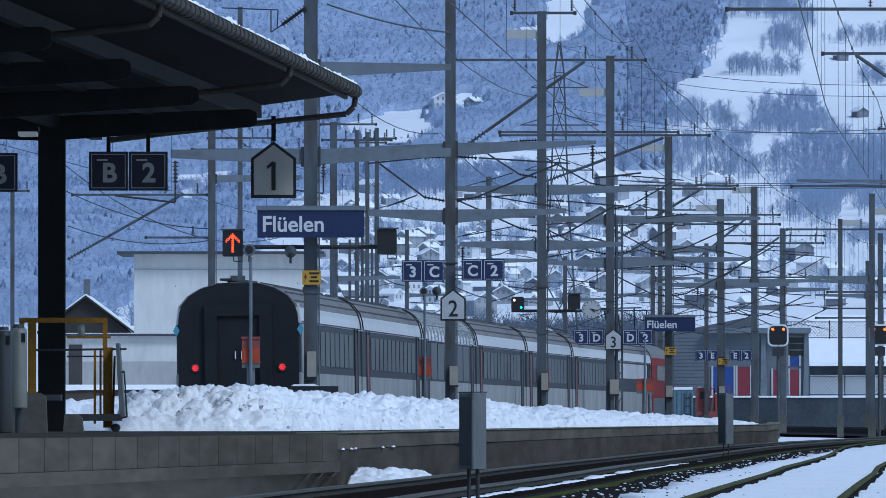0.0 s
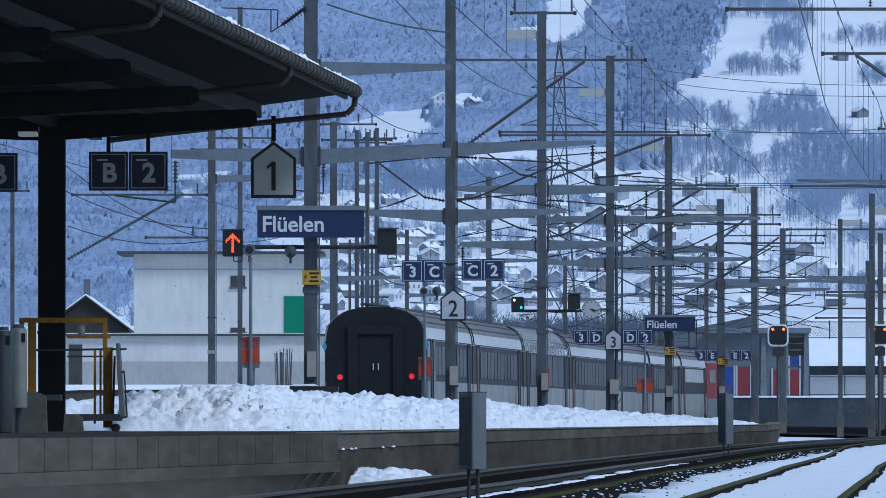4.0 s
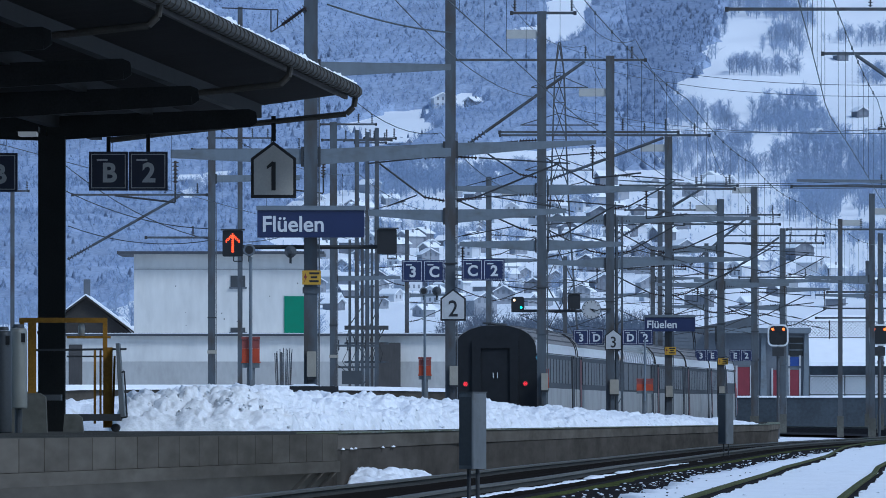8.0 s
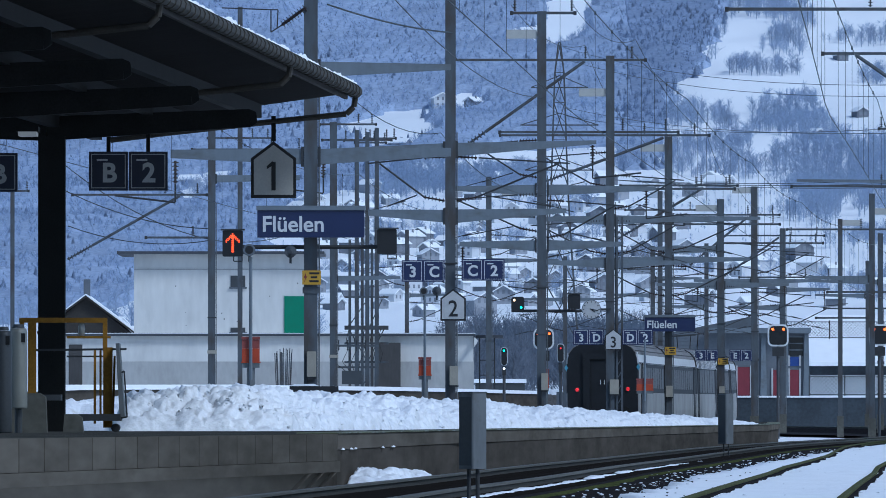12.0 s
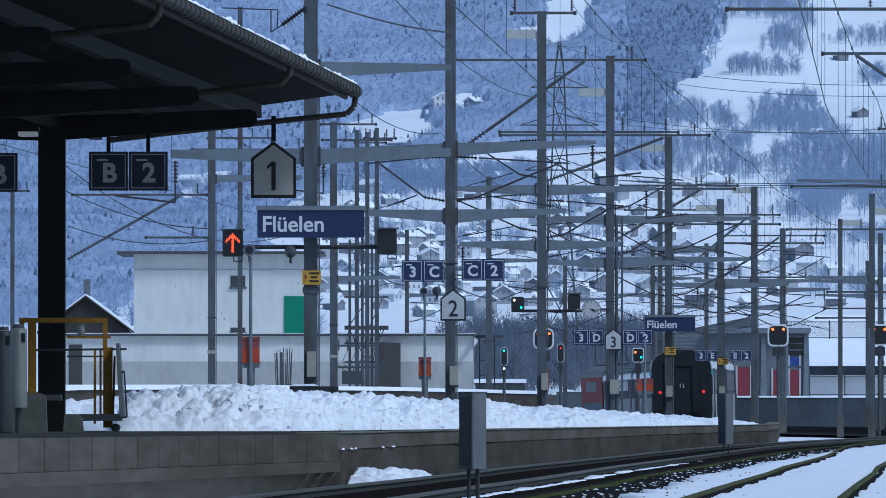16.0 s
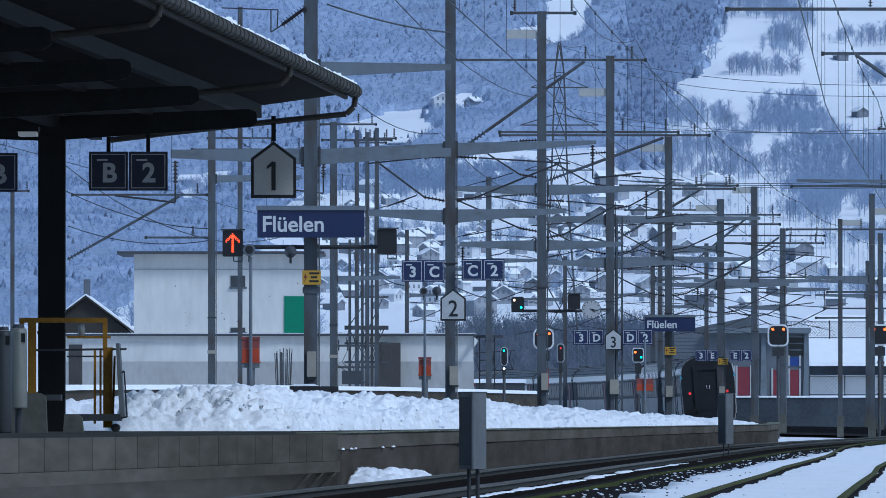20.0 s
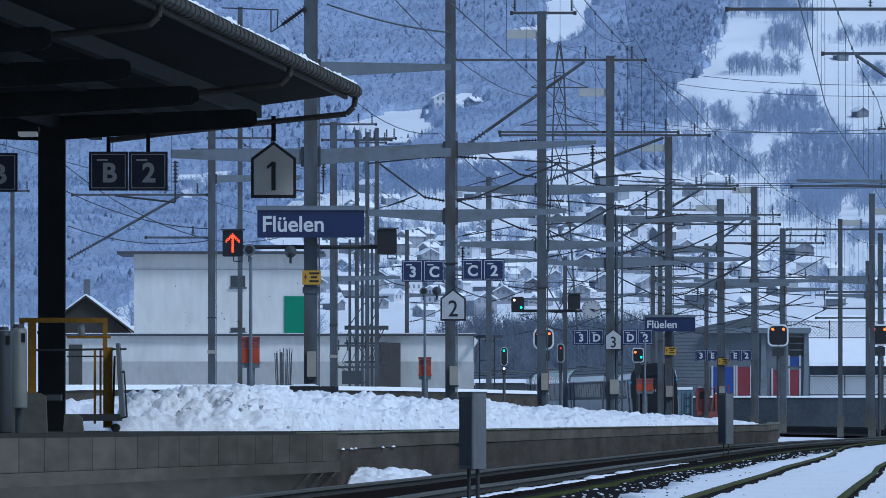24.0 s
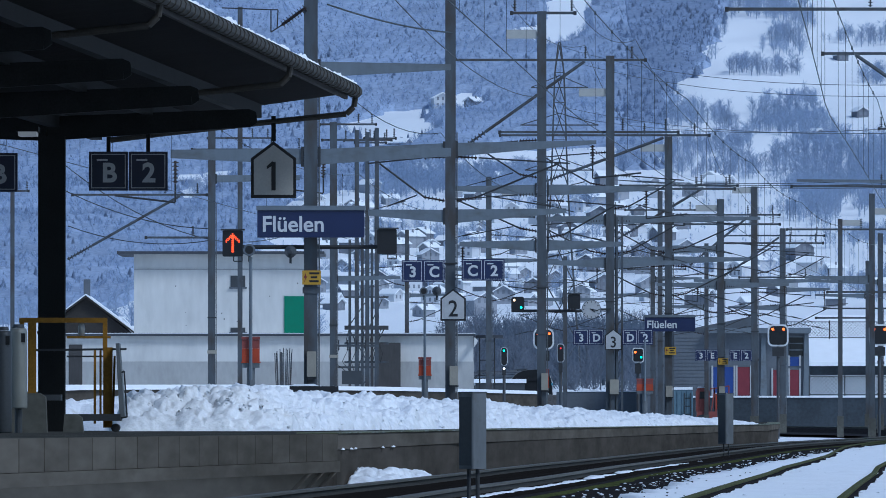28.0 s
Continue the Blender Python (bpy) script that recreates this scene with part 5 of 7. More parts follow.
def gravel_bits():
    """Dark stones and sleeper chips that show through the edge of the snow."""
    rnd = random.Random(8)
    verts, faces = [], []
    for _ in range(300):
        y = 92 + 190 * rnd.random() ** 1.4
        d = 2.15 + 0.9 * rnd.random() ** 2.2 if rnd.random() < 0.75 else rnd.uniform(4.9, 7.5)
        x, r = line(y, second(y) + d), rnd.uniform(0.008, 0.022)
        b, n, level = len(verts), 5, snow_level(x, y)
        for z, f in ((level - 0.01, 1.0), (level + r * rnd.uniform(0.1, 0.5), 0.6)):
            for k in range(n):
                a = k * math.tau / n + rnd.uniform(-0.3, 0.3)
                verts.append((x + r * f * math.cos(a), y + 9 * r * f * math.sin(a), z))
        for k in range(n):
            j = (k + 1) % n
            faces.append((b + k, b + j, b + n + j, b + n + k))
        faces.append(tuple(b + n + k for k in range(n)))
    me = bpy.data.meshes.new("gravel_bits")
    me.from_pydata(verts, [], faces)
    me.materials.append(BALLAST_FAR)
    tagged(new("gravel_bits", me), "dark stones showing through the thin snow", "gravel", kind="stuff")


gravel_bits()


# ---- platform fittings ----
def rounded(w, h, r, n=4):
    pts = []
    for cx, cz, a0 in ((w / 2 - r, h / 2 - r, 0), (-w / 2 + r, h / 2 - r, 90), (-w / 2 + r, -h / 2 + r, 180), (w / 2 - r, -h / 2 + r, 270)):
        for k in range(n + 1):
            a = radians(a0 + 90 * k / n)
            pts.append((cx + r * math.cos(a), cz + r * math.sin(a)))
    return pts


def display(x, y, z, w, h, arrow, label):
    d = thing("platform_display", label, "display", pose(x, y, z), group="platform displays")
    bm = bmesh.new()
    prism(bm, rounded(w, h, 0.03), -0.12, 0.12)
    part("housing", bm, BLACK, d)
    bm = bmesh.new()
    box(bm, -w / 2 - 0.04, w / 2 + 0.04, -0.17, 0.15, h / 2 + 0.003, h / 2 + 0.035)
    part("hood", bm, GREY_BOX_DARK, d)
    bm = bmesh.new()
    pipe(bm, [(0.02, 0, -h / 2), (0.02, 0, -h / 2 - 0.1), (0.2, 0, -h / 2 - 0.1), (0.2, 0, -h / 2)], 0.012, 6)
    part("cable_loop", bm, RUBBER, d)
    if arrow:
        bm = bmesh.new()
        dots = set()
        for k in range(9):
            dots |= {(0, k), (0.55, k)}
        for k in range(5):
            for e in (0, 1):
                dots |= {(-k * 0.85 + 0.25, 8.6 - k * 0.85 + e * 0.9), (k * 0.85 + 0.25, 8.6 - k * 0.85 + e * 0.9)}
        for i, j in dots:
            disc(bm, ((i - 0.25) * 0.04, -0.135, (j - 4.4) * 0.04), 0.0165, 0.016, 8)
        tagged(part("arrow_dots", bm, GLOW_ARROW, d, "glowing orange arrow"), kind="stuff")


def indicator_bar(x0, x1, y, z, label):
    bm = bmesh.new()
    tube(bm, (x0, y, z), (x1, y, z), 0.045, n=8)
    solid("support_bar", bm, STEEL_DARK, label, "bar")


indicator_bar(-4.71, -1.02, 225.3, 4.45, "grey steel bar carrying displays on the mast")
display(-4.50, 225, 4.52, 0.435, 0.556, True, "black display with a glowing orange arrow")
display(-1.20, 225, 4.56, 0.423, 0.532, False, "black platform display seen from behind")
indicator_bar(2.16, 4.39, 332.3, 4.19, "grey steel bar carrying displays on the mast")
display(4.14, 332, 4.48, 0.393, 0.464, False, "black platform display seen from behind")


def round_lamp(x, y, z, r, front, label):
    t = thing("loudspeaker", label, "loudspeaker", pose(x, y, z), group="platform loudspeakers")
    bm = bmesh.new()
    rings = []
    for yy, k in ((-0.16, 0.92), (-0.14, 1.0), (0.02, 1.0), (0.14, 0.6), (0.2, 0.25)):
        rings.append([(r * k * math.cos(i * math.tau / 16), yy if front else -yy, r * k * math.sin(i * math.tau / 16)) for i in range(16)])
    ring_mesh(bm, rings)
    part("housing", bm, GREY_BOX_DARK, t, smooth=False)
    if front:
        bm = bmesh.new()
        disc(bm, (0, -0.175, 0), r * 0.62, 0.02)
        part("grille", bm, BLACK, t)
        bm = bmesh.new()
        rings = [[(q * math.cos(i * math.tau / 16), yy, q * math.sin(i * math.tau / 16)) for i in range(16)] for yy, q in ((-0.165, r), (-0.18, r * 0.95), (-0.18, r * 0.7))]
        ring_mesh(bm, rings, caps=False)
        part("rim", bm, GREY_WALL, t, "pale rim")
    bm = bmesh.new()
    beam(bm, (0, 0.05, -r - 0.12), (0, 0.05, -r + 0.02), 0.05, 0.05)
    part("bracket", bm, STEEL_DARK, t)


round_lamp(-3.96, 215, 4.22, 0.125, True, "round grey loudspeaker on a slender pole")
round_lamp(-3.25, 224, 4.33, 0.13, False, "round dark loudspeaker beside the mast")
round_lamp(-0.50, 272, 4.07, 0.11, True, "round grey loudspeaker on a slender pole")
round_lamp(-0.16, 272, 4.08, 0.12, False, "round dark loudspeaker on a slender pole")


def cabinet_post(x, y, ztop, cz0, cz1, cw, label, thin=0.035):
    t = thing("orange_cabinet", label, "cabinet", pose(x, y, rise(y)), group="orange platform cabinets")
    bm = bmesh.new()
    tube(bm, (0, 0.03, 0.56), (0, 0.03, cz0), 0.085, n=10)
    part("post", bm, GREY_BOX, t)
    bm = bmesh.new()
    tube(bm, (0, -0.14, cz0 - 0.25), (0, -0.14, ztop), thin, n=8)
    part("pole", bm, STEEL_PALE, t)
    zm = cz0 + (cz1 - cz0) * 0.62
    bm = bmesh.new()
    box(bm, -cw / 2, cw / 2, -0.1, 0.14, cz0 + 0.1, zm)
    box(bm, -cw / 2 - 0.02, cw / 2 + 0.02, -0.08, 0.16, cz0 + 0.1, cz0 + 0.13)
    part("body", bm, ORANGE, t)
    bm = bmesh.new()
    box(bm, -cw / 2, cw / 2, -0.09, 0.14, zm + 0.003, cz1 - 0.06)
    part("pane", bm, RUST_RED, t)
    bm = bmesh.new()
    box(bm, -cw / 2 - 0.01, cw / 2 + 0.01, -0.11, 0.15, cz1 - 0.057, cz1)
    part("lid", bm, RUST_RED, t)
    bm = bmesh.new()
    box(bm, -cw / 2, cw / 2, -0.08, 0.14, cz0, cz0 + 0.097)
    part("tray", bm, GREY_BOX, t)


cabinet_post(-3.93, 215, 4.08, 1.81, 2.45, 0.358, "orange cabinet on a grey post in the snow")
cabinet_post(-0.47, 272, 3.94, 1.79, 2.37, 0.322, "orange cabinet on a grey post in the snow")
cabinet_post(6.72, 350, 3.44, 1.62, 2.12, 0.546, "wide orange cabinet on a grey post in the snow")
cabinet_post(3.36, 345, 2.38, 1.70, 2.42, 0.223, "narrow orange cabinet on a grey post in the snow")


def mast_plates(x, y, ybox, w, h, zbox, warn=None):
    if zbox:
        t = thing("mast_box", "small beige cable box fixed to the mast", "box", pose(x, y - 0.2, zbox), group="mast boxes")
        bm = bmesh.new()
        prism(bm, rounded(w, h, 0.02, 2), -0.08, 0.04)
        part("cover", bm, BEIGE, t)
        bm = bmesh.new()
        box(bm, -w * 0.55, w * 0.55, -0.06, 0.04, -h / 2 - 0.05, -h / 2 - 0.003)
        box(bm, -w * 0.5, -w * 0.4, -0.03, 0.04, -h / 2 - 0.5, -h / 2 - 0.05)
        part("conduit", bm, STEEL_DARK, t)
    if warn:
        t = thing("warning_plate", "yellow warning plate with dark lines", "sign", pose(x + warn[0], y - 0.22, warn[1]), group="warning plates")
        w2, h2 = warn[2], warn[3]
        bm = bmesh.new()
        box(bm, -w2 / 2, w2 / 2, -0.02, 0.02, -h2 / 2, h2 / 2)
        part("plate", bm, YELLOW, t)
        bm = bmesh.new()
        for k, (a, b) in enumerate(((-0.12, 0.42), (-0.05, 0.3), (-0.12, 0.38))):
            z = h2 * (0.3 - 0.28 * k)
            box(bm, a * w2, b * w2, -0.025, -0.02, z - h2 * 0.07, z + h2 * 0.07)
        part("text_bars", bm, BLACK, t)
        bm = bmesh.new()
        prism(bm, [(-0.3 * w2, 0.35 * h2), (-0.42 * w2, -0.02 * h2), (-0.33 * w2, 0.0), (-0.4 * w2, -0.35 * h2), (-0.22 * w2, 0.1 * h2), (-0.31 * w2, 0.08 * h2)], -0.026, -0.02)
        part("flash_mark", bm, RED_DOOR, t)


mast_plates(-2.81, 225, 0, 0.194, 0.544, 1.94, (0.0, 3.79, 0.399, 0.302))
mast_plates(0.29, 281, 0, 0.227, 0.514, 1.93)
mast_plates(3.21, 332, 0, 0.214, 0.535, 1.95)
mast_plates(6.04, 371, 0, 0.319, 0.519, 1.91)
mast_plates(8.86, 412, 0, 0.266, 0.443, 1.86, (0.05, 3.45, 0.443, 0.310))
mast_plates(12.25, 462, 0, 0.248, 0.397, 2.02, (0.05, 3.31, 0.447, 0.273))


def bench():
    t = thing("platform_bench", "black steel bench dusted with snow beside the mast", "bench", pose(-2.71, 221, 0.575))
    w = 1.022
    bm = bmesh.new()
    box(bm, -w / 2, w / 2, -0.35, 0.3, 0.76, 0.88)
    part("seat", bm, BLACK, t)
    bm = bmesh.new()
    box(bm, -w / 2 + 0.1, w / 2 - 0.05, -0.3, 0.3, 0.5, 0.757)
    part("apron", bm, BLACK, t)
    for x in (-w / 2 + 0.06, 0, w / 2 - 0.06):
        bm = bmesh.new()
        box(bm, x - 0.04, x + 0.04, -0.3, 0.25, 0, 0.8)
        part("leg", bm, BLACK, t)
    bm = bmesh.new()
    ring_mesh(bm, [[(-w / 2 + 0.02, a, 0.883), (0.1, a, 0.883), (0.0, a, 0.93), (-w / 2 + 0.1, a, 0.92)] for a in (-0.3, 0.28)])
    part("snow_layer", bm, SNOW, t)


bench()


def clock(x, y, z, r):
    t = thing("station_clock", "round white station clock with black dial marks", "clock", pose(x, y, z))
    bm = bmesh.new()
    disc(bm, (0, -0.1, 0), r, 0.2, 28)
    part("case", bm, GREY_WALL, t)
    bm = bmesh.new()
    disc(bm, (0, -0.108, 0), r * 0.93, 0.01, 28)
    part("dial", bm, SIGN_GREY, t, "white dial")
    bm = bmesh.new()
    box(bm, -0.012, 0.012, -0.114, -0.108, r * 0.72, r * 0.88)
    me = finish("hour_mark", bm, BLACK)
    for k in range(12):
        share("hour_mark", me, t, pose(0, 0, 0, 0, k * 30, 0))
    for ang, ln, w, nm in ((127, 0.5, 0.03, "hour_hand"), (100, 0.75, 0.024, "minute_hand")):
        bm = bmesh.new()
        box(bm, -w / 2, w / 2, -0.125, -0.115, -r * 0.12, r * ln)
        o = part(nm.replace("_hand", "_pointer"), bm, BLACK, t)
        o.matrix_basis = pose(0, 0, 0, 0, ang, 0)
    bm = bmesh.new()
    beam(bm, (r, 0, 0), (r + 0.35, 0, 0), 0.08, 0.08)
    part("bracket", bm, STEEL_DARK, t)


clock(5.23, 370.8, 4.64, 0.339)


def signal(x, y, z, w, h, lamps, label, post=True, border=True, r=0.12, extra=None):
    t = thing("railway_signal", label, "railway signal", pose(x, y, z), group="railway signals")
    b = 0.08 * min(w, h) if border else 0
    bm = bmesh.new()
    prism(bm, rounded(w, h, r * min(w, h) * 2), -0.03, 0.03)
    part("target_board", bm, SIGN_WHITE if border else BLACK, t, "white-edged signal board" if border else "")
    bm = bmesh.new()
    prism(bm, rounded(w - 2 * b, h - 2 * b, r * min(w, h) * 1.6), -0.05, -0.03)
    part("black_face", bm, BLACK, t)
    for lx, lz, mat, lr in lamps:
        bm = bmesh.new()
        disc(bm, (lx * w, -0.075, lz * h), lr * 0.95, 0.025, 14)
        part("lamp_hood", bm, RUBBER, t)
        bm = bmesh.new()
        disc(bm, (lx * w, -0.085, lz * h), lr * 0.88, 0.01, 14)
        part("lamp", bm, mat, t, "glowing signal lamp")
    if post:
        bm = bmesh.new()
        tube(bm, (0, 0.1, -z + rise(y) - 0.2), (0, 0.1, h * 0.3), 0.07, n=8)
        part("post", bm, STEEL, t)
        bm = bmesh.new()
        box(bm, -w * 0.28, w * 0.28, -0.08, 0.08, -h / 2 - 0.45, -h / 2 - 0.05)
        part("relay_box", bm, STEEL_DARK, t)
    if extra:
        bm = bmesh.new()
        disc(bm, (extra[0], -0.12, extra[1]), extra[2], 0.03, 12)
        part("marker_lamp", bm, GLOW_WHITE, t)


signal(2.36, 331.9, 4.41, 0.411, 0.446, [(-0.27, 0.26, GLOW_WARM, 0.043), (0.26, -0.26, GLOW_GREEN, 0.043)], "black signal box with a warm white and a green lamp", post=False, border=False)
signal(2.79, 480, 3.64, 0.310, 0.826, [(0.0, 0.32, GLOW_GREEN, 0.050)], "slim signal with a green lamp", extra=(0.0, -0.56, 0.06), r=0.2)
signal(5.26, 470, 3.73, 0.328, 0.834, [(0.0, 0.26, GLOW_RED, 0.043)], "slim signal with a red lamp", r=0.2)
signal(4.02, 420, 3.98, 0.835, 0.858, [(-0.27, 0.24, GLOW_ORANGE, 0.065), (0.27, 0.24, GLOW_ORANGE, 0.058)], "broad signal with two amber lamps behind the mast", r=0.15)
signal(7.98, 430, 3.39, 0.462, 0.601, [(-0.25, 0.2, GLOW_ORANGE, 0.058), (0.27, -0.14, GLOW_GREEN, 0.050)], "small signal with an amber and a green lamp", r=0.1)
signal(15.30, 480, 4.60, 0.955, 1.006, [(-0.26, 0.28, GLOW_ORANGE, 0.072), (0.26, 0.28, GLOW_ORANGE, 0.072)], "broad signal with two amber lamps", r=0.12)
signal(19.51, 470, 4.54, 0.935, 0.960, [(-0.26, 0.26, GLOW_ORANGE, 0.072), (0.26, 0.26, GLOW_ORANGE, 0.072)], "broad signal with two amber lamps", r=0.12)


# ---- under the canopy: the yellow wheelchair lift and concrete blocks ----
def lift():
    d = 150.0
    t = thing("platform_lift", "ochre steel frame of a mobile platform lift", "lift", pose(-5.37, d, 0.575))

    def fx(u):
        return (u - 118) * d / 18600

    def fz(v):
        return 0.75 + (743 - v) * d / 18600 - 0.575
    for n, a, b, w in (("upright", (57, 700), (57, 566), 0.115), ("upright", (39, 640), (39, 566), 0.06), ("upright", (186, 622), (186, 563), 0.065), ("upright", (191, 757), (191, 615), 0.13),
                       ("top_rail", (34, 567), (190, 567), 0.07), ("middle_rail", (118, 597), (196, 597), 0.035),
                       ("hand_rail", (50, 620), (224, 618), 0.03), ("baluster", (168, 750), (168, 620), 0.035), ("baluster", (178, 735), (178, 620), 0.03),
                       ("lower_rail", (118, 631), (184, 631), 0.025), ("brace", (200, 740), (203, 630), 0.03)):
        bm = bmesh.new()
        beam(bm, (fx(a[0]), 0, fz(a[1])), (fx(b[0]), 0, fz(b[1])), w, w)
        part(n, bm, STEEL_DARK if n in ("hand_rail", "lower_rail") else LIFT_YELLOW, t)
    for k in range(5):
        bm = bmesh.new()
        tube(bm, (fx(120 + k * 16), 0.3, fz(745)), (fx(120 + k * 16), 0.3, fz(739)), 0.02, n=6)
        part("deck_bolt", bm, STEEL_DARK, t)
    bm = bmesh.new()
    ring_mesh(bm, [[(fx(144) + r * math.cos(k * math.tau / 12), 0.05 + r * math.sin(k * math.tau / 12), fz(v)) for k in range(12)] for v, r in ((595, 0.045), (580, 0.05), (575, 0.04), (571, 0.018))])
    part("beacon", bm, FLOOD, t, "pale grey warning beacon", smooth=True)
    bm = bmesh.new()
    box(bm, fx(125), fx(215), -0.4, 0.4, fz(745), fz(733))
    part("deck", bm, STEEL_DARK, t)
    bm = bmesh.new()
    ring_mesh(bm, [[(fx(206), a, fz(608)), (fx(212), a, fz(608)), (fx(222), a, fz(738)), (fx(213), a, fz(738))] for a in (-0.35, 0.35)])
    part("ramp_plate", bm, GREY_BOX, t, "raised grey ramp plate")
    bm = bmesh.new()
    pipe(bm, [(fx(216), -0.3, fz(660)), (fx(221), -0.3, fz(657)), (fx(226), -0.3, fz(738)), (fx(216), -0.3, fz(740))], 0.012, 6)
    part("cable", bm, STEEL_DARK, t)
    for x in (130, 205):
        bm = bmesh.new()
        tube(bm, (fx(x), -0.3, 0.06), (fx(x), 0.3, 0.06), 0.06, n=10)
        part("roller", bm, RUBBER, t)


lift()


def clutter():
    def drum(x, y, z0, z1, r, mat, name, label, cat):
        bm = bmesh.new()
        rings = [[(r * k * math.cos(i * math.tau / 16), r * k * math.sin(i * math.tau / 16), z) for i in range(16)]
                 for z, k in ((z0, 0.95), (z0 + 0.02, 1), (z1 - 0.06, 1), (z1 - 0.01, 0.9), (z1, 0.7))]
        ring_mesh(bm, rings)
        t = thing(name, label, cat, pose(x, y, 0), "litter bins")
        part("body", bm, mat, t, smooth=True)
        bm = bmesh.new()
        ring_mesh(bm, [[(r * k * math.cos(i * math.tau / 16), r * k * math.sin(i * math.tau / 16), z) for i in range(16)] for z, k in ((z1 + 0.003, 0.72), (z1 + 0.05, 0.6))])
        part("lid", bm, GREY_BOX_DARK, t)
        bm = bmesh.new()
        tube(bm, (0, 0.05, 0.575), (0, 0.05, z0 + 0.02), 0.05, n=10)
        part("foot", bm, GREY_BOX_DARK, t)
        bm = bmesh.new()
        box(bm, r * 0.35, r * 0.8, -r * 0.98, -r * 0.6, z1 - 0.19, z1 - 0.07)
        part("slot", bm, BLACK, t)
    drum(-5.655, 140, 0.9, 1.97, 0.12, BIN_SILVER, "litter_bin", "tall silver cylindrical litter bin on the platform", "bin")
    drum(-5.82, 139, 0.575, 1.93, 0.120, GREY_BOX_DARK, "litter_bin", "tall dark cylindrical litter bin on the platform", "bin")
    for u0, u1, v1, d, lab in ((-5.96, -5.38, 1.11, 143, "concrete block at the foot of the column"), (-5.27, -4.99, 0.83, 146, "low concrete block at the foot of the column")):
        bm = bmesh.new()
        prism(bm, [(u0, 0.575), (u1, 0.575), (u1 - 0.02, v1 - 0.05), (u1 - 0.1, v1), (u0 + 0.02, v1)], d - 0.2, d + 0.2)
        solid("concrete_block", bm, PALE_CONCRETE, lab, "block", group="concrete blocks")
    bm = bmesh.new()
    box(bm, -5.88, -5.33, 146.6, 147.2, 1.02, 1.1)
    solid("bench_seat", bm, GREY_BOX_DARK, "dark bench seat beside the column", "bench")
    t = thing("tube_light", "switched-on tube light under the canopy roof", "lamp", pose(-6.00, 152, 4.88))
    bm = bmesh.new()
    box(bm, -0.16, 0.16, -0.4, 0.4, 0.03, 0.1)
    part("housing", bm, CANOPY_STEEL, t)
    bm = bmesh.new()
    box(bm, -0.13, 0.13, -0.4, 0.4, -0.03, 0.027)
    part("diffuser", bm, LAMP_DIM, t)


clutter()


# ---- track-side boxes ----
def track_box(x, y, z0, z1, side, label):
    t = thing("trackside_box", label, "cabinet", pose(x, y, 0), group="trackside boxes")
    bm = bmesh.new()
    c = side / math.sqrt(2)
    ring_mesh(bm, [[(c * i, c * j, z) for i, j in ((0.06, -1), (1, -0.06), (1, 0.06), (0.06, 1), (-0.06, 1), (-1, 0.06), (-1, -0.06), (-0.06, -1))] for z in (z0, z1)])
    part("body", bm, GREY_BOX, t)
    bm = bmesh.new()
    ring_mesh(bm, [[(c * 1.06 * i, c * 1.06 * j, z) for i, j in ((0, -1), (1, 0), (0, 1), (-1, 0))] for z in (z1 + 0.002, z1 + 0.015)])
    part("lid", bm, GREY_BOX_DARK, t)
    # A darker plate over the left face paints in its unlit side.
    q0, q1 = Vector((-c * 0.97, -0.02, 0)), Vector((-c * 0.1, -c * 0.93, 0))
    n = Vector((-1, -1, 0)).normalized() * 0.006
    bm = bmesh.new()
    for z in ((z0 + 0.03, z1 - 0.03),):
        ring_mesh(bm, [[q0 + Vector((0, 0, z[0])), q1 + Vector((0, 0, z[0])), q1 + Vector((0, 0, z[1])), q0 + Vector((0, 0, z[1]))],
                       [q0 + n + Vector((0, 0, z[0])), q1 + n + Vector((0, 0, z[0])), q1 + n + Vector((0, 0, z[1])), q0 + n + Vector((0, 0, z[1]))]])
    part("door", bm, GREY_BOX_DARK, t, "darker plate for the unlit left face")
    for s in (-0.28, 0.36):
        bm = bmesh.new()
        tube(bm, (s * c, 0, -0.35), (s * c, 0, z0 + 0.02), 0.018, n=8)
        part("leg", bm, STEEL_DARK, t)


track_box(0.26, 92, 0.32, 0.98, 0.168, "grey metal track-side box on two legs")
track_box(6.32, 235, 0.21, 1.33, 0.240, "grey metal track-side box on two legs")


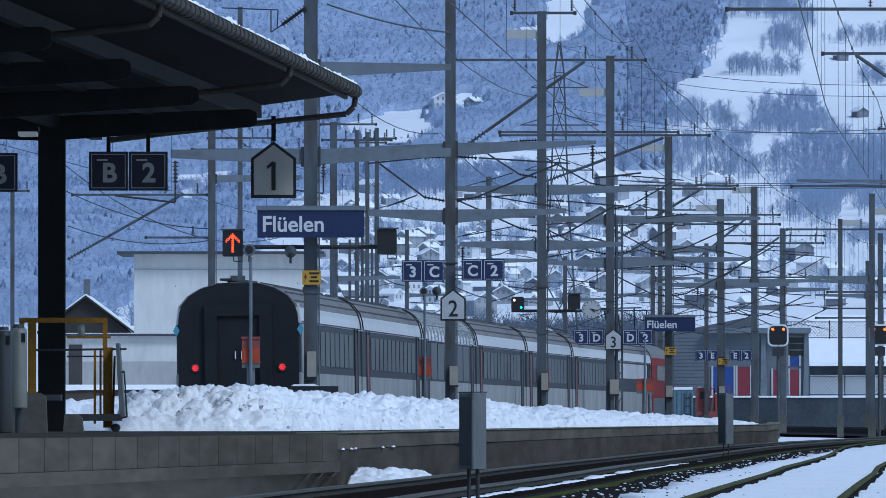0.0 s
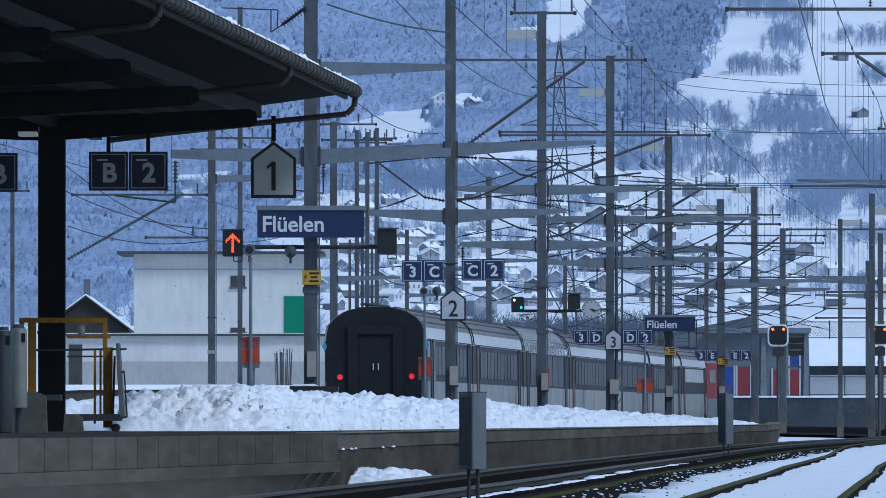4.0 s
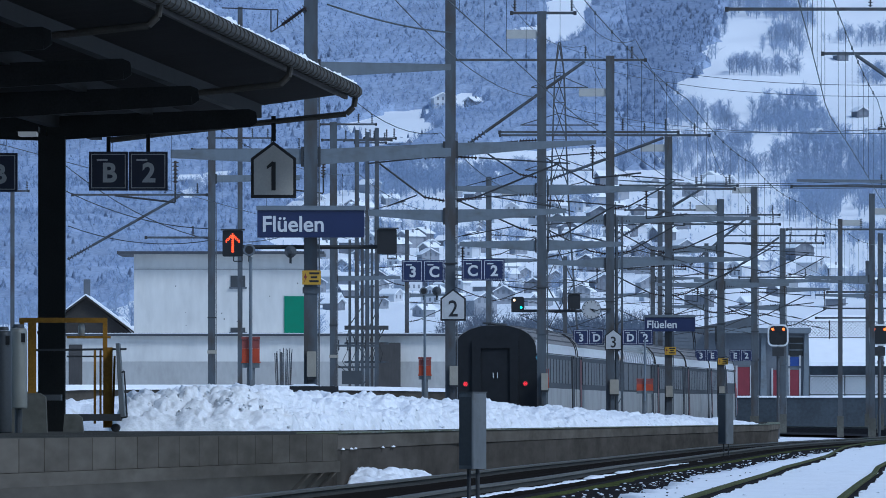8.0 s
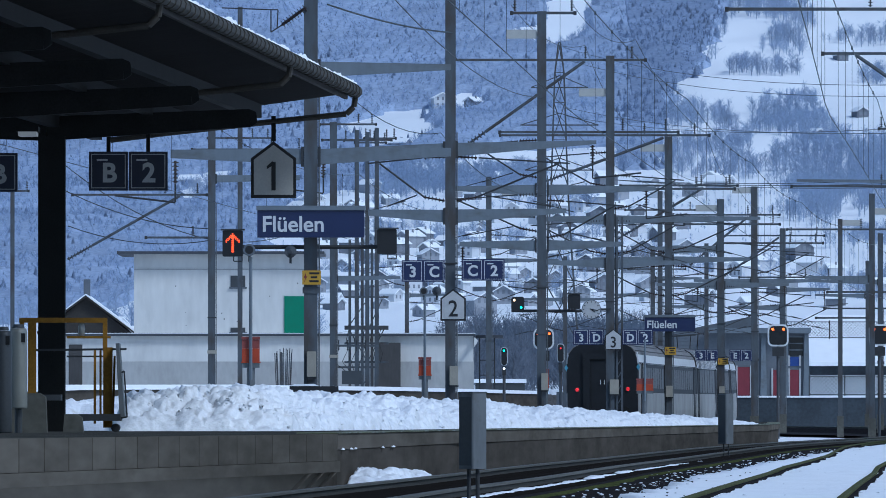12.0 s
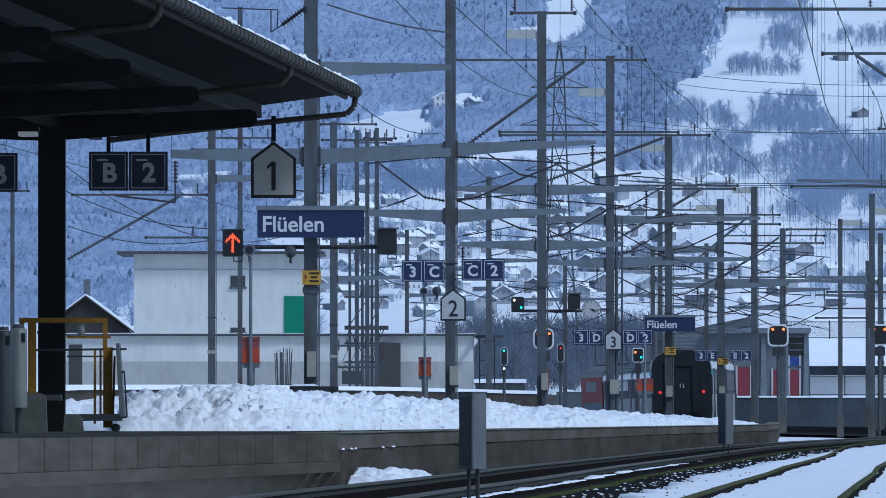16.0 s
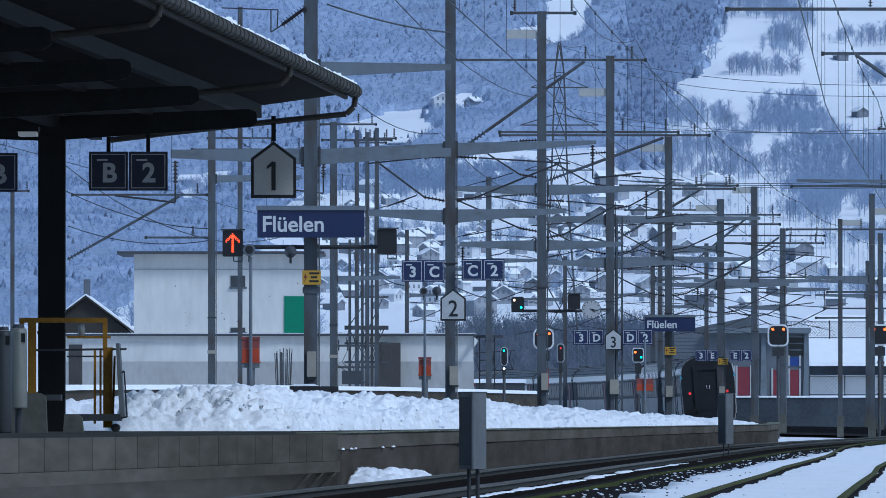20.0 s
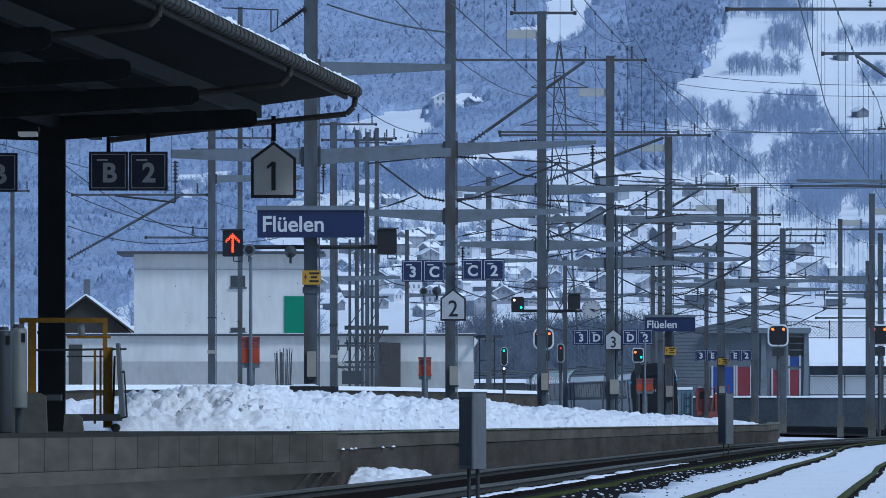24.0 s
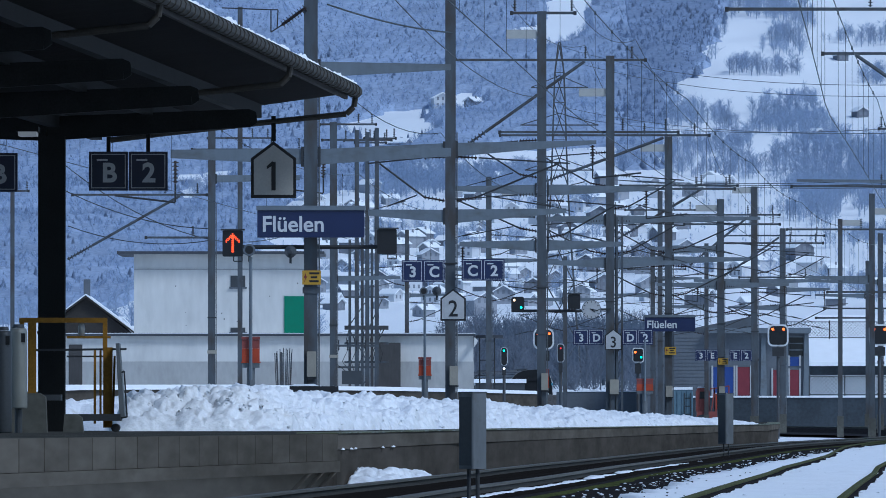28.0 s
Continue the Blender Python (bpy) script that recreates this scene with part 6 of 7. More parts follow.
# ---- things by the loading ramp ----
def ramp_things():
    t = thing("blue_container", "light blue steel container with snow on top", "container", pose(14.93, 655, rise(655)))
    w = 1.197
    bm = bmesh.new()
    box(bm, -w / 2, w / 2, 0, 1.6, 0.15, 2.62 - 0.32)
    part("body", bm, WAGON_BLUE, t)
    for k in range(5):
        bm = bmesh.new()
        x = -w / 2 + w * k / 4
        box(bm, x - 0.04, x + 0.04, -0.05, -0.003, 0.2, 2.62 - 0.4)
        part("rib", bm, WAGON_BLUE, t)
    bm = bmesh.new()
    box(bm, -w / 2 - 0.02, w / 2 + 0.02, -0.05, 1.6, 2.62 - 0.317, 2.76 - 0.3)
    part("snow_layer", bm, SNOW, t)
    for z in (0.75, 1.25, 1.75):
        bm = bmesh.new()
        box(bm, w * 0.12, w * 0.4, -0.09, -0.055, z, z + 0.05)
        part("rung", bm, STEEL_DARK, t)
    for x in (w * 0.11, w * 0.41):
        bm = bmesh.new()
        box(bm, x - 0.025, x + 0.025, -0.1, -0.055, 0.3, 2.1)
        part("ladder_rail", bm, STEEL_DARK, t)
    r = thing("red_machine", "rusty red track machine with an open frame and dark cab", "rail vehicle", pose(16.95, 660, rise(660)))
    bm = bmesh.new()
    box(bm, -1.0, 1.05, 0, 3, 0.45, 0.95)
    part("chassis", bm, RUST_RED, r)
    bm = bmesh.new()
    prism(bm, [(-1.05, 0.953), (-0.2, 0.953), (-0.2, 2.2), (-0.35, 2.42), (-0.95, 2.42), (-1.05, 2.2)], 0.2, 2.0)
    part("cab", bm, RUST_RED, r)
    bm = bmesh.new()
    prism(bm, [(-0.85, 1.75), (-0.42, 1.75), (-0.45, 2.2), (-0.82, 2.2)], 0.16, 0.197)
    part("window", bm, GLASS, r)
    bm = bmesh.new()
    box(bm, 0.12, 1.05, 0.1, 2.6, 0.953, 2.05)
    part("engine_cover", bm, RUST_RED, r)
    for k in range(4):
        bm = bmesh.new()
        box(bm, 0.2 + k * 0.21, 0.34 + k * 0.21, 0.07, 0.097, 1.1, 1.9)
        part("vent", bm, ORANGE, r, "orange vent panel")
    for a, b in (((-0.2, 2.35), (1.0, 2.55)), ((1.0, 0.95), (1.0, 2.55)), ((0.1, 2.05), (0.1, 2.42)), ((-0.1, 1.0), (0.1, 2.3))):
        bm = bmesh.new()
        beam(bm, (a[0], 0.05, a[1]), (b[0], 0.05, b[1]), 0.08, 0.08)
        part("frame_bar", bm, RUST_RED, r)
    for x in (-0.7, 0.7):
        bm = bmesh.new()
        disc(bm, (x, -0.12, 0.4), 0.36, 0.11, 18)
        part("wheel", bm, STEEL_DARK, r)
    for x0, x1, y1, z in ((-0.93, -0.37, 1.9, 2.423), (0.14, 0.9, 2.5, 2.053)):
        bm = bmesh.new()
        box(bm, x0, x1, 0.25, y1, z, z + 0.07)
        part("snow_layer", bm, SNOW, r)


ramp_things()


def mesh_fence(x0, x1, y, z0, z1, cell, label):
    t = thing("mesh_fence", label, "fence", group="mesh fences")
    bm = bmesh.new()
    n = int((x1 - x0) / cell)
    h = z1 - z0
    for k in range(-int(h / cell), n):
        for s in (1, -1):
            a0, a1 = x0 + k * cell, x0 + k * cell + h
            c0, c1 = max(a0, x0), min(a1, x1)
            if c1 - c0 < cell * 0.3:
                continue
            p, q = (c0 - a0), (c1 - a0)
            if s < 0:
                p, q = h - p, h - q
            beam(bm, (c0, y + 0.01 * s, z0 + p), (c1, y + 0.01 * s, z0 + q), 0.022, 0.022)
    tagged(part("wire_mesh", bm, STEEL, t), kind="stuff")
    k = x0
    while k <= x1 + 0.01:
        bm = bmesh.new()
        tube(bm, (k, y, z0 - 0.1), (k, y, z1 + 0.1), 0.05, n=6)
        part("fence_post", bm, STEEL, t)
        k += (x1 - x0) / 3
    for z in (z0, z1):
        bm = bmesh.new()
        tube(bm, (x0, y, z), (x1, y, z), 0.03, n=6)
        part("rail", bm, STEEL, t)


mesh_fence(24.11, 31.10, 692, 2.35 + 0.06, 3.58, 0.26, "wire mesh fence standing on the loading ramp")
mesh_fence(24.03, 33.04, 735, 6.48, 7.59, 0.24, "high wire mesh fence behind the depot")


def left_side():
    """Stakes, transformers and fittings by the white building."""
    t = thing("stake_bundle", "bundle of grey stakes leaning on the white wall", "stakes", pose(-9.04, 596, 1.9))
    rnd = random.Random(4)
    for k in range(14):
        bm = bmesh.new()
        x = (k - 6.5) * 0.06
        tube(bm, (x * 0.9, 0, -0.6), (x * 1.2 + rnd.uniform(-0.06, 0.06), 0.25, 2.75 + rnd.uniform(-0.15, 0.2)), 0.028, n=5)
        part("stake", bm, STEEL, t)
    t = thing("transformer", "grey pole transformer with cables and insulators", "transformer", pose(-4.33, 497, 0))
    bm = bmesh.new()
    box(bm, -0.45, 0.5, -0.3, 0.3, 2.43, 3.07)
    part("tank", bm, GREY_BOX_DARK, t)
    for k in range(4):
        bm = bmesh.new()
        insulator(bm, (-0.6 + k * 0.42, 0, 4.04), (-0.6 + k * 0.42, 0, 4.52), 0.06, 5)
        part("insulator", bm, STEEL_DARK, t)
    bm = bmesh.new()
    for k in range(4):
        x = -0.6 + k * 0.42
        pipe(bm, [(x, 0, 4.04), (x - 0.25, -0.1, 3.50), (x * 0.5, -0.1, 3.07)], 0.014, 5)
    part("cables", bm, RUBBER, t)
    bm = bmesh.new()
    for z in (2.17, 3.23, 4.25):
        beam(bm, (-0.8, 0, z), (1.3, 0, z), 0.08, 0.1)
    part("cross_bar", bm, STEEL, t)
    t = thing("switching_frame", "grey steel cross beams and braces of a switching frame", "steel frame", pose(-3.7, 501.5, 0))
    for z, h in ((5.14, 0.2), (4.39, 0.1), (3.5, 0.1), (6.6, 0.08)):
        bm = bmesh.new()
        beam(bm, (-1.0, 0, z), (1.1, 0, z), 0.12, h)
        part("cross_beam", bm, STEEL, t)
    for x0, x1, z0, z1 in ((-0.8, 0.1, 5.2, 6.5), (0.1, -0.8, 3.5, 5.1), (0.1, 0.9, 3.5, 5.1), (0.2, 0.8, 5.2, 6.5), (-0.9, 0.0, 1.2, 2.6)):
        bm = bmesh.new()
        beam(bm, (x0, 0.05, z0), (x1, 0.05, z1), 0.05, 0.05)
        part("brace", bm, STEEL, t)
    for k in range(5):
        bm = bmesh.new()
        x = -0.8 + k * 0.38
        pipe(bm, [(x, -0.1, 5.05), (x - 0.12, -0.12, 4.5), (x + 0.1, -0.12, 3.9), (x, -0.1, 3.5)], 0.016, 5)
        part("cable", bm, RUBBER, t)
    t = thing("snow_roofed_car_shelter", "low shelter roof covered with snow behind the wall", "shelter", pose(3.48, 640, 0))
    bm = bmesh.new()
    box(bm, -1.6, 1.6, 0, 4, 2.99, 3.23)
    part("snow_layer", bm, SNOW, t)
    bm = bmesh.new()
    box(bm, -1.5, 1.5, 0.1, 3.9, 1.0, 2.99 - 0.003)
    part("body", bm, GREY_BOX_DARK, t)


left_side()


# ---- overhead wires ----
def overhead(off, ys, zm, sag, zc, label):
    o = off if callable(off) else (lambda y: off)
    t = thing("overhead_line", label, "overhead wire", group="overhead lines")
    m, c, d = bmesh.new(), bmesh.new(), bmesh.new()
    upper, lower = [], []
    for a, b in zip(ys, ys[1:]):
        for k in range(9):
            y = a + (b - a) * k / 8
            s = 4 * (k / 8) * (1 - k / 8)
            p = Vector((line(y, o(y)), y, zm - sag * s + rise(y)))
            q = Vector((line(y, o(y)), y, zc + rise(y)))
            if k < 8 or b == ys[-1]:
                upper.append(p)
                lower.append(q)
            if 0 < k < 8:
                tube(d, p, q, 0.005, n=4)
                tube(d, p - Vector((0, 0, 0.035)), p + Vector((0, 0, 0.03)), 0.016, n=5)
    cable(m, upper, 0.0085)
    cable(c, lower, 0.0075)
    part("messenger_wire", m, WIRE, t)
    part("contact_wire", c, WIRE, t)
    tagged(part("dropper_wire", d, WIRE, t), kind="stuff")


SPANS = [110, 168, 225, 281, 332, 371, 412, 462, 520, 580, 640, 700, 760, 820, 880]
overhead(0.0, SPANS, 7.3, 0.4, 5.5, "messenger and contact wire over the first track")
overhead(second, SPANS[:9], 7.6, 0.16, 5.6, "messenger and contact wire over the platform track")
overhead(lambda y: second(y) + 4.05, SPANS[:10], 7.6, 0.16, 5.6, "messenger and contact wire over a snowy track")
overhead(lambda y: second(y) + 8.4, SPANS[:11], 7.6, 0.16, 5.6, "messenger and contact wire over a snowy track")


def feeder(pts, r=0.011, sag=0.5, label="long feeder wire strung between the masts"):
    t = bmesh.new()
    way = []
    for p, q in zip(pts, pts[1:]):
        p, q = Vector(p), Vector(q)
        for k in range(0 if not way else 1, 11):
            f = k / 10
            way.append(p + (q - p) * f - Vector((0, 0, sag * 4 * f * (1 - f))))
    cable(t, way, r)
    solid("feeder_wire", t, WIRE, label, "wire", group="feeder wires")


feeder([(-0.96, 190, 8.44), (3.14, 332, 10.94), (8.66, 412, 9.79)])
feeder([(-2.71, 225, 8.41), (-0.06, 281, 8.42), (3.14, 332, 7.85)])
feeder([(4.12, 332, 13.83), (6.80, 371, 14.17), (10.32, 412, 12.00), (12.82, 462, 11.13), (16.66, 520, 10.76)])
feeder([(2.16, 332, 13.83), (5.01, 371, 13.97), (7.44, 412, 12.22), (11.33, 462, 11.21)])
feeder([(16.26, 1400, 48.77), (40.45, 900, 28.48)], 0.03, 1.5)
feeder([(16.26, 1400, 50.28), (40.45, 900, 29.44)], 0.03, 1.5)
feeder([(16.26, 1400, 42.37), (40.45, 900, 25.33)], 0.03, 1.2)
feeder([(16.26, 1400, 41.24), (40.45, 900, 25.81)], 0.03, 1.2)
for v in (315, 322, 330):
    feeder([(11.14, 700, 16.74), (27.61, 600, 0.75 + (743 - v) * 600 / 18600)], 0.02, 0.3)
feeder([(-15.81, 430, 11.45), (-9.46, 430, 8.10), (-4.90, 470, 9.92)], 0.02, 0.5)
feeder([(-15.81, 430, 10.30), (-9.46, 430, 8.56)], 0.02, 0.4)
feeder([(-15.35, 430, 8.68), (-9.46, 430, 8.10)], 0.02, 0.4)
feeder([(-2.47, 225, 9.64), (0.24, 281, 11.10)], 0.022, 0.1)

# masts beyond the view, whose arms reach in
mast(13.26, 280, 13.2, LABEL, 0.32, [], [(11.69, -5.7, -0.15)])
mast(15.16, 320, 13.2, LABEL, 0.32, [], [(11.90, -3.6, -0.15, ((-0.3, 10.26), (-2.6, 11.86)))])
mast(19.33, 420, 12.0, LABEL, 0.32, [(10.26, -0.15, -5.2, 0.14, 0.1)], [(10.08, -5.4, -0.2), (12.38, -1.9, -0.2)])


# ---- far village and woods ----
def inside(x, y, poly):
    hit = False
    for (x0, y0), (x1, y1) in zip(poly, poly[1:] + poly[:1]):
        if (y0 > y) != (y1 > y) and x < (x1 - x0) * (y - y0) / (y1 - y0) + x0:
            hit = not hit
    return hit


# outlines of the dense frosted woods on the slope, and of clearings in them, in plan
WOODS = [
    [(-222, 4891), (133, 4891), (127, 4709), (118, 4609), (112, 4489), (99, 4466), (95, 4366), (91, 4235), (86, 4085), (66, 4064), (67, 4185), (21, 4166), (4, 4120), (-18, 4093), (-20, 3928), (-47, 3878), (-58, 3549), (-62, 3344), (-77, 3148), (-96, 3049), (-136, 2996)],
    [(140, 4207), (150, 4241), (160, 4207), (163, 4174), (178, 4213), (187, 4213), (174, 3913), (149, 3878), (138, 3677), (121, 3690), (132, 3964), (133, 4104)],
    [(124, 4258), (130, 4382), (135, 4420), (140, 4382), (146, 4420), (156, 4431), (157, 4328), (158, 4258), (149, 4221), (139, 4207), (124, 4218)],
    [(100, 4061), (106, 4138), (115, 4152), (122, 4109), (122, 4061)],
    [(-22, 3849), (-21, 4072), (10, 4067), (38, 4051), (37, 3913), (12, 3878)],
]
CLEARINGS = [
    [(33, 4707), (42, 4738), (54, 4872), (68, 4872), (63, 4735), (54, 4646), (44, 4636), (41, 4686)],
    [(-43, 4307), (-28, 4343), (-22, 4388), (-1, 4404), (-7, 4316), (-4, 4235), (-14, 4196), (-28, 4185), (-40, 4269)],
    [(-100, 3898), (-95, 4015), (-89, 4061), (-83, 4061), (-83, 4015), (-90, 3938), (-93, 3801)],
    [(1, 4409), (11, 4466), (16, 4420), (6, 4382)],
]


GROVES = [
    [(122, 4477), (124, 4520), (155, 4524), (156, 4487)],
    [(92, 4235), (97, 4382), (106, 4388), (104, 4235)],
    [(106, 4235), (110, 4337), (118, 4337), (116, 4235)],
    [(158, 4692), (159, 4775), (171, 4780), (168, 4692)],
    [(136, 4626), (155, 4692), (162, 4651), (157, 4597), (138, 4606)],
    [(131, 4872), (167, 4872), (157, 4748), (148, 4692), (139, 4748), (130, 4769)],
    [(169, 4656), (181, 4692), (208, 4692), (206, 4646)],
    [(177, 4477), (183, 4529), (202, 4543), (199, 4477)],
    [(87, 4072), (91, 4174), (123, 4201), (122, 4072), (116, 4041)],
    [(122, 4061), (138, 4166), (133, 4010)],
    [(105, 3148), (109, 3212), (144, 3237), (140, 3156)],
    [(139, 3726), (147, 3810), (171, 3858), (166, 3745)],
    [(136, 3528), (142, 3595), (150, 3570), (145, 3464)],
]
FIR_ONLY = [
    [(79, 4891), (133, 4891), (118, 4609), (112, 4489), (99, 4466), (91, 4235), (69, 4221), (78, 4597)],
    [(161, 4193), (188, 4235), (175, 3948), (149, 3913)],
]


def dense(x, y):
    w = 7 * noise.noise((x * 0.05, y * 0.03, 11)) + 5 * noise.noise((x * 0.17, y * 0.06, 4))
    if not inside(x + w, y + w * 2, WOODS[0]) and noise.noise((x * 0.035, y * 0.012, 5)) < -0.42:
        return False
    return any(inside(x + w, y + w * 2, p) for p in WOODS) and not any(inside(x + w * 0.5, y + w, p) for p in CLEARINGS)


def scatter(name, label, spots, template, mat, seed, category="trees", ragged=0.0):
    """One object made of many copies of a small tree, each turned and sized by itself."""
    rnd = np.random.RandomState(seed)
    tv, tf = template
    tv = np.array(tv, dtype=float)
    tf = np.array(tf, dtype=int)
    n, k = len(spots), len(tv)
    spots = np.array(spots)
    a = rnd.rand(n) * math.tau
    co, si = np.cos(a)[:, None], np.sin(a)[:, None]
    wide = (spots[:, 3] * (0.9 + 0.6 * rnd.rand(n)))[:, None]
    jit = 1 + ragged * (rnd.rand(n, k) - 0.5)
    v = np.empty((n, k, 3))
    v[:, :, 0] = spots[:, 0:1] + (tv[:, 0] * co - tv[:, 1] * si) * wide * jit
    v[:, :, 1] = spots[:, 1:2] + (tv[:, 0] * si + tv[:, 1] * co) * wide * jit
    v[:, :, 2] = spots[:, 2:3] - 0.3 + tv[:, 2] * spots[:, 3:4] * (1 + 0.2 * ragged * (rnd.rand(n, k) - 0.5))
    f = (tf[None, :, :] + (np.arange(n) * k)[:, None, None]).reshape(-1, 3)
    me = bpy.data.meshes.new(name)
    me.vertices.add(n * k)
    me.vertices.foreach_set("co", v.reshape(-1))
    me.loops.add(len(f) * 3)
    me.loops.foreach_set("vertex_index", f.reshape(-1).astype(np.int32))
    me.polygons.add(len(f))
    me.polygons.foreach_set("loop_start", np.arange(0, len(f) * 3, 3, dtype=np.int32))
    me.update(calc_edges=True)
    me.materials.append(mat)
    return tagged(new(name, me), label, category, kind="stuff")


def conifer():
    """A fir of unit height: ragged tiers of drooping boughs."""
    verts, faces = [], []
    for z0, z1, r in ((0.02, 0.42, 0.27), (0.24, 0.62, 0.23), (0.44, 0.82, 0.17), (0.62, 1.0, 0.1)):
        b = len(verts)
        n = 7
        for k in range(n):
            a = k * math.tau / n + z0 * 5
            rr = r * (1.15 if k % 2 else 0.75)
            verts.append((rr * math.cos(a), rr * math.sin(a), z0 - (0.03 if k % 2 else -0.03)))
        verts.append((0, 0, z1))
        faces += [(b + k, b + (k + 1) % n, b + n) for k in range(n)]
    return verts, faces


def bare_tree(seed, limbs=26, thick=1.0, twigs=6, spread=1.0):
    """A leafless tree of unit height: a trunk, rising limbs and a spray of fine twigs."""
    rnd = random.Random(seed)
    verts, faces = [], []

    def stick(p, q, r):
        b = len(verts)
        r *= thick
        for c, w in ((p, r), (q, r * 0.4)):
            for k in range(3):
                a = k * math.tau / 3
                verts.append((c[0] + w * math.cos(a), c[1] + w * math.sin(a), c[2]))
        for k in range(3):
            j = (k + 1) % 3
            faces.extend([(b + k, b + j, b + 3 + j), (b + k, b + 3 + j, b + 3 + k)])

    def twig(p, q, w):
        b = len(verts)
        a = rnd.random() * math.pi
        dx, dy = w * thick * math.cos(a), w * thick * math.sin(a)
        verts.extend([(p[0] - dx, p[1] - dy, p[2]), (p[0] + dx, p[1] + dy, p[2]), q])
        faces.append((b, b + 1, b + 2))
    stick((0, 0, 0), (0.01, 0, 0.8), 0.014)
    for i in range(limbs):
        z = 0.16 + 0.56 * i / limbs
        a = rnd.random() * math.tau
        r = spread * rnd.uniform(0.08, 0.24) * (1.15 - z * 0.7)
        q = Vector((r * math.cos(a), r * math.sin(a), z + rnd.uniform(0.1, 0.26)))
        p = Vector((0, 0, z))
        twig(p, q, 0.01)
        for _ in range(twigs):
            f = rnd.uniform(0.35, 1.0)
            e = p + (q - p) * f
            twig(e, (e.x + spread * rnd.uniform(-0.08, 0.08), e.y + spread * rnd.uniform(-0.08, 0.08), min(1.0, e.z + rnd.uniform(0.0, 0.14))), 0.006)
    return verts, faces


def frosted_tree(seed, blades=42):
    """A far leafless tree of unit height whose twigs are thick with rime: a trunk and a fine spray."""
    rnd = random.Random(seed)
    verts, faces = [], []

    def blade(p, q, w):
        b = len(verts)
        a = rnd.random() * math.pi
        dx, dy = w * math.cos(a), w * math.sin(a)
        verts.extend([(p[0] - dx, p[1] - dy, p[2]), (p[0] + dx, p[1] + dy, p[2]), q])
        faces.append((b, b + 1, b + 2))
    blade((0, 0, 0), (0, 0, 0.95), 0.012)
    for i in range(blades):
        z = 0.1 + 0.7 * i / blades
        a = rnd.random() * math.tau
        r = rnd.uniform(0.06, 0.3) * (1.15 - z * 0.8)
        blade((0.35 * r * math.cos(a), 0.35 * r * math.sin(a), z), (r * math.cos(a), r * math.sin(a), min(1.0, z + rnd.uniform(0.02, 0.2))), rnd.uniform(0.008, 0.028))
    return verts, faces


def woods():
    rnd = random.Random(5)
    firs, bare, scrub, rime, dusk, young = [], [], [], [], [], []
    y = 2600.0
    while y < 4945:
        step = 3.5 if y > 3700 else 4.4
        x = -0.0475 * y
        while x < (0.0475 * y if y > 3150 else -0.012 * y):
            px, py = x + rnd.uniform(-2.4, 2.4), y + rnd.uniform(-3, 3)
            if dense(px, py) and not inside(px, py, WOODS[0]):
                (dusk if rnd.random() < 0.85 else bare).append((px, py, height(px, py), rnd.uniform(3.5, 9.5)))
            elif dense(px, py):
                if any(inside(px, py, q) for q in FIR_ONLY) and rnd.random() < 0.75:
                    (firs if rnd.random() < 0.15 else young).append((px, py, height(px, py), rnd.uniform(3.4, 6.2)))
                elif rnd.random() < 0.04 + 0.4 * noise.noise((px * 0.012, py * 0.006, 31)):
                    firs.append((px, py, height(px, py), rnd.uniform(3.4, 5.6)))
                else:
                    rime.append((px, py, height(px, py), rnd.uniform(3.4, 6)))
            elif any(inside(px + 8 * noise.noise((px * 0.05, py * 0.02, 1)), py, q) for q in GROVES):
                if rnd.random() < 0.6 + 0.9 * noise.noise((px * 0.03, py * 0.015, 14)):
                    (bare if rnd.random() < 0.6 else scrub).append((px, py, height(px, py), rnd.uniform(4, 10.5)))
            elif py > 4130:
                if rnd.random() < 0.004:
                    scrub.append((px, py, height(px, py), rnd.uniform(1.5, 3)))
            else:
                m = noise.noise((px * 0.02, py * 0.008, 21)) + 0.5 * noise.noise((px * 0.07, py * 0.03, 2))
                if m > 0.26 + (0.25 if px > 0.017 * py else 0) and rnd.random() < 0.45:
                    bare.append((px, py, height(px, py), rnd.uniform(4, 10)))
                elif m > -0.15 and rnd.random() < 0.13:
                    (rime if rnd.random() < 0.6 else scrub).append((px, py, height(px, py), rnd.uniform(1.5, 4.5)))
            x += step * 0.9
        y += step * 1.5
    scatter("fir_wood", "frosted haze-blue fir forest covering the mountainside", firs, conifer(), FOREST, 1, "forest", 0.35)
    scatter("young_wood", "haze-blue wood on the steep mountainside", young, frosted_tree(31, 46), FOREST, 21, "forest")
    scatter("rime_wood", "dense leafless wood pale with rime and haze on the mountainside", rime, frosted_tree(6), BARE, 8, "forest")
    scatter("thicket", "haze-blue leafless thickets on the snowy hillside", dusk, bare_tree(15, 30, 1.1, 5, 1.5), DUSK, 18, "forest")
    scatter("bare_wood", "frosted haze-blue leafless trees on the hillside", bare, bare_tree(3, 30, 1.0, 6, 1.35), GROVE, 2, "trees")
    scatter("hedges", "frosted haze-blue leafless shrubs on the snowy slope", scrub, bare_tree(8, 26, 1.3, 6, 1.7), GROVE, 4, "shrubs")


woods()


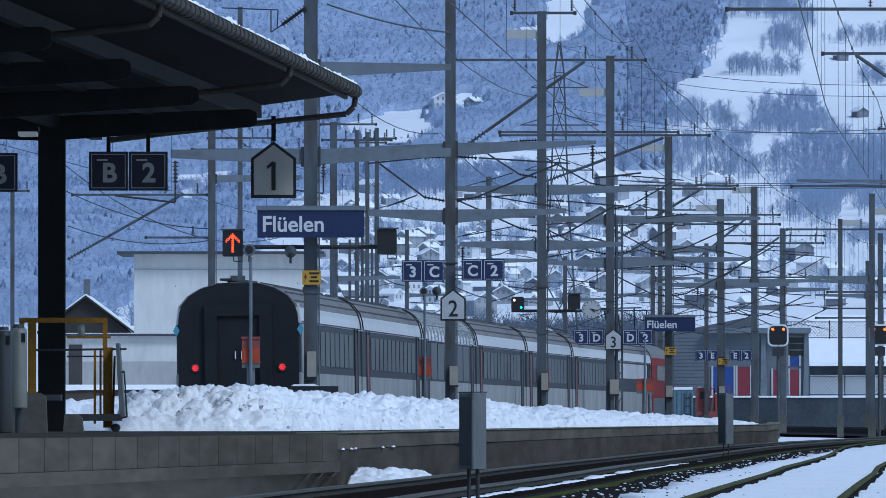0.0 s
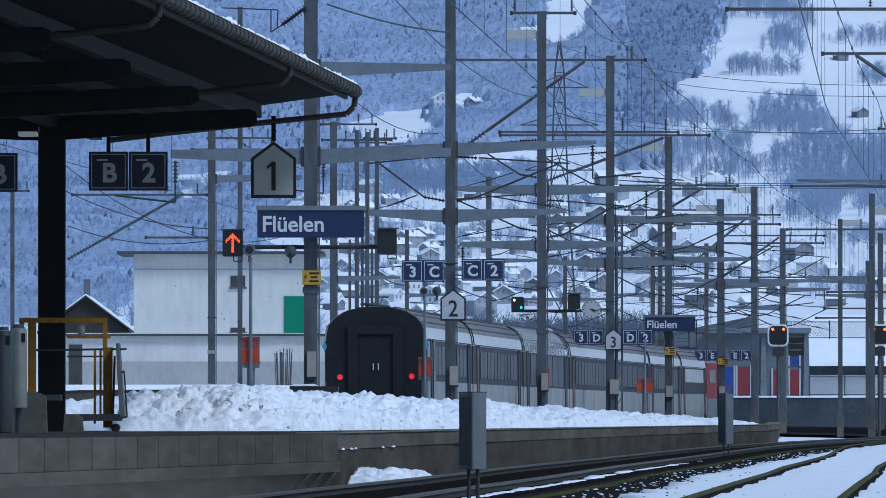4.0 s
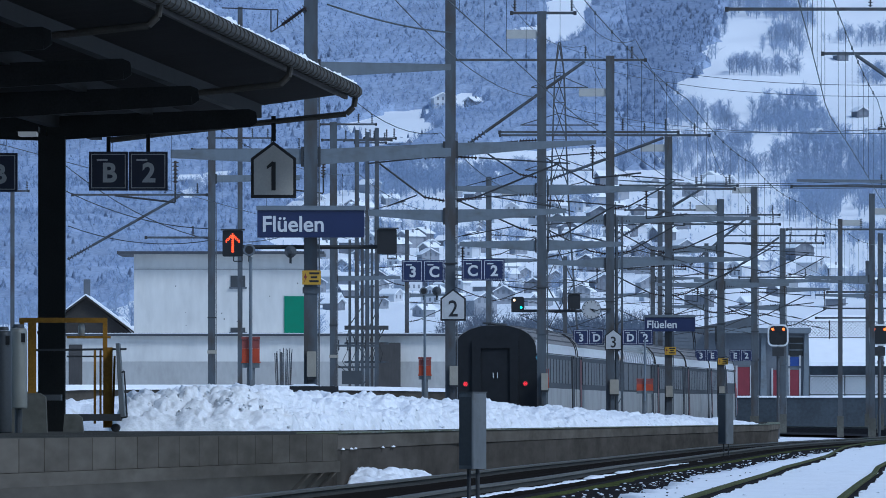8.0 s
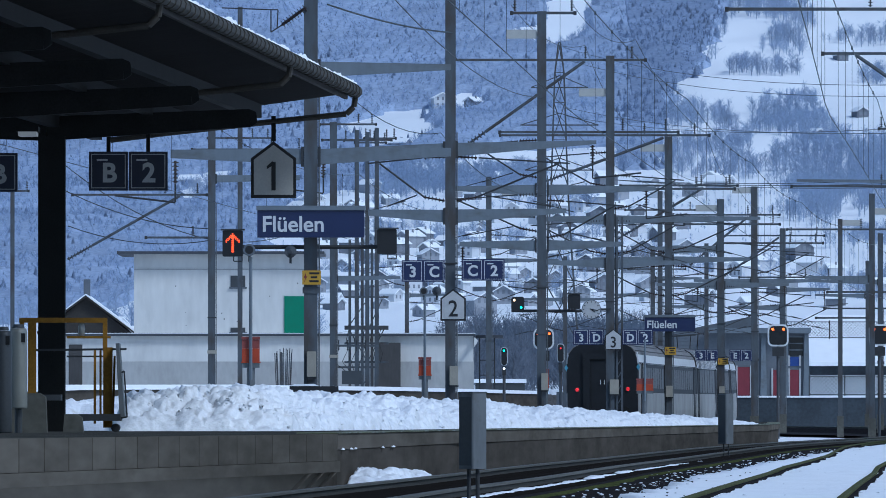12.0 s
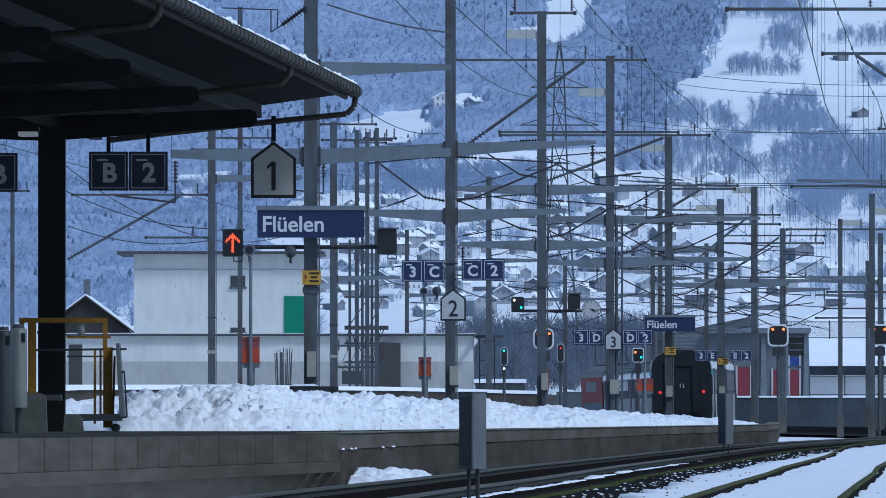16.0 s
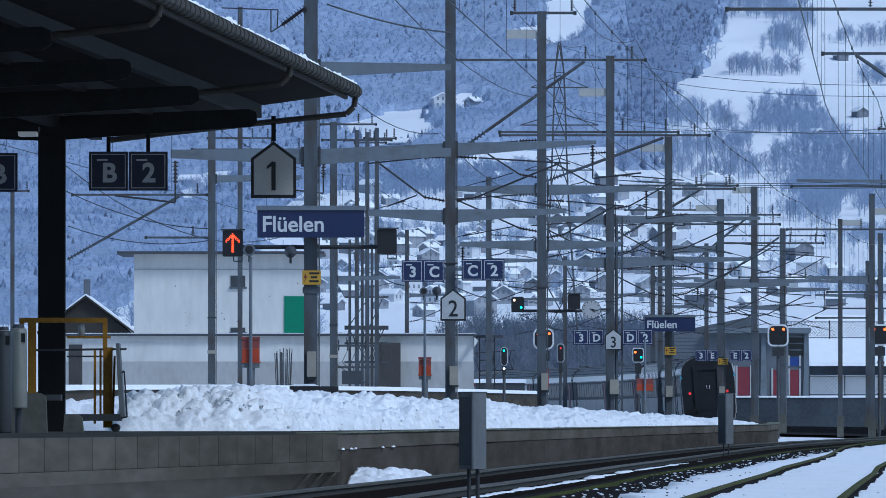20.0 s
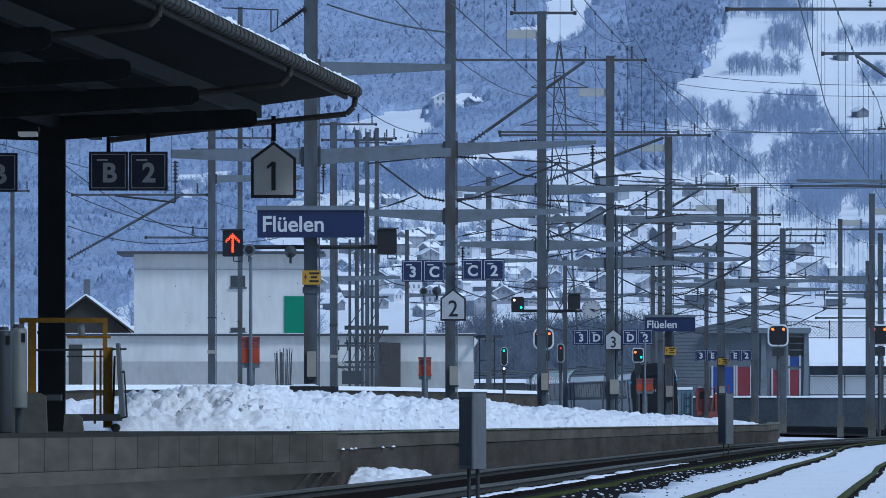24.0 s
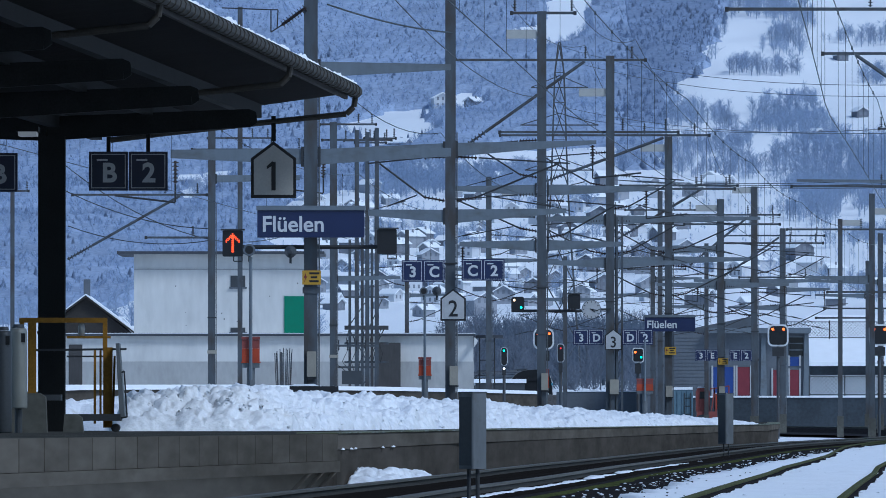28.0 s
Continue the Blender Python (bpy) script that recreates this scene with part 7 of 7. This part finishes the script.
def wood_filler(fir, mat, label):
    """A sheet added over the ground inside the woods, evening contrast as haze does."""
    verts, faces, seen = [], [], {}
    for j, y in enumerate(np.arange(2600, 4945, 9.0)):
        for i in range(-50, 50):
            x = i * 4.0
            if abs(x) > 0.0475 * y or not dense(x + 2, y + 4.5) or not inside(x, y, WOODS[0]) or (fir and not inside(x + 2, y + 4.5, FIR_ONLY[0])):
                continue
            quad = []
            for a, b in ((0, 0), (1, 0), (1, 1), (0, 1)):
                key = (i + a, j + b)
                if key not in seen:
                    px, py = x + 4.0 * a + 1.5 * noise.noise((x + a * 4, y + b * 9, 3)), y + 9.0 * b
                    seen[key] = len(verts)
                    verts.append((px, py, height(px, py) + (2.7 if fir else 2.4) + 1.1 * noise.noise((px * 0.25, py * 0.12, 8)) + 0.5 * noise.noise((px * 0.7, py * 0.3, 2))))
                quad.append(seen[key])
            faces.append(quad)
    used = collections.Counter(k for q in faces for k in q)
    verts = [(a, b, c if used[k] == 4 else height(a, b) - 0.3) for k, (a, b, c) in enumerate(verts)]
    me = bpy.data.meshes.new("wood_filler")
    me.from_pydata(verts, [], faces)
    me.materials.append(mat)
    tagged(new("wood_filler", me), label, "shrubs", kind="stuff")


wood_filler(False, WOOD_HAZE, "haze-blue filler sheet between the trees")
wood_filler(True, FIR_FLOOR, "haze-blue filler sheet between the steep firs")


def valley_trees():
    """The bare trees on the flat behind the railway."""
    rnd = random.Random(9)
    spots = []
    for k in range(50):
        y = rnd.uniform(930, 1400)
        x = rnd.uniform(-0.22, 19.5) * y / 1000
        spots.append((x, y, height(x, y) - 0.2, rnd.uniform(4.5, 9.5) * y / 1000))
    scatter("valley_trees", "leafless frosted trees behind the railway", spots, bare_tree(14, 60, 0.6, 9), TWIG, 6, "trees")
    belt = []
    for k in range(520):
        y = rnd.uniform(1450, 1750)
        x = rnd.uniform(2.47, 20.5) * y / 1000
        belt.append((x, y, height(x, y) - 0.2, rnd.uniform(5, 11)))
    scatter("tree_belt", "dusky haze-blue belt of leafless trees across the valley floor", belt, bare_tree(23, 40, 0.75, 6), FOREST_LOW, 12, "trees")


valley_trees()


def village():
    rnd = random.Random(17)
    kinds = []
    for mat, word, w in ((HOUSE_WHITE, "white rendered", 5.6), (HOUSE_GREY, "grey rendered", 5.2), (HOUSE_WOOD, "haze-blue timber", 5.0)):
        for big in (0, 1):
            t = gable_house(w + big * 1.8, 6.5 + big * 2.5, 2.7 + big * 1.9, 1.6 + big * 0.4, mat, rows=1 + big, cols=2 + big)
            tagged(t, ("large " if big else "small ") + word + " house with a snow-covered roof", "house", "village houses")
            kinds.append(t)
    spots = []
    # single farmhouses on the slope
    for (x, y), k, turn in (((-0, 4394), 1, 8), ((11, 4404), 4, -30), ((173, 4328), 4, 20), ((151, 4207), 2, 35), ((55, 3677), 5, 10), ((102, 4025), 0, -20),
                            ((175, 4597), 4, 15), ((-14, 4174), 2, 60), ((-93, 3989), 0, 70), ((109, 3989), 1, 60), ((117, 3402), 5, 25)):
        spots.append((x, y, k, turn))
    tries = 0
    while len(spots) < 190 and tries < 6000:
        tries += 1
        y = rnd.uniform(3020, 3990)
        x = rnd.uniform(-0.013, 0.043) * y
        if rnd.random() < 0.05:
            y = rnd.uniform(2350, 2600)
            x = rnd.uniform(-0.034, -0.03) * y
        if y < 3300 and x > 0.014 * y and rnd.random() < 0.85:
            continue
        if (y > 3480 and rnd.random() < 0.75) or (y > 3350 and x > 0.024 * y):
            continue
        if dense(x, y) or any(abs(x - a) < 7.5 and abs(y - b) < 17 for a, b, k, t in spots):
            continue
        spots.append((x, y, rnd.randrange(6), rnd.choice((-1, 1)) * rnd.uniform(5, 75)))
    for i, (x, y, k, turn) in enumerate(spots):
        m = pose(x, y, height(x, y) + 0.1, 0, 0, turn) @ Matrix.Scale(1.0 if i < 11 else 0.8, 4)
        if i < 11 and kinds[k] is not None and kinds[k].location.length == 0:
            kinds[k].matrix_basis = m
        else:
            copy_thing(kinds[k], m)
    for i, k in enumerate(kinds):
        if k.location.length == 0:
            k.matrix_basis = pose(-60 + i * 24, 2960, height(-60 + i * 24, 2960), 0, 0, 25)


village()


def power_pylon():
    t = thing("power_pylon", "tall steel lattice power pylon on the valley floor", "pylon", pose(15.51, 1400, 3))
    levels = [(0, 3.2), (8, 2.5), (16, 1.9), (23, 1.45), (29, 1.1), (35, 0.9), (40, 0.75), (44, 0.6), (48, 0.12)]
    for sx, sy in ((-1, -1), (1, -1), (1, 1), (-1, 1)):
        bm = bmesh.new()
        ring_mesh(bm, [[(sx * r + i * 0.1, sy * r + j * 0.1, z) for i, j in ((-1, -1), (1, -1), (1, 1), (-1, 1))] for z, r in levels])
        part("leg", bm, STEEL, t)
    bm = bmesh.new()
    for (z0, r0), (z1, r1) in zip(levels, levels[1:]):
        for s in (-1, 1):
            beam(bm, (-r0, s * r0, z0), (r1, s * r1, z1), 0.1, 0.1)
            beam(bm, (r0, s * r0, z0), (-r1, s * r1, z1), 0.1, 0.1)
            beam(bm, (s * r0, -r0, z0), (s * r1, r1, z1), 0.1, 0.1)
        beam(bm, (-r1, -r1, z1), (r1, -r1, z1), 0.1, 0.1)
    tagged(part("bracing", bm, STEEL, t), kind="stuff")
    for z, w in ((31, 4.6), (37, 5.2), (42, 3.8)):
        bm = bmesh.new()
        beam(bm, (-w, 0, z), (w, 0, z), 0.16, 0.16)
        beam(bm, (-w, 0, z), (0, 0, z + 1.6), 0.12, 0.12)
        beam(bm, (w, 0, z), (0, 0, z + 1.6), 0.12, 0.12)
        part("cross_arm", bm, STEEL, t)


power_pylon()


# ---- the train ----
def sect(z0, z1, inset=0.0):
    """The part of a coach's cross-section between two heights, as an outline of (x, z)."""
    prof = [(1.3, 0.45), (1.38, 0.75), (1.41, 1.1), (1.41, 2.9), (1.385, 3.15), (1.32, 3.35), (1.16, 3.55), (0.88, 3.72), (0.5, 3.83), (0.0, 3.87)]
    zs = [b for a, b in prof]
    xs = [a for a, b in prof]
    cut = [z0] + [z for z in zs if z0 < z < z1] + [z1]
    pts = [(float(np.interp(z, zs, xs)) - inset, z) for z in cut]
    left = [(-a, z) for a, z in pts[::-1]]
    if pts[-1][0] - 0 < 1e-3 - inset or z1 >= 3.87:
        left = left[1:]
        pts[-1] = (0.0, z1 - inset)
    return pts + left


def bogie(parent, y):
    b = new("bogie")
    b.parent = parent
    bm = bmesh.new()
    for s in (-1, 1):
        box(bm, s * 1.0 - 0.08, s * 1.0 + 0.08, y - 1.7, y + 1.7, 0.38, 0.62)
    box(bm, -1.0, 1.0, y - 0.25, y + 0.25, 0.4, 0.6)
    part("bogie_frame", bm, STEEL_DARK, b)
    for dy in (-1.25, 1.25):
        bm = bmesh.new()
        for s in (-1, 1):
            tube(bm, (s * 0.7, y + dy, 0.46), (s * 0.82, y + dy, 0.46), 0.45, n=20)
        tube(bm, (-0.9, y + dy, 0.46), (0.9, y + dy, 0.46), 0.08)
        part("wheelset", bm, RAIL, b)


def coach(length, label, tail=False, panorama=False, louvres=False):
    c = thing("passenger_coach", label, "railway coach", group="departing train")
    h = length / 2 - 0.35
    bm = bmesh.new()
    prism(bm, sect(0.45, 1.8), -h, h)
    part("lower_body", bm, COACH_WHITE, c, "grey-white lower side")
    bm = bmesh.new()
    prism(bm, sect(1.804, 2.92, 0.006), -h, h)
    part("window_band", bm, COACH_BAND, c, "dark grey window band")
    zr = 3.28 if not panorama else 3.7
    bm = bmesh.new()
    prism(bm, sect(2.924, zr), -h, h)
    part("cantrail", bm, COACH_STRIPE if not panorama else PANO_GLASS, c, "pale upper stripe")
    bm = bmesh.new()
    prism(bm, sect(zr + 0.004, 3.87), -h, h)
    roof = part("roof", bm, COACH_ROOF, c, "ribbed grey roof")
    for x in (-1.26, -1.05, -0.8, -0.5, 0.5, 0.8, 1.05, 1.26):
        z = float(np.interp(abs(x), [0, 0.5, 0.88, 1.16, 1.32], [3.87, 3.83, 3.72, 3.55, 3.35]))
        if z < zr + 0.05:
            continue
        bm = bmesh.new()
        box(bm, x - 0.014, x + 0.014, -h + 0.3, h - 0.3, z - 0.03, z + 0.025)
        part("roof_rib", bm, DIAPHRAGM, roof)
    if not panorama:
        for s in (-1, 1):
            bm = bmesh.new()
            box(bm, s * 1.405 - 0.02, s * 1.405 + 0.02, -h + 0.2, h - 0.2, 2.94, 2.965)
            part("gutter_strip", bm, DIAPHRAGM, c)
    # windows
    wide = 1.75 if not panorama else 3.1
    bm = bmesh.new()
    box(bm, -0.012, 0.012, -wide * 0.43 if not panorama else -1.4, wide * 0.43 if not panorama else 1.4, 1.98 if not panorama else 1.86, 2.78 if not panorama else 2.86)
    me = finish("window", bm, COACH_GLASS)
    n = int((length - 6.6) / wide)
    for s in (-1, 1):
        if louvres:
            bm = bmesh.new()
            for k in range(30):
                y = (k - 14.5) * 0.62
                box(bm, s * 1.415 - 0.02, s * 1.415 + 0.02, y - 0.14, y + 0.14, 2.3, 2.86)
            tagged(part("louvres", bm, COACH_STRIPE, c, "pale upright louvres"), kind="stuff")
        for k in range(0 if louvres else n):
            share("window", me, c, pose(s * 1.41, (k + 0.5 - n / 2) * wide, 0))
        for y in (-h + 2.0, h - 2.0):
            d = new("door")
            d.parent = c
            bm = bmesh.new()
            box(bm, s * 1.40 - 0.02, s * 1.40 + 0.025, y - 0.5, y + 0.5, 0.9, 2.85)
            part("leaf", bm, DOOR_RED if not (tail or panorama) and y < 0 else COACH_BAND, d)
            bm = bmesh.new()
            for e in (-0.54, 0.54):
                box(bm, s * 1.41 - 0.02, s * 1.41 + 0.03, y + e - 0.025, y + e + 0.025, 0.6, 2.95)
            part("grab_rail", bm, RUBBER if tail else COACH_BAND, d)
        if panorama:
            bm = bmesh.new()
            for k in range(14):
                y = (k - 6.5) * 1.55
                pts = [(s * x, y, z) for x, z in ((1.42, 2.9), (1.4, 3.15), (1.335, 3.36), (1.17, 3.57), (0.95, 3.71))]
                pipe(bm, pts, 0.012, 5)
            for z, x in ((2.92, 1.42), (3.36, 1.335), (3.66, 1.03)):
                beam(bm, (s * x, -h + 2, z), (s * x, h - 2, z), 0.022, 0.022)
            tagged(part("window_tracery", bm, PANO_BAR, c, "pale panorama window bars"), kind="stuff")
    # ends
    for e in (-1, 1):
        bm = bmesh.new()
        prism(bm, sect(0.5, 3.85, 0.045), e * h - 0.05, e * h + 0.05)
        part("end_wall", bm, END_DARK, c, "sooty dark end wall")
        g = e * h
        out = 0.14 if tail and e < 0 else 0.32
        y0, y1 = min(g, g + e * out), max(g, g + e * out)
        for x0, x1, z0, z1 in ((-0.76, -0.48, 0.95, 3.1), (0.48, 0.76, 0.95, 3.1), (-0.76, 0.76, 3.102, 3.36)):
            bm = bmesh.new()
            box(bm, x0, x1, y0, y1, z0, z1)
            part("gangway_bellows", bm, END_DARK, c)
        if not (tail and e < 0):
            bm = bmesh.new()
            prism(bm, sect(0.95, 3.72, 0.16), min(g + e * 0.06, g + e * 0.34), max(g + e * 0.06, g + e * 0.34))
            part("gangway_cover", bm, DIAPHRAGM, c)
        bm = bmesh.new()
        for s in (-1, 1):
            tube(bm, (s * 0.87, g, 1.05), (s * 0.87, g + e * 0.3, 1.05), 0.09, n=10)
            disc(bm, (s * 0.87, g + e * 0.3 - 0.02, 1.05), 0.2, 0.04)
        part("buffers", bm, CANOPY_STEEL, c)
        if not (tail and e < 0):
            for s in (-1, 1):
                bm = bmesh.new()
                pipe(bm, [(s * x, g - e * 0.12, z) for x, z in ((1.43, 2.95), (1.41, 3.16), (1.345, 3.37), (1.18, 3.58), (0.92, 3.74))], 0.018, 5)
                part("roof_end_seal", bm, RUBBER, c)
        else:
            for s in (-1, 1):
                bm = bmesh.new()
                beam(bm, (s * 1.395, g + 0.18, 2.93), (s * 1.335, g + 0.18, 3.36), 0.05, 0.24)
                part("corner_patch", bm, COACH_STRIPE, c, "white corner patch")
                bm = bmesh.new()
                box(bm, s * 1.4 - 0.025, s * 1.4 + 0.02, g + 0.06, g + 0.3, 0.75, 1.78)
                part("corner_post", bm, COACH_WHITE, c, "pale corner post")
    bogie(c, -h + 4.0)
    bogie(c, h - 4.0)
    bm = bmesh.new()
    box(bm, -1.0, 1.0, -5, 5, 0.3, 0.9)
    part("underframe_box", bm, STEEL_DARK, c)
    if tail:
        for s in (-1, 1):
            for y0, y1 in ((-h + 0.34, -h + 1.42), (-h + 2.6, -h + 3.7)):
                bm = bmesh.new()
                box(bm, s * 1.405 - 0.02, s * 1.405 + 0.012, y0, y1, 1.82, 2.9)
                part("side_panel", bm, COACH_WHITE, c, "pale end panel")
            bm = bmesh.new()
            for k in range(6):
                disc(bm, (s * 0.985 + 0.052 * math.cos(k * math.tau / 6), -h - 0.09, 1.93 + 0.052 * math.sin(k * math.tau / 6)), 0.019, 0.02, 8)
            disc(bm, (s * 0.985, -h - 0.09, 1.93), 0.022, 0.02, 8)
            part("tail_lamp", bm, GLOW_RED, c, "glowing red tail lamp dots")
            bm = bmesh.new()
            disc(bm, (s * 0.985, -h - 0.082, 1.93), 0.085, 0.02, 16)
            part("lamp_lens", bm, LAMP_RED, c, "dull red lamp lens")
            bm = bmesh.new()
            disc(bm, (s * 0.985, -h - 0.075, 1.93), 0.11, 0.05, 14)
            part("lamp_ring", bm, RUBBER, c)
            bm = bmesh.new()
            prism(bm, [(s * 1.405 + a, 2.78 + b) for a, b in ((-0.075, 0), (0, -0.13), (0.075, 0), (0, 0.13))], -h - 0.06, -h + 0.02)
            part("marker", bm, MARKER, c, "pale blue marker lamp")
            bm = bmesh.new()
            beam(bm, (s * 0.07, -h - 0.1, 2.12), (s * 0.07, -h - 0.1, 2.3), 0.022, 0.022)
            part("handle", bm, SIGN_WHITE, c)
        bm = bmesh.new()
        box(bm, -0.5, 0.5, -h - 0.07, -h - 0.05, 1.0, 3.05)
        part("gangway_door", bm, END_DARK, c)
    bm = bmesh.new()
    for s in (-1,):
        beam(bm, (-0.3, -h + 0.4, 3.93), (-0.12, -h + 6, 3.93), 0.28, 0.05)
        for y in (-h + 0.6, -h + 5.6):
            beam(bm, (-0.25, y, 3.8), (-0.25, y, 3.93), 0.05, 0.05)
    part("roof_walkway", bm, STEEL_DARK, c, "dark roof walkway")
    return c


def locomotive():
    c = thing("electric_locomotive", "red and grey electric locomotive pulling the train", "locomotive", group="departing train")
    h = 7.9
    bm = bmesh.new()
    prism(bm, sect(0.45, 1.6), -h, h)
    part("lower_body", bm, GREY_WALL, c)
    bm = bmesh.new()
    prism(bm, sect(1.604, 3.2, 0.004), -h, h)
    part("body", bm, LOCO_RED, c, "red painted sides")
    for e in (-1, 1):
        bm = bmesh.new()
        prism(bm, sect(0.6, 3.0, -0.004), min(e * h, e * (h - 1.0)) - 0.01, max(e * h, e * (h - 1.0)) + 0.01)
        part("cab", bm, LOCO_RED, c, "red painted cab")
    bm = bmesh.new()
    prism(bm, sect(3.204, 3.87), -h, h)
    part("roof", bm, COACH_ROOF, c)
    for s in (-1, 1):
        bm = bmesh.new()
        box(bm, s * 1.41 - 0.01, s * 1.41 + 0.015, -4.0, 4.0, 2.3, 2.9)
        g = part("grille", bm, GREY_BOX_DARK, c)
        bm = bmesh.new()
        for k in range(21):
            box(bm, s * 1.42 - 0.01, s * 1.42 + 0.02, -3.9 + k * 0.37, -3.8 + k * 0.37, 2.33, 2.87)
        part("grille_bars", bm, COACH_WHITE, g)
    for e in (-1, 1):
        bm = bmesh.new()
        prism(bm, [(-1.1, 2.2), (1.1, 2.2), (1.0, 3.0), (-1.0, 3.0)], e * h - 0.03, e * h + 0.03)
        part("windscreen", bm, GLASS, c)
    for y in (-4.8, 4.8):
        g = new("pantograph")
        g.parent = c
        for s in (-1, 1):
            bm = bmesh.new()
            pipe(bm, [(s * 0.6, y - 0.8, 3.9), (s * 0.55, y + 0.8, 4.5), (s * 0.6, y - 0.3, 5.2)], 0.03, 6)
            part("pantograph_arm", bm, STEEL_DARK, g)
        bm = bmesh.new()
        beam(bm, (-0.9, y - 0.3, 5.22), (0.9, y - 0.3, 5.22), 0.06, 0.05)
        part("collector_strip", bm, STEEL_DARK, g)
        bm = bmesh.new()
        beam(bm, (-0.6, y - 0.8, 3.92), (0.6, y - 0.8, 3.92), 0.08, 0.08)
        part("base_bar", bm, STEEL_DARK, g)
    bogie(c, -4.6)
    bogie(c, 4.6)
    return c


PLAIN = "grey and white passenger coach of the departing train"
TRAIN = [
    (coach(22.7, "last coach with dark end wall and red tail lamps", tail=True), 22.7),
    (coach(26.4, PLAIN), 26.4),
    (coach(26.4, "panorama coach with windows curving into the roof", panorama=True), 26.4),
    (coach(26.4, PLAIN), 26.4),
    (coach(26.4, PLAIN), 26.4),
    (coach(26.4, PLAIN), 26.4),
    (coach(26.4, "grey luggage van with pale upright louvres", louvres=True), 26.4),
    (locomotive(), 16.5),
]


def motions():
    """The train runs away along the first track, gathering speed."""
    start = float(np.interp(237.2, LINE_Y, LINE_L))
    times = [i * 0.5 for i in range(57)]
    back = 0.0
    for ob, length in TRAIN:
        pivot = length / 2 - 4.2
        rows = []
        for t in times:
            s = start + 12.03 * t + 0.1875 * t * t + back + length / 2
            ends = []
            for d in (-pivot, pivot):
                y = float(np.interp(s + d, LINE_L, LINE_Y))
                ends.append(Vector((line(y), y, rise(y))))
            a, b = ends
            m = (a + b) / 2
            turn = -math.degrees(math.atan2(b.x - a.x, b.y - a.y))
            climb = math.degrees(math.atan2(b.z - a.z, b.y - a.y))
            lean = -float(np.interp(m.y, [250, 380, 480, 560], [0.8, 0.4, 1.5, 4.0]))
            rows.append((t, pose(m.x, m.y, m.z, climb, lean, turn)))
        walk(ob, rows)
        back += length


motions()
